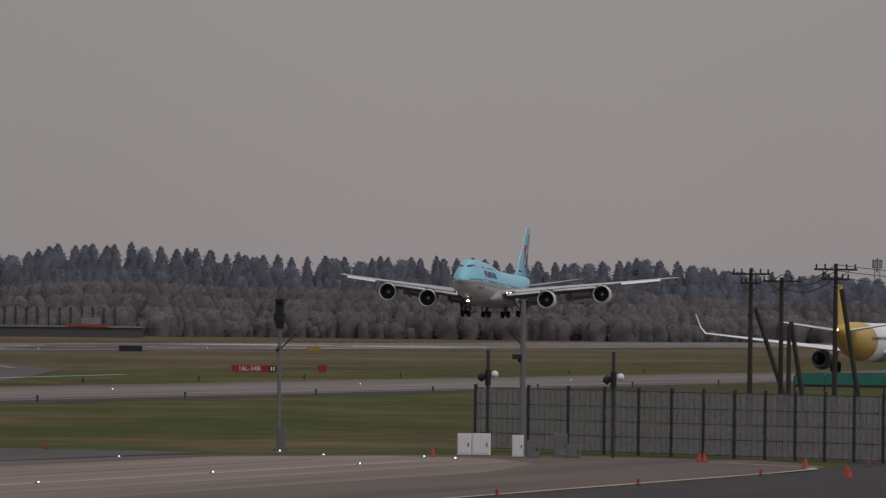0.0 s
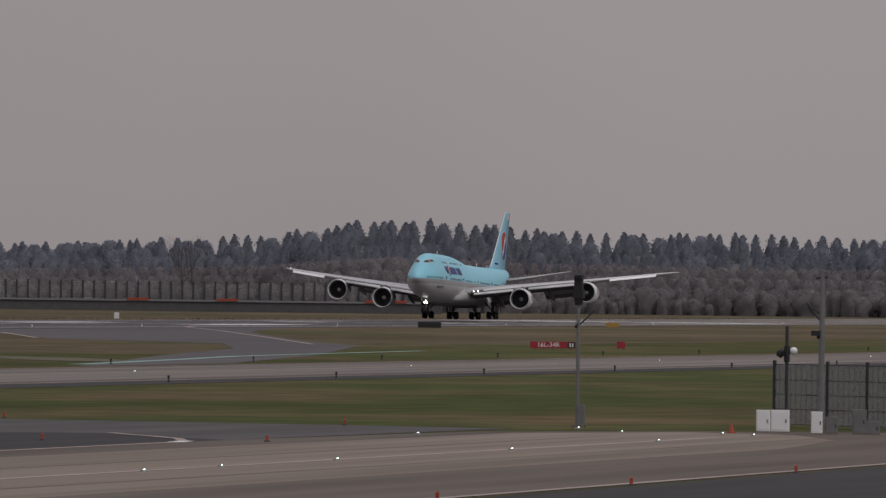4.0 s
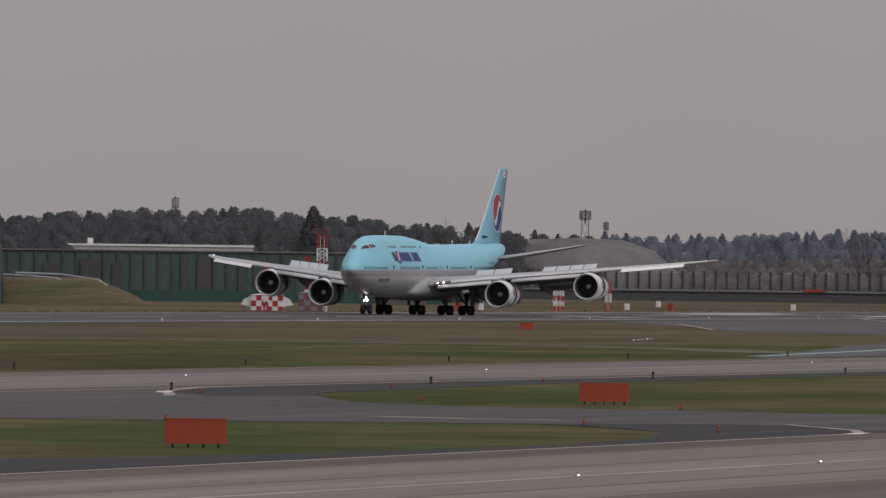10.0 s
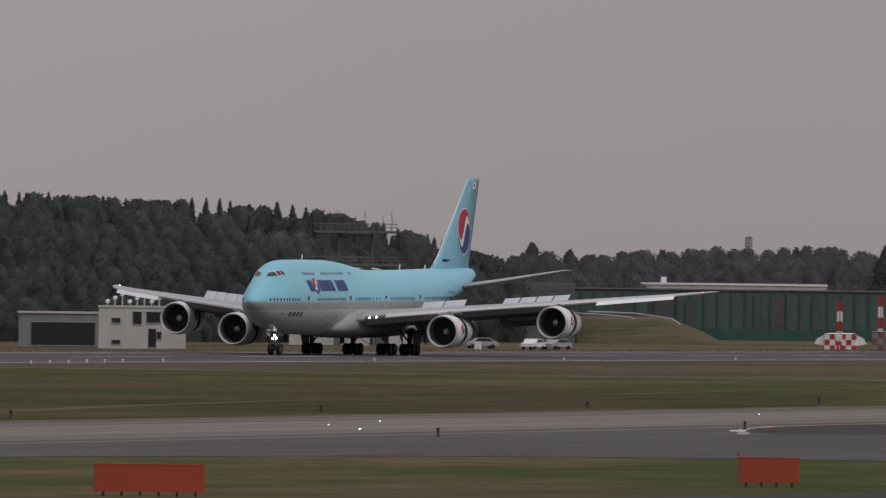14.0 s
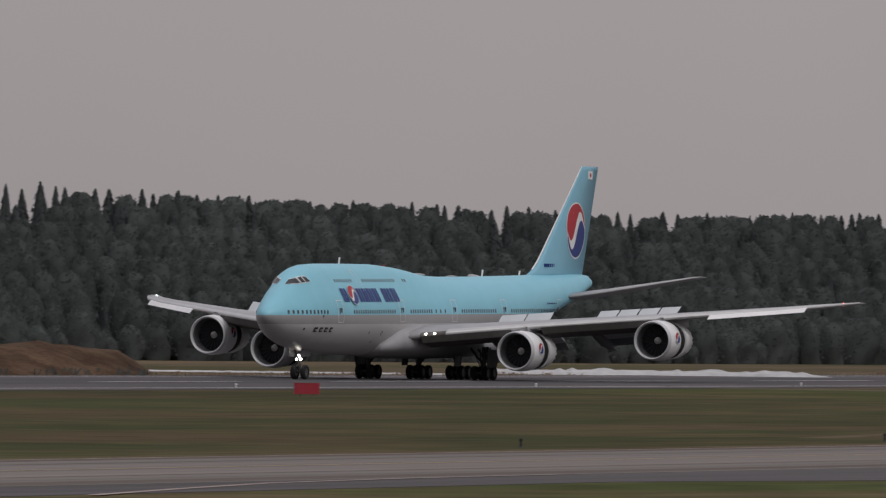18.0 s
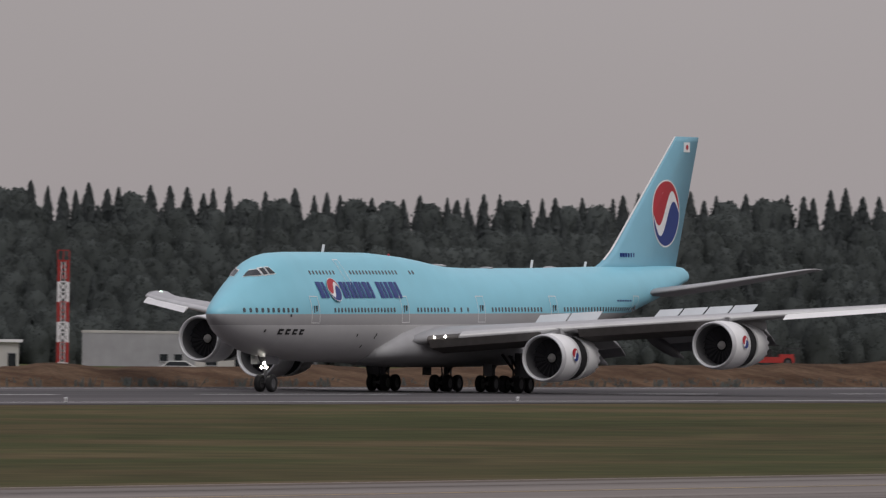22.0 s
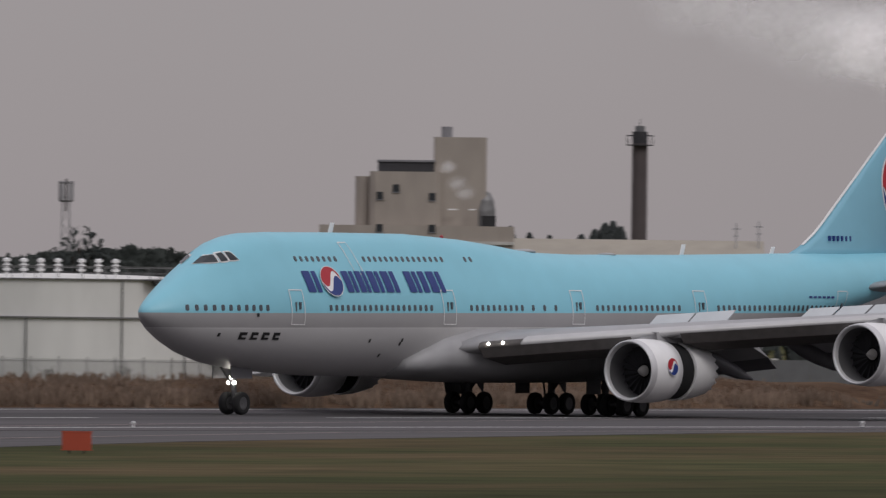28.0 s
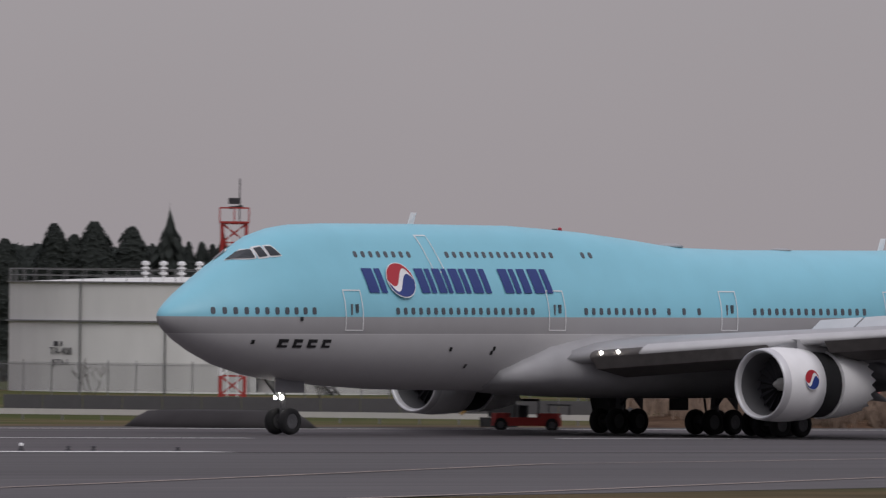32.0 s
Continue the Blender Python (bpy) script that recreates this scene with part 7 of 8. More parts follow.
for x, z in ((-4.85, 16.9), (-3.35, 17.6), (0.0, 16.85), (-4.85, 13.9), (0.0, 13.9), (-9, 10.6), (-7.2, 10.6), (-4.3, 10.6), (-2.3, 10.6), (-0.6, 10.6), (3.2, 10.6), (5.5, 10.6)):
    y = 0.47 if z > 14.5 else -1.02
    w = part("window", Geo().box((x, y, z), (0.62, 0.1, 0.7)), GLASS, silo)
    part("frame", Geo().box((x, y - 0.04, z - 0.38), (0.75, 0.1, 0.07)), WALLG, w)

office = thing("office_block", facing(34.722, 1000, -0.1), "grey flat-roofed office block with dark window bands", "office building")
part("stair_tower", Geo().box((-6.1, 5, 8.85), (7.2, 10, 17.7)), WALLG, office)
part("parapet", Geo().box((-6.1, 5, 17.75), (7.4, 10.2, 0.2)), WALLW, office)
part("main_block", Geo().box((3.1, 5.5, 7.8), (11.4, 9, 15.6)), WALLG, office)
part("roof_slab", Geo().box((3.1, 5.5, 15.7), (11.8, 9.4, 0.25)), GREYP, office)
# Narrow darker block at the right end.
part("end_stair", Geo().box((9.25, 5, 7.2), (0.9, 5, 14.4)), DARKSTEEL, office)
for x, z, w, h in ((-0.7, 13.1, 2.9, 1.3), (2.7, 13.1, 1.9, 1.3), (5.1, 13.1, 2.1, 1.3), (7.4, 13.1, 1.5, 1.3), (-7.6, 15.7, 0.36, 1.6), (-7.6, 12.9, 0.36, 1.6), (-5.6, 13.0, 0.4, 0.9), (-4.8, 13.0, 0.6, 0.9), (-0.7, 10.4, 2.9, 1.3), (2.7, 10.4, 1.9, 1.3), (5.1, 10.4, 2.1, 1.3)):
    y = -0.03 if x < -2.6 else 0.97
    win = part("window", Geo().box((x, y, z), (w, 0.12, h)), GLASS, office)
    part("mullion", Geo().box((x, y - 0.07, z), (0.08, 0.05, h)), GREYP, win)
    part("sill", Geo().box((x, y - 0.06, z - h / 2), (w + 0.2, 0.15, 0.1)), GREYP, win)
for x, s in ((-2.2, 1.0), (-2.9, 0.6), (1.5, 0.4)):
    part("roof_unit", Geo().box((x, 4, 15.8 + s / 2), (s, s, s)), STEEL, office)


def stack(az, dist, h, r, low, high, split, label, name="chimney"):
    t = thing(name, facing(az, dist, -0.1), label, "chimney", "chimneys")
    part("shaft", Geo().tube((0, 0, 0), (0, 0, h * split), r * 1.08, r, 20, caps=False), low, t)
    part("upper_shaft", Geo().tube((0, 0, h * split), (0, 0, h), r, r, 20), high, t)
    part("gallery", Geo().turn([(h - 1.6, r * 1.75), (h - 1.5, r * 1.75)], "z", (0, 0, 0), 20).turn([(h - 0.5, r * 1.75), (h - 0.42, r * 1.75)], "z", (0, 0, 0), 20), DARKSTEEL, t)
    for k in range(10):
        a = k * math.tau / 10
        part("gallery_post", Geo().tube((r * 1.72 * math.cos(a), r * 1.72 * math.sin(a), h - 1.6), (r * 1.72 * math.cos(a), r * 1.72 * math.sin(a), h - 0.4), 0.05, None, 4), DARKSTEEL, t)
    part("gallery_floor", Geo().turn([(h - 1.62, r), (h - 1.6, r * 1.75)], "z", (0, 0, 0), 20), DARKSTEEL, t)
    part("cap", Geo().tube((0, 0, h), (0, 0, h + 0.65), r * 0.66, r * 0.62, 16), DIMSTEEL, t)
    part("lightning_rod", Geo().tube((0, 0, h), (0, 0, h + 1.5), 0.04), DARKSTEEL, t)


BROWNC = mat("brown_concrete", (0.085, 0.071, 0.071), 0.85, 0, 0.1, 0.5, 0.12)
stack(36.33, 1300, 27.2, 0.88, BROWNC, DARKSTEEL, 0.95, "tall plain brown-grey chimney with a dark gallery")
stack(34.905, 1020, 20.4, 0.88, WHITE, REDW, 0.83, "white stack with a red top and a gallery")


def storage_tank(az, dist, r, h, text, stair, label):
    t = thing("storage_tank", facing(az, dist, -0.1), label, "storage tank", "fuel tanks")
    part("shell", Geo().turn([(0, r), (h, r)], "z", (0, 0, 0), 72), TANKW, t, "", True)
    part("roof", Geo().turn([(h, r), (h + 0.35, r * 0.5), (h + 0.5, 0.02)], "z", (0, 0, 0), 72), TANKW, t, "", True)
    part("wind_girder", Geo().turn([(h * 0.64, r + 0.01), (h * 0.64, r + 0.22), (h * 0.655, r + 0.22), (h * 0.655, r + 0.01)], "z", (0, 0, 0), 72), STEEL, t)
    part("top_ring", Geo().turn([(h - 0.05, r + 0.02), (h - 0.05, r + 0.2), (h + 0.05, r + 0.2), (h + 0.05, r)], "z", (0, 0, 0), 72), STEEL, t)
    rail = Geo().turn([(h + 0.95, r), (h + 1.0, r)], "z", (0, 0, 0), 72).turn([(h + 0.5, r), (h + 0.54, r)], "z", (0, 0, 0), 72)
    part("handrail", rail, STEEL, t)
    post = Geo().tube((0, 0, h), (0, 0, h + 1.0), 0.035, None, 4).mesh("rail_post", STEEL)
    for k in range(48):
        a = math.tau * k / 48
        part("rail_post", post, None, t, at=(r * math.cos(a), r * math.sin(a), 0))
    for k, x in enumerate((-0.62, -0.18, 0.35, 0.7)):
        part("pipe", Geo().tube((r * x, -math.sqrt(1 - x * x) * r - 0.12, 0), (r * x, -math.sqrt(1 - x * x) * r - 0.12, h * (0.64 if k % 2 else 1)), 0.07, None, 6), STEEL, t)
    if stair:
        a0, a1 = stair
        n, a = 26, radians(a0)
        st = part("stair", Geo().box(((r + 0.5) * math.cos(a), (r + 0.5) * math.sin(a), h - 0.02), (0.95, 1.2, 0.12), rz=a), HAZEGREY, t, "grey steel stair winding down the shell")
        for k in range(1, n):
            a, z = radians(a0 + (a1 - a0) * k / n), h * (1 - k / n)
            part("tread", Geo().box(((r + 0.5) * math.cos(a), (r + 0.5) * math.sin(a), z - 0.05), (0.75, 0.4, 0.1), rz=a), HAZEGREY, st)
        for off in (0.15, 0.88):
            pts = [((r + off) * math.cos(radians(a0 + (a1 - a0) * k / 12)), (r + off) * math.sin(radians(a0 + (a1 - a0) * k / 12)), h * (1 - k / 12)) for k in range(13)]
            for p, q in zip(pts, pts[1:]):
                part("stringer", Geo().tube(p, q, 0.1, None, 5), HAZEGREY, st)
                part("stair_rail", Geo().tube((p[0], p[1], p[2] + 0.95), (q[0], q[1], q[2] + 0.95), 0.04, None, 4), HAZEGREY, st)
                part("baluster", Geo().tube(p, (p[0], p[1], p[2] + 0.95), 0.03, None, 4), DARKSTEEL, st)
    for k in range(7):
        x = -4 + 1.3 * k + (0.5 if k > 3 else 0)
        part("roof_vent", Geo().turn([(h + 0.1, 0.1), (h + 0.6, 0.12), (h + 0.6, 0.3), (h + 0.75, 0.3), (h + 0.8, 0.14), (h + 0.95, 0.14), (h + 0.95, 0.3), (h + 1.1, 0.3), (h + 1.15, 0.14), (h + 1.3, 0.14), (h + 1.3, 0.3), (h + 1.5, 0.28), (h + 1.6, 0.02)], "z", (x, -r * 0.8, 0), 10), WHITE, t, "white stacked roof vent")
    if text:
        for s, z, size in ((text, h * 0.37, 0.75), ("JETA-1", h * 0.27, 0.6)):
            lettering(s, size, DARKSTEEL, t, Matrix.Translation((text_x(text) * r, -r * math.sqrt(1 - text_x(text) ** 2) - 0.06, z)) @ Matrix.Rotation(math.asin(text_x(text)), 4, "Z") @ Matrix.Rotation(math.pi / 2, 4, "X"))
        for k in (-0.35, 0.15):
            part("name_bar", Geo().box((text_x(text) * r + k, -r * math.sqrt(1 - text_x(text) ** 2) - 0.1, h * 0.44), (0.36, 0.04, 0.36)), DARKSTEEL, t)


def text_x(s):
    return -0.55 if s == "TA-402" else -0.72


storage_tank(39.25, 878, 13.8, 8.3, "", (-60, -20), "white cylindrical fuel tank with a railed roof")
storage_tank(41.595, 878, 13.8, 8.2, "TA-402", (-62, -28), "white cylindrical fuel tank with a railed roof and dark lettering")
storage_tank(43.85, 878, 13.3, 8.2, "", (-8, -49), "white cylindrical fuel tank with a winding stair")
storage_tank(46.31, 832, 14.0, 8.0, "TA-408", (-81, -47), "white cylindrical fuel tank with dark lettering and a winding stair")

rt = banded_mast(46.145, 656, 11.0, 1.4, 5, "red and white lattice tower with a railed head")
part("aerial", Geo().tube((0.3, 0, 11.0), (0.3, 0, 13.6), 0.04, None, 5).tube((-0.3, 0, 11.9), (0.5, 0, 12.0), 0.08, None, 5).box((0, 0, 12.3), (0.7, 0.4, 0.35)), DARKSTEEL, rt)


store = thing("low_store", facing(18.48, 1500, -0.1), "low white building with a taller end block below the wooded hill", "building")
part("wall", Geo().box((-2.3, 2.5, 1.6), (11.6, 5, 3.2)), WALLW, store)
part("roof", Geo().box((-2.3, 2.4, 3.3), (11.8, 5.4, 0.2)), WALLW, store)
part("end_block", Geo().box((6.3, 1.6, 1.75), (3.7, 5, 3.5)), WALLW, store, "taller white end block")
part("end_roof", Geo().box((6.3, 1.6, 3.55), (3.9, 5.2, 0.15)), WALLW, store)
part("recess", Geo().box((4.0, 1.6, 1.6), (1.2, 3, 3.2)), WALLG, store)
part("penthouse", Geo().box((2.8, 2.2, 3.9), (1.7, 2, 1.1)), WALLW, store)
part("penthouse_window", Geo().box((2.8, 1.17, 3.9), (0.6, 0.08, 0.5)), GLASS, store)
part("door", Geo().box((3.0, -0.02, 1.1), (0.9, 0.1, 2.2)), DARKSTEEL, store, "dark steel door")
part("door", Geo().box((-1.6, -0.02, 0.8), (0.8, 0.1, 1.5)), MIDGREY, store)
for x in (-1.6, -6.2):
    part("vent_hood", Geo().box((x, -0.15, 2.2), (0.6, 0.3, 0.5), bev=0.05), GREYP, store)
part("roof_unit", Geo().box((-0.4, 1.5, 3.75), (2.4, 1.4, 0.7), bev=0.1), GREYP, store)


house("low_office", 32.14, 900, 10.2, 7, 4.6, DIMSTEEL, ROOFG, [(-3.6, 3.4, 0.7, 0.6), (-1.6, 3.4, 0.7, 0.6), (3.6, 3.2, 0.6, 1.0)], "low grey-brown building with a dark flat roof", 0.35)
house("low_office", 31.95, 893, 3.8, 5, 4.3, WALLG, ROOFG, [], "pale blank annex of the low building", 0.2)
ds = thing("dark_screen_wall", (0, 0, 0), "tall dark grey screen wall behind the low building", "wall")
for k in range(9):
    part("screen_panel", Geo().box((-1.24, 0, 3.7), (2.46, 0.1, 7.4)), HAZEGREY, ds, at=facing(31.55 + 0.15 * k, 935, -0.1))
    part("post", Geo().tube((0, -0.12, 0), (0, -0.12, 7.6), 0.09), STEEL, ds, at=facing(31.55 + 0.15 * k, 935, -0.1))


# ---------------------------------------------------------------- earth, reeds, vehicles
def earth_bank():
    g, rings = Geo(), []
    for az in np.arange(23.9, 44.2, 0.08):
        crest = lerp([(23.9, 0.1), (23.98, 1.2), (24.05, 2.2), (24.4, 2.7), (25.0, 2.3), (25.8, 1.75), (27.0, 1.6), (28.0, 1.4), (33, 1.5), (37, 1.6), (43.6, 1.2), (44.2, 0.1)], az)
        crest *= 1 + 0.25 * noise.noise(Vector((az * 3.0, 0, 0))) + 0.12 * noise.noise(Vector((az * 14.0, 5, 0)))
        j = lambda k: 1.2 * noise.noise(Vector((az * 9, k * 3.3, 1)))
        at = lambda y, z: (y / math.tan(radians(az)), y, z)
        rings.append([at(412 + j(0), -0.2), at(416 + j(1), crest * (0.45 + 0.15 * noise.noise(Vector((az * 11, 2, 2))))), at(420 + j(2), crest * 0.9), at(424, crest), at(431, crest * 0.96), at(446, crest * 0.5), at(462, -0.2)])
    g.loft(rings, closed=False, cap=False)
    single("earth_bank", g, DIRT, "long bank of bare brown earth beyond the runway", "earth bank", kind="structure")


earth_bank()


def tufts(name, spots, h, material, label, blades=9):
    V, F = [], []
    for x, y, z in spots:
        for _ in range(blades):
            a, l, b = RNG.random() * math.tau, h * RNG.uniform(0.5, 1.15), RNG.uniform(0.05, 0.12)
            cx, cy = x + RNG.normal() * 0.35, y + RNG.normal() * 0.35
            lean = RNG.normal(size=2) * 0.22 * l
            o = len(V)
            V += [(cx - b * math.cos(a), cy - b * math.sin(a), z), (cx + b * math.cos(a), cy + b * math.sin(a), z), (cx + lean[0] + b * math.cos(a), cy + lean[1] + b * math.sin(a), z + l * 0.8), (cx + lean[0] * 1.2, cy + lean[1] * 1.2, z + l)]
            F.append((o, o + 1, o + 2, o + 3))
    g = Geo().add(V, F)
    single(name, g, material, label, "dry grass", kind="stuff")


spots = []
for _ in range(2600):
    az = RNG.uniform(35.7, 44.1)
    x = 421 / math.tan(radians(az))
    y = RNG.uniform(413, 424)
    spots.append((x + RNG.normal(), y, -0.1 + 1.1 * (y - 413) / 11))
tufts("reed_bed", spots, 1.0, REEDS, "dry tan reeds along the bank beyond the runway")
spots = [(421 / math.tan(radians(a)) + RNG.normal(), RNG.uniform(412, 422), 0.0) for a in RNG.uniform(24.3, 35.7, 900)]
tufts("bank_scrub", spots, 0.7, LEAF, "sparse dark scrub on the earth bank", 5)
spots = [(RNG.uniform(880, 2300), RNG.uniform(412, 422), -0.1) for _ in range(900)]
tufts("verge_grass", spots, 0.35, REEDS, "dry tufts along the runway margin", 6)


def twiggy(az, dist, h, z=0.0):
    """A bare shrub: forked stems."""
    g = Geo()

    def grow(p, d, l, r, n):
        q = p + d * l
        g.tube(p, q, r, r * 0.6, 4, caps=False)
        if n:
            for _ in range(3):
                e = (d + Vector(RNG.normal(size=3)) * (0.42 if h < 6 else 0.27) + Vector((0, 0, 0.1 if h < 6 else 0.22))).normalized()
                grow(q, e, l * RNG.uniform(0.55, 0.8), r * 0.6, n - 1)

    for _ in range(3 if h < 6 else 2):
        grow(Vector((RNG.normal() * 0.1, RNG.normal() * 0.1, 0)), Vector((RNG.normal() * 0.3 * min(1, 3 / h), RNG.normal() * 0.3 * min(1, 3 / h), 1)).normalized(), h * 0.36, 0.05 if h < 6 else 0.11, 3 if h < 6 else 4)
    t = thing("bare_shrub", facing(az, dist, z - 0.1), "bare leafless shrub with forked twigs", "shrub", "bare shrubs")
    part("stem", g, BARK, t)


for az, d, h in ((44.85, 770, 2.6), (44.35, 770, 2.3), (46.85, 770, 2.8), (39.3, 770, 2.2), (38.9, 770, 2.4), (40.2, 770, 2.0), (44.05, 772, 2.0), (36.3, 880, 3.2), (45.7, 770, 2.2)):
    twiggy(az, d, h)

yard = thing("yard_fence", (0, 0, 0), "grey wire yard fence on thin posts before the tanks", "fence")
yp = Geo().tube((0, 0, 0), (0, 0, 2.6), 0.04, 0.04, 5).mesh("fence_post", STEEL)
for k in range(72):
    az = 37.4 + 0.142 * k
    part("fence_post", yp, None, yard, at=facing(az, 760, -0.1))
    if k % 6 == 0:
        part("wire_panel", Geo().box((-5.65, 0, 1.5), (11.3, 0.01, 1.9)), mat("yard_mesh", (0.2, 0.2, 0.2), 0.7, 0.3, 0.1, 2, 0.1, alpha=0.2) if k == 0 else bpy.data.materials["yard_mesh"], yard, at=facing(az, 760, -0.1))
    part("rail", Geo().box((-0.95, 0, 2.3), (1.9, 0.04, 0.04)), STEEL, yard, at=facing(az, 760, -0.1))

grail = thing("guard_rail", (0, 0, 0), "pale steel guard rail on short posts", "guard rail")
for k in range(16):
    az = 44.2 + 0.2 * k
    part("rail", Geo().box((-1.05, 0, 0.5), (2.1, 0.08, 0.3)), WALLW, grail, at=facing(az, 600, -0.1))
    part("post", Geo().box((0, 0.05, 0.3), (0.1, 0.1, 0.6)), STEEL, grail, at=facing(az, 600, -0.1))
dk = thing("dark_bund", (0, 0, 0), "low dark bund wall behind the guard rail", "wall")
for k in range(16):
    part("wall_panel", Geo().box((-1.1, 0, 0.55), (2.2, 0.3, 1.1)), HAZEGREY, dk, at=facing(44.1 + 0.2 * k, 640, -0.1))
g = Geo()
g.loft([[polar(46.2 + a * 0.5 * r, 566 + b * 4 * r, z * 0.95 - 0.1) for a, b in [(math.cos(q), math.sin(q)) for q in [math.tau * k / 24 for k in range(24)]]] for r, z in ((1.0, 0), (0.86, 0.6), (0.74, 0.95), (0.4, 1.02), (0.02, 1.03))])
single("dark_mound", g, DARKASPH, "low heap of dark asphalt spoil beside the runway", "heap", smooth=True)


def edge_light(x, y, h, head):
    t = thing("edge_light", (x, y, 0.0), "small squat runway edge light on a short stem", "light", "runway edge lights")
    part("base", Geo().tube((0, 0, 0), (0, 0, h * 0.35), 0.13, 0.1, 10), DARKSTEEL, t)
    part("stem", Geo().tube((0, 0, h * 0.3), (0, 0, h * 0.65), 0.05, None, 8), DARKSTEEL, t)
    part("head", Geo().turn([(0, 0.02), (0.02, 0.1), (h * 0.3, 0.09), (h * 0.4, 0.02)], "z", (0, 0, h * 0.6), 12), head, t)


for x, h, head in ((310.9, 0.34, WHITE), (313.5, 0.22, DARKSTEEL), (314.9, 0.22, DARKSTEEL), (319.6, 0.18, DARKSTEEL)):
    edge_light(x, 335.8, h, head)


def street_lamp(az, dist, h):
    t = thing("lamp_post", facing(az, dist, -0.1), "thin grey lamp post in the tank yard", "lamp post", "lamp posts")
    part("pole", Geo().tube((0, 0, 0), (0, 0, h), 0.09, 0.06, 6), STEEL, t)
    part("head", Geo().box((-0.1, 0, h), (0.8, 0.3, 0.14), bev=0.05), STEEL, t)


street_lamp(43.43, 800, 7.1)
street_lamp(42.91, 800, 5.6)
street_lamp(44.4, 790, 5.3)


def excavator(m, body, label, reach, arm=None):
    t = thing("excavator", m, label, "excavator", "excavators")
    for y in (-0.9, 0.9):
        part("crawler", Geo().box((0, y, 0.4), (2.9, 0.5, 0.8), bev=0.2), DARK, t)
    part("house", Geo().box((0.4, 0, 1.35), (2.4, 2.0, 1.0), bev=0.2), body, t)
    c = part("cab", Geo().box((-0.35, -0.5, 2.0), (1.1, 0.9, 1.5), bev=0.12), DARK, t)
    part("cab_roof", Geo().box((-0.35, -0.5, 2.8), (1.2, 1.0, 0.1)), body, c)
    (x1, z1), (x2, z2), (x3, z3) = reach
    part("boom", Geo().tube((-0.8, 0.2, 1.6), (x1, 0.2, z1), 0.22, 0.18, 4), arm or body, t)
    part("stick", Geo().tube((x1, 0.2, z1), (x2, 0.2, z2), 0.17, 0.14, 4), arm or body, t)
    part("ram", Geo().tube((-0.7, 0.2, 2.2), (x1 * 0.7, 0.2, z1 * 0.9 + 0.2), 0.07, None, 5), STEEL, t)
    part("bucket", Geo().turn([(-0.45, 0.45), (0.45, 0.45)], "y", (x3, 0.2, z3), 10, a0=0, a1=4.0), DARK, t)


excavator(facing(24.86, 1016, 2.05) @ Matrix.Scale(0.78, 4), RUSTY, "yellow excavator on top of the earth bank", ((-2.3, 3.6), (-3.2, 1.0), (-3.0, 0.6)))
excavator(facing(44.80, 590, -0.1) @ Matrix.Scale(0.68, 4), DARK, "dark excavator with a yellow lowered boom beside the runway", ((-1.6, 2.3), (-2.9, 1.0), (-2.9, 0.5)), YELLOWP)


def flatbed(m, label):
    t = thing("works_vehicle", m, label, "works vehicle", "works vehicles")
    part("chassis", Geo().box((0, 0, 0.6), (4.1, 1.7, 0.5), bev=0.25), REDW, t)
    part("hood", Geo().box((-1.5, 0, 0.92), (1.1, 1.5, 0.35), bev=0.3), REDW, t)
    part("engine_cover", Geo().box((1.3, 0, 0.95), (1.4, 1.5, 0.3), bev=0.2), REDW, t)
    part("seat", Geo().box((-0.2, 0, 1.15), (0.6, 1.2, 0.8), bev=0.1), DARK, t)
    part("roll_bar", Geo().tube((-0.7, -0.7, 0.8), (-0.7, -0.7, 1.85), 0.05).tube((0.7, -0.7, 0.8), (0.7, -0.7, 1.85), 0.05).tube((-0.7, -0.7, 1.85), (0.7, -0.7, 1.85), 0.05).tube((-0.7, 0.7, 1.85), (0.7, 0.7, 1.85), 0.05), DARK, t)
    part("canopy", Geo().box((0, 0, 1.9), (1.6, 1.5, 0.08)), DARK, t)
    part("rack", Geo().box((1.9, 0, 1.6), (1.4, 1.3, 0.07)).tube((1.3, -0.6, 1), (1.3, -0.6, 1.6), 0.04).tube((2.5, -0.6, 1), (2.5, -0.6, 1.6), 0.04), DARKSTEEL, t)
    for x in (-1.5, 1.5):
        for y in (-0.75, 0.75):
            w = part("wheel", Geo().turn([(-0.12, 0.2), (-0.14, 0.4), (0.14, 0.4), (0.12, 0.2)], "y", (x, y, 0.42), 16), TYRE, t)
            part("hub", Geo().tube((x, y - 0.13, 0.42), (x, y + 0.13, 0.42), 0.2, None, 12), HUB, w)


flatbed(facing(44.66, 572, -0.1) @ Matrix.Scale(0.86, 4), "low orange-red works vehicle with a roll bar beside the runway")
flatbed(facing(25.88, 985, 1.5), "low red works vehicle on the earth bank")


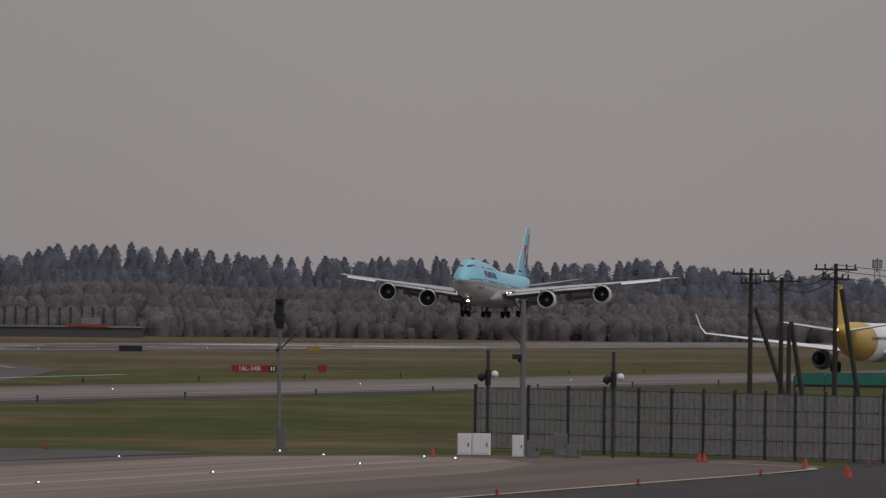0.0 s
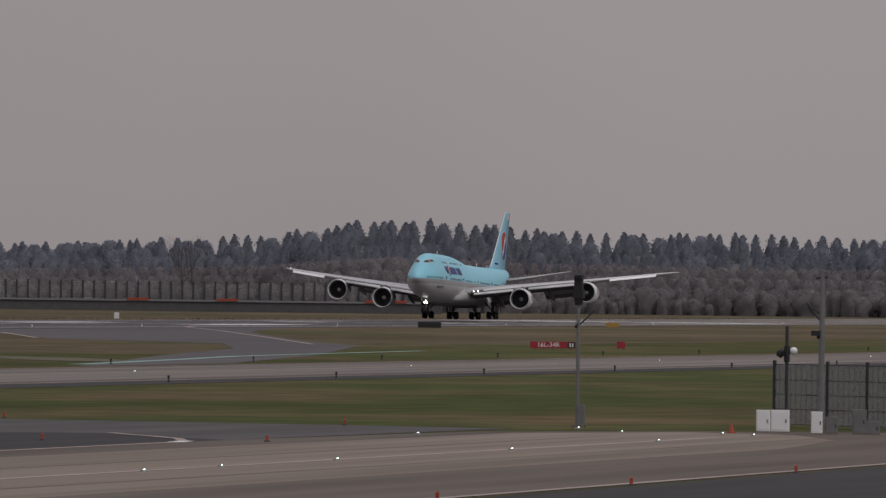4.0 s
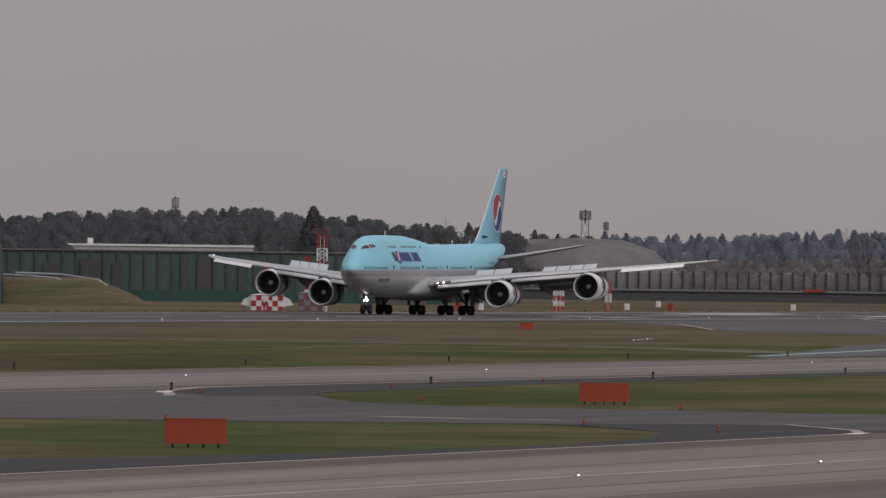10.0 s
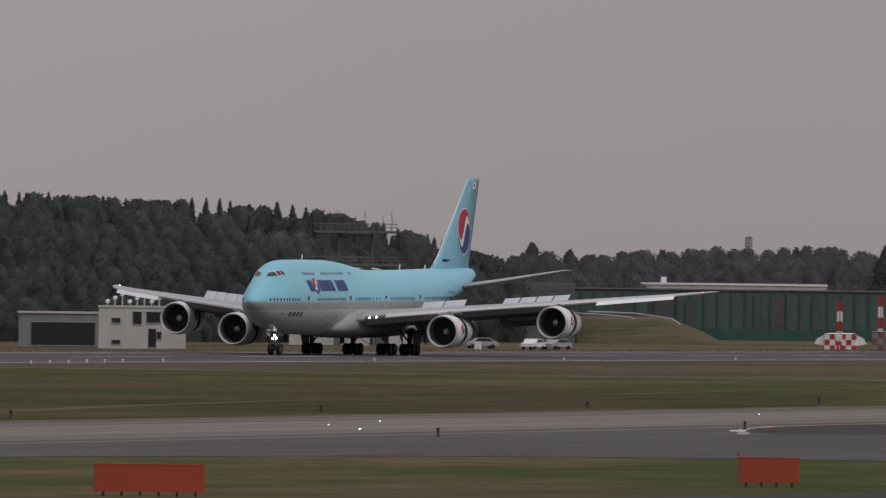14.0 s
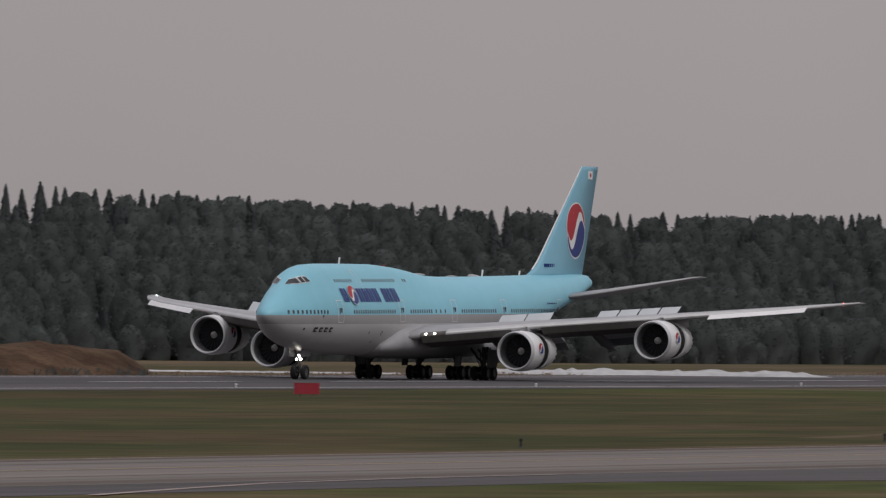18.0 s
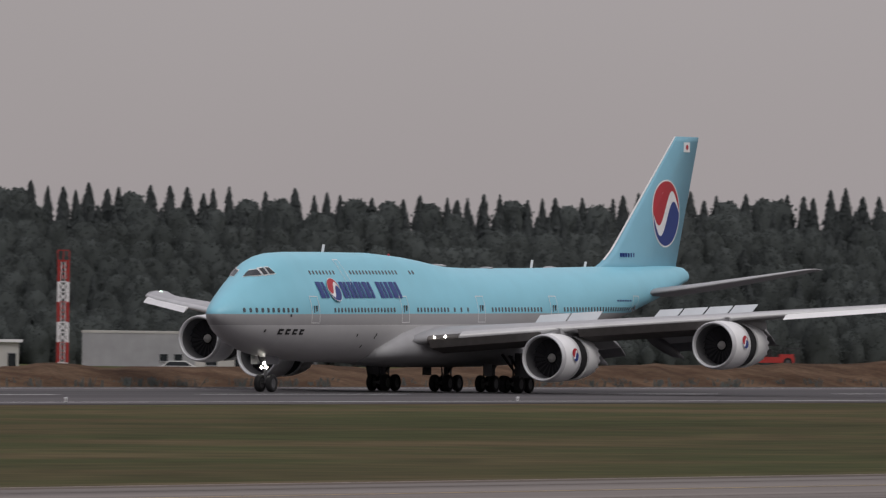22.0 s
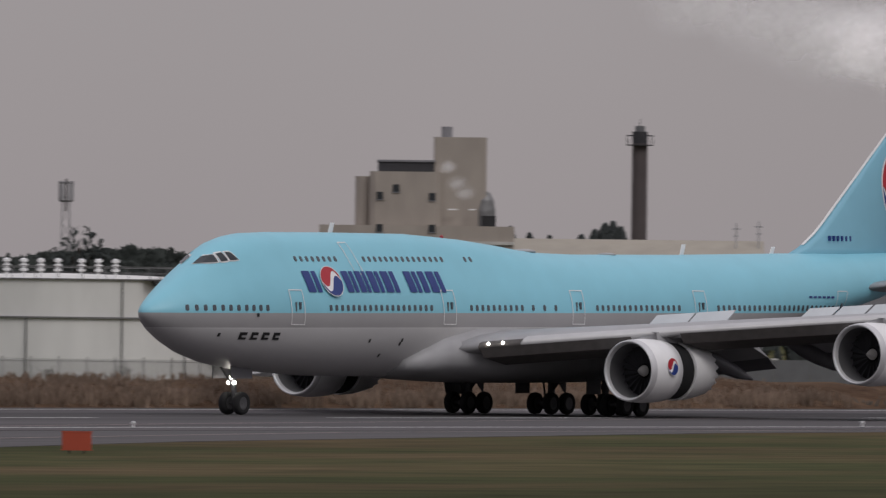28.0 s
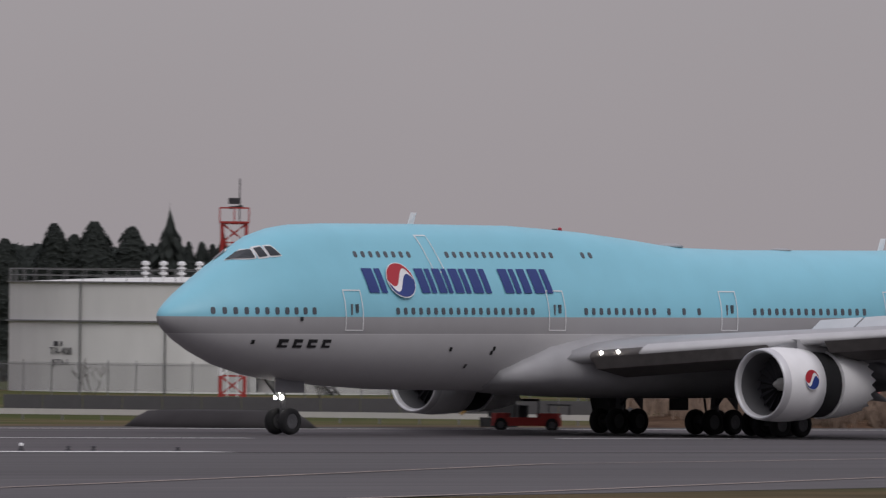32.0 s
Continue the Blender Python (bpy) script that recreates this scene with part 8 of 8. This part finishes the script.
def car(az, dist, z, m, label, yaw=0.0):
    t = thing("car", facing(az, dist, z) @ Matrix.Rotation(yaw, 4, "Z"), label, "car", "parked cars")
    prof = [(-2.1, 0.45), (-2.1, 0.85), (-1.2, 0.98), (-0.6, 1.42), (0.9, 1.45), (1.7, 0.98), (2.1, 0.9), (2.1, 0.45)]
    part("body", Geo().loft([[(x, y, zz) for x, zz in prof] for y in (-0.85, -0.8, 0.8, 0.85)]), m, t)
    part("side_window", Geo().add([(-1.0, -0.87, 1.0), (1.45, -0.87, 1.0), (0.85, -0.86, 1.36), (-0.55, -0.86, 1.36)], [(0, 1, 2, 3)]), GLASS, t)
    for x in (-1.3, 1.3):
        for y in (-0.78, 0.78):
            part("wheel", Geo().turn([(-0.1, 0.02), (-0.1, 0.32), (0.1, 0.32), (0.1, 0.02)], "y", (x, y, 0.32), 14), TYRE, t)


car(25.17, 1005, 1.62, WHITE, "white car parked on the earth bank", 1.3)
car(28.88, 1000, -0.1, WHITE, "white car parked by the white store")
car(27.35, 1000, -0.1, GREYP, "silver car parked beyond the runway", 0.2)
for az in (42.05, 41.88, 41.69, 41.51, 41.32):
    car(az, 766, -0.1, WHITE, "white car in a row behind the yard fence", 1.35)
car(42.78, 785, -0.1, REDW, "red car parked between the fuel tanks", 0.2)
car(42.62, 790, -0.1, WHITE, "white van parked between the fuel tanks", 0.1)
car(44.9, 725, -0.1, WHITE, "white car parked behind the yard fence", 1.0)
car(17.56, 1420, -0.1, WHITE, "white car parked far beyond the runway", 1.2)
car(17.44, 1430, -0.1, GREYP, "grey van parked far beyond the runway", 0.9)
car(17.82, 1440, -0.1, GREYP, "silver van parked below the wooded hill", 0.2)



def pump_house():
    """A pale two-stage house beside a fuel tank."""
    t = thing("pump_house", facing(40.52, 835, -0.1), "pale concrete pump house with a narrow window beside a tank", "building")
    part("wall", Geo().box((0, 2.2, 1.4), (5.6, 4.4, 2.8)), WALLW, t)
    part("upper_wall", Geo().box((-0.6, 2.8, 3.3), (4.2, 3.0, 1.0)), WALLG, t)
    part("ledge", Geo().box((0, 2.1, 2.84), (5.9, 4.8, 0.09)), DIMSTEEL, t)
    part("roof", Geo().box((-0.6, 2.8, 3.85), (4.5, 3.3, 0.1)), DIMSTEEL, t)
    w = part("window", Geo().box((-1.75, -0.03, 1.95), (1.15, 0.08, 0.45)), DARK, t)
    part("window_sill", Geo().box((-1.75, -0.08, 1.69), (1.25, 0.14, 0.06)), GREYP, w)
    part("pillar", Geo().box((0.35, -0.12, 1.4), (0.32, 0.24, 2.75)), DIMSTEEL, t)
    part("pillar", Geo().box((2.2, -0.12, 1.4), (0.32, 0.24, 2.75)), DIMSTEEL, t)


pump_house()

g, rings = Geo(), []
for k in range(60):
    az = 20.45 + 1.85 * k / 59
    n1 = noise.noise(Vector((k * 0.9, 3, 0)))
    n2 = noise.noise(Vector((k * 0.23, 8, 0)))
    e = min(1.0, k / 6, (59 - k) / 6)
    rings.append([polar(az, 1122, -0.2), polar(az, 1123, -0.15 + e * (0.4 + 0.2 * n1 + 0.2 * n2)), polar(az, 1125, -0.15 + e * (0.66 + 0.35 * n1 + 0.3 * n2)), polar(az, 1128, 0.4 * e), polar(az, 1131, -0.2)])
g.loft(rings, closed=False, cap=False)
rings = []
for k in range(50):
    az = 22.25 + 1.65 * k / 49
    n1 = noise.noise(Vector((k * 0.8, 13, 0)))
    rings.append([polar(az, 1090, -0.2), polar(az, 1091, 0.0 + 0.06 * n1), polar(az, 1093, 0.1 + 0.08 * n1), polar(az, 1096, 0.0), polar(az, 1098, -0.2)])
g.loft(rings, closed=False, cap=False)
single("sheeted_heap", g, SHEET, "long low heap under crumpled white plastic sheet", "covered heap", smooth=False)

# ---------------------------------------------------------------- nearer trees
TANKWOODS = np.array([(38.1, .26, 1000), (38.9, .33, 1000), (39.6, .26, 1000), (40.5, .235, 990), (40.85, .25, 985), (40.97, .175, 980), (41.2, .2, 980), (41.5, .18, 975), (41.8, .22, 970), (42.25, .275, 970), (42.6, .315, 970), (42.9, .265, 970), (43.3, .27, 970), (43.55, .22, 970), (43.8, .25, 970), (44.1, .28, 960), (44.35, .35, 960), (44.6, .38, 950), (45.0, .36, 950), (45.7, .36, 950), (46.6, .35, 950), (47.9, .34, 950)])
tw = plant(TANKWOODS, 2.0, 6, 0.35, 5, 6.5, cone=BULLET, tiers=2, stretch=1.1)
woods("tank_yard_conifers", [q for q in tw if any(q[5] is p for p in BULLET)], DARKLEAF, "dark conifers behind the fuel tanks")
woods("tank_yard_broadleaf_trees", [q for q in tw if any(q[5] is p for p in BUSHY)], DARKLEAF, "dark evergreen trees behind the fuel tanks")
bank("tank_yard_rise", TANKWOODS, 30, DARKLEAF, "dark undergrowth behind the fuel tanks")


def tree(az, dist, h, conifer, label, w=1.0, z=0.0, lace=False):
    t = thing("tree", facing(az, dist, z - 0.1), label, "tree", "single trees")
    v, f = ((FIR if lace else CEDAR) if conifer else LACY)[int(RNG.integers(4))]
    nt = 6 if conifer else 0
    me = bpy.data.meshes.new("crown")
    me.from_pydata([(x * h * w, y * h * w, zz * h) for x, y, zz in v], [], [tuple(int(i) for i in q) for q in f])
    # Far trees take the haze-tinted foliage colours.
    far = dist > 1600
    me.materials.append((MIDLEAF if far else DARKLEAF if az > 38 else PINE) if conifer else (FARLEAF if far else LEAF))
    part("crown", me, None, t)
    g = Geo().tube((0, 0, 0), (0, 0, h * 0.8), h * 0.022, h * 0.008, 7)
    if not conifer:
        for k in range(6):
            a = k * 1.1
            g.tube((0, 0, h * (0.25 + 0.06 * k)), (h * 0.22 * w * math.cos(a), h * 0.22 * w * math.sin(a), h * (0.5 + 0.06 * k)), h * 0.01, h * 0.004, 5)
    part("trunk", g, BARK, t)


for az, h, w in ((47.05, 13.2, 1.1), (46.85, 13.4, 1.2), (46.47, 14.6, 1.3), (46.95, 12.3, 1.0), (46.66, 13.0, 1.1), (46.2, 12.9, 1.1), (45.69, 13.1, 1.1), (45.41, 13.0, 1.1), (45.28, 12.2, 1.0), (45.14, 13.1, 1.1), (45.03, 12.2, 1.0), (44.78, 12.7, 1.0), (44.69, 12.8, 0.9), (44.53, 13.2, 1.1),
                 (41.16, 10.9, 0.9), (41.05, 10.6, 0.9), (47.3, 11.9, 1.2)):
    tree(az, 940, h, True, "tall dark spruce standing behind the fuel tanks", w * 1.15, 0.0, abs(az - 46.47) < 0.05 or abs(az - 46.2) < 0.02)
for az, h in ((39.15, 14.4), (39.07, 11.8), (38.92, 11.4), (38.73, 11.0), (38.6, 10.2), (39.33, 10.9)):
    tree(az, 1010, h, False, "dark rounded tree beside the cell tower", 0.6)
for az, h in ((36.98, 15.8), (36.88, 15.2), (36.78, 15.0), (36.62, 15.1), (36.5, 16.2), (36.46, 16.4), (36.42, 15.9), (36.55, 15.6)):
    tree(az, 1080, h - 1.3, True, "dark spruce showing above the shed roof", 0.75)
for az, h in ((34.05, 13.2), (33.95, 13.6), (33.85, 12.9), (33.76, 13.8), (33.66, 13.7), (33.53, 13.4)):
    tree(az, 1110, h, False, "brown winter tree beyond the wall", 1.0)
for az, h in ((12.98, 17.0), (13.02, 16.0), (15.13, 15.0), (16.2, 14.0)):
    twiggy(az, 2700 if az < 14 else 2250, h)
for az, h in ((17.57, 17.6), (17.3, 15.2), (15.78, 17.9)):
    tree(az, 2150, h, True, "dark conifer above the far woods", 1.3)

# a dark copse before the far woods
COPSE = np.array([(14.75, .02, 2020), (14.9, .07, 2020), (15.1, .09, 2020), (15.25, .07, 2010), (15.4, .0, 2010)])
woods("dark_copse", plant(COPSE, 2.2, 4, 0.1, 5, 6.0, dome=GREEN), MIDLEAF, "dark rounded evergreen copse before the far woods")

YARDWOODS = np.array([(33.2, .34, 1160), (34.0, .32, 1160), (34.6, .24, 1170), (35.2, .18, 1170), (36.0, .16, 1170), (38.3, .2, 1150)])
woods("yard_trees", plant(YARDWOODS, 2.4, 4, 0.3, 6, 5.5), LEAF, "dark trees behind the works yard")


# ---------------------------------------------------------------- the second airliner, on the taxiway
def taxiing_jet():
    t = thing("taxiing_airliner", pose(1187, 167.6, 0), "twin-engined airliner with a yellow tail and white front, taxiing away", "airplane")
    secs = [(-26.5, 0.15, 5.2), (-24, 0.75, 4.95), (-20, 1.3, 4.5), (-15, 1.75, 4.1), (-10, 1.95, 3.85), (0, 1.98, 3.75), (10, 1.98, 3.75), (14, 1.85, 3.7), (16.5, 1.35, 3.5), (17.8, 0.6, 3.3), (18.1, 0.1, 3.25)]
    secs = [(x, r, z - 0.55) for x, r, z in secs]
    ring = lambda x, r, z: [(x, r * math.cos(a), z + r * 1.04 * math.sin(a)) for a in [math.tau * k / 28 for k in range(28)]]
    part("rear_fuselage", Geo().loft([ring(*s) for s in secs[:5]]), GOLD, t, "golden yellow rear fuselage", True)
    front = part("front_fuselage", Geo().loft([ring(*s) for s in secs[4:]]), WHITE, t, "white front fuselage", True)
    for side in (-1, 1):
        for k in range(28):
            part("cabin_window", Geo().box((-14 + k, side * 1.96, 3.65), (0.25, 0.06, 0.35)), CABIN, front)
    fr = lambda z, a, b, w: [(a, 0, z), (a + (b - a) * 0.6 if False else (a + b) / 2, -w, z), (b, 0, z), ((a + b) / 2, w, z)]
    part("tail_fin", Geo().loft([fr(4.4, -25.6, -18.5, 0.3), fr(9.2, -26.6, -23.4, 0.12)]), GOLD, t, "golden yellow tail fin")
    for side in (-1, 1):
        s = side
        part("tailplane", Geo().loft([[(-20.5, s * 0.8, 4.45), (-22.5, s * 0.8, 4.65), (-24.5, s * 0.8, 4.45), (-22.5, s * 0.8, 4.3)], [(-24.2, s * 6.2, 5.3), (-25, s * 6.2, 5.36), (-25.8, s * 6.2, 5.3), (-25, s * 6.2, 5.26)]]), WHITE, t)
        w = part("wing", Geo().loft([[(4.5, s * 1.6, 2.15), (1, s * 1.6, 2.65), (-3.5, s * 1.6, 2.15), (1, s * 1.6, 1.85)], [(0.8, s * 6.5, 2.7), (-1, s * 6.5, 3.0), (-3.6, s * 6.5, 2.7), (-1, s * 6.5, 2.55)], [(-5.4, s * 16.8, 3.95), (-6, s * 16.8, 4.05), (-7, s * 16.8, 3.95), (-6, s * 16.8, 3.9)]]), WHITE, t, "white swept wing with an upturned tip")
        part("sharklet", Geo().loft([[(-5.4, s * 16.8, 3.9), (-6, s * 16.85, 3.95), (-7, s * 16.8, 3.9), (-6, s * 16.75, 3.95)], [(-6.4, s * 17.3, 4.6), (-6.8, s * 17.35, 4.6), (-7.4, s * 17.3, 4.6), (-6.8, s * 17.25, 4.6)], [(-7.6, s * 17.7, 6.0), (-7.8, s * 17.72, 6.0), (-8.2, s * 17.7, 6.0), (-7.8, s * 17.66, 6.0)]]), WHITE, w)
        e = part("engine", Geo().turn([(4.6, 0.9), (4.7, 1.0), (4.2, 1.13), (2.5, 1.17), (0.8, 1.0), (0.2, 0.82), (0.25, 0.7)], "x", (0, s * 5.75, 1.45), 24), GREYP, t, "grey engine nacelle", True)
        part("exhaust", Geo().turn([(0.3, 0.78), (0.5, 0.5), (-0.6, 0.35), (-1.2, 0.03)], "x", (0, s * 5.75, 1.45), 18), DARK, e, "dark exhaust cone", True)
        part("pylon", Geo().box((1.4, s * 5.75, 2.5), (3.2, 0.3, 0.6)), WHITE, e)
        g = part("main_gear", Geo().tube((-1, s * 3.8, 0.6), (-1, s * 3.6, 2.8), 0.14), STEEL, t)
        for q in (-0.3, 0.3):
            part("wheel", Geo().turn([(-0.18, 0.3), (-0.2, 0.55), (0, 0.6), (0.2, 0.55), (0.18, 0.3)], "y", (-1, s * 3.8 + q, 0.6), 18), TYRE, g)
    part("nose_gear", Geo().tube((14.5, 0, 0.4), (14.5, 0, 2.2), 0.1).turn([(-0.3, 0.2), (-0.32, 0.4), (0.32, 0.4), (0.3, 0.2)], "y", (14.5, 0, 0.4), 14), TYRE, t)
    part("tail_light", Geo().blob((-26.5, 0, 4.55), 0.12), LAMP, t)
    return t


second_jet = taxiing_jet()


# ---------------------------------------------------------------- smoke and steam
def flakes(name, rng, count, spread, size):
    """A drifting puff of broad soft wisps, each thinning out smoothly towards its rim."""
    v, f, fade = [], [], []
    rings = [(q / 7, (1 - (q / 7) ** 2) ** (1.4 if "steam" in name else 2)) for q in range(1, 8)]
    for _ in range(count):
        c = rng.normal(size=3) * np.array(spread)
        n = np.array((-0.85, -0.45, 0.55 if "steam" in name else 0.1)) + rng.normal(size=3) * 0.2
        n /= np.linalg.norm(n)
        a = np.cross(n, np.array((0, 0, 1.0)))
        a /= np.linalg.norm(a)
        b = np.cross(n, a)
        s, lob, ph = size * (0.7 + 0.6 * rng.random()), 0.18 * rng.random(), rng.random() * math.tau
        o = len(v)
        v.append(tuple(c))
        fade.append(1.0)
        for r, q in rings:
            v += [tuple(c + s * r * (a * math.cos(k * math.tau / 18) * 1.2 + b * math.sin(k * math.tau / 18)) * (1 + lob * math.sin(3 * k * math.tau / 18 + ph))) for k in range(18)]
            fade += [q] * 18
        for k in range(18):
            j = (k + 1) % 18
            f.append((o, o + 1 + k, o + 1 + j))
            for r in range(6):
                p = o + 1 + r * 18
                f.append((p + k, p + 18 + k, p + 18 + j, p + j))
    me = Geo().add(v, f).mesh(name, None, True)
    me.attributes.new("fade", "FLOAT", "POINT").data.foreach_set("value", fade)
    return me


def smoke_puffs():
    out = []
    for dy, z, r in ((-5.5, 3.2, 4.4), (0.5, 3.0, 4.8), (5.5, 3.4, 4.2), (-3.0, 7.2, 5.4), (2.5, 7.6, 5.8), (-0.5, 11.2, 6.0), (4.5, 12.0, 4.6), (-5.5, 11.0, 4.4)):
        x, y = 1790 + RNG.uniform(-14, 14), 383 + dy
        ob = single("smoke_puff", flakes("smoke_puff", RNG, 1, (0.5, 0.5, 0.3), r * 1.4), SMOKE, "thin blue-white puff of tyre smoke", "smoke", (x, y, z), "tyre smoke", "stuff", True)
        ob.visible_shadow = False
        out.append((ob, Vector((x, y, z)), r))
    return out


puffs = smoke_puffs()
for az, z, r in ((34.95, 23.4, 0.9), (34.97, 25.0, 1.6), (35.0, 27.0, 2.2), (35.08, 28.4, 2.8), (35.06, 30.6, 3.0), (35.15, 31.6, 3.0), (35.19, 28.9, 2.6), (35.27, 30.6, 3.0), (35.36, 29.2, 2.2), (35.4, 32.0, 3.2),
                 (35.53, 31.0, 2.8), (35.64, 32.6, 3.4), (35.82, 32.2, 3.0), (35.98, 33.6, 3.4), (36.15, 33.8, 3.0)):
    ob = single("steam_puff", flakes("steam_puff", RNG, 1, (0.3, 0.3, 0.2), r * (1.35 if az < 35.3 else 1.4)), STEAM if az < 35.35 else THINSTEAM, "pale cloud of steam drifting from the stack", "steam", polar(az, 1020 + RNG.uniform(-4, 4), z), "steam", "stuff", True)
    ob.visible_shadow = False
for k in range(4):
    ob = single("steam_puff", flakes("steam_puff", RNG, 1, (0.3, 0.3, 0.3), 1.0), THINSTEAM, "wisp of steam by the silo", "steam", polar(37.31 - 0.03 * k, 1042, 17.4 + 0.65 * (3 - k)), "steam", "stuff", True)
    ob.visible_shadow = False


# ---------------------------------------------------------------- what moves
def motions():
    climb = [(0, 5.3), (0.5, 3.9), (1, 2.8), (2, 1.5), (3, 0.9), (3.5, 0.65), (4.2, 0.35), (4.9, 0.0), (6, 0.0), (32, 0.0)]
    nose = [(0, 2.5), (1, 2.6), (2, 2.3), (3.5, 2.0), (6, 1.8), (7.5, 1.6), (9, 0.9), (10.2, 0.1), (10.8, 0.0), (32, 0.0)]
    rows = []
    for t, x in TAXI:
        rows.append((t, pose(x + MAIN, 383.3, lerp(climb, t), 0, lerp(nose, t), 0)))
    walk(jet, rows)
    # the wings flex upward while they carry the weight
    bend = ((0, 3.3), (3.5, 3.2), (4.9, 3.0), (6, 3.0), (7, 2.6), (8, 1.9), (10, 0.9), (13, 0.4), (20, 0.35), (32, 0.3))
    for kind, ob, o, ax in jet_moving:
        if kind == "wing":
            walk(ob, [(t, Matrix.Rotation(radians(o * a), 4, "X")) for t, a in bend])
        elif kind == "engine":
            walk(ob, [(t, Matrix.Translation(o + Vector((0, 0, ax * math.sin(radians(a)))))) for t, a in bend])
        elif kind == "krueger":
            walk(ob, [(t, Matrix.Translation(o) @ Matrix.Rotation(radians(a), 4, ax)) for t, a in ((0, 0), (11.5, 0), (13.0, -70), (14.5, -142), (20, -142), (32, -142))])
        elif kind == "ground_spoiler":
            walk(ob, [(t, Matrix.Translation(o) @ Matrix.Rotation(radians(-a), 4, ax)) for t, a in ((0, 0), (5, 0), (6.5, 6), (8.6, 8), (10.0, 42), (30, 42), (32, 42))])
        elif kind == "spoiler":
            walk(ob, [(t, Matrix.Translation(o) @ Matrix.Rotation(radians(-a), 4, ax)) for t, a in ((0, 0), (4.9, 0), (6.2, 42), (30, 42), (32, 42))])
        else:
            walk(ob, [(t, Matrix.Translation(o + Vector((s, 0, 0)))) for t, s in ((0, 0), (7.0, 0), (9.5, 1.35), (28, 1.35), (32, 1.35))])

    walk(second_jet, [(t, pose(1187 + 13.6 * t, 167.6, 0)) for t in (0, 2, 8, 16, 32)])
    for k, (ob, p, r) in enumerate(puffs):
        low, s = Vector((p.x, p.y, -r * 3 - 3)), 4.9 + 0.08 * (k % 7)
        walk(ob, [(0, Matrix.Translation(low)), (s, Matrix.Translation(low)), (s + 0.8, Matrix.Translation(p - Vector((0, 0, p.z * 0.35)))), (8, Matrix.Translation(p + Vector((7, 3, 1.0)))),
                  (12, Matrix.Translation(p + Vector((20, 8, 2.5)))), (32, Matrix.Translation(p + Vector((60, 25, 6))))])


motions()
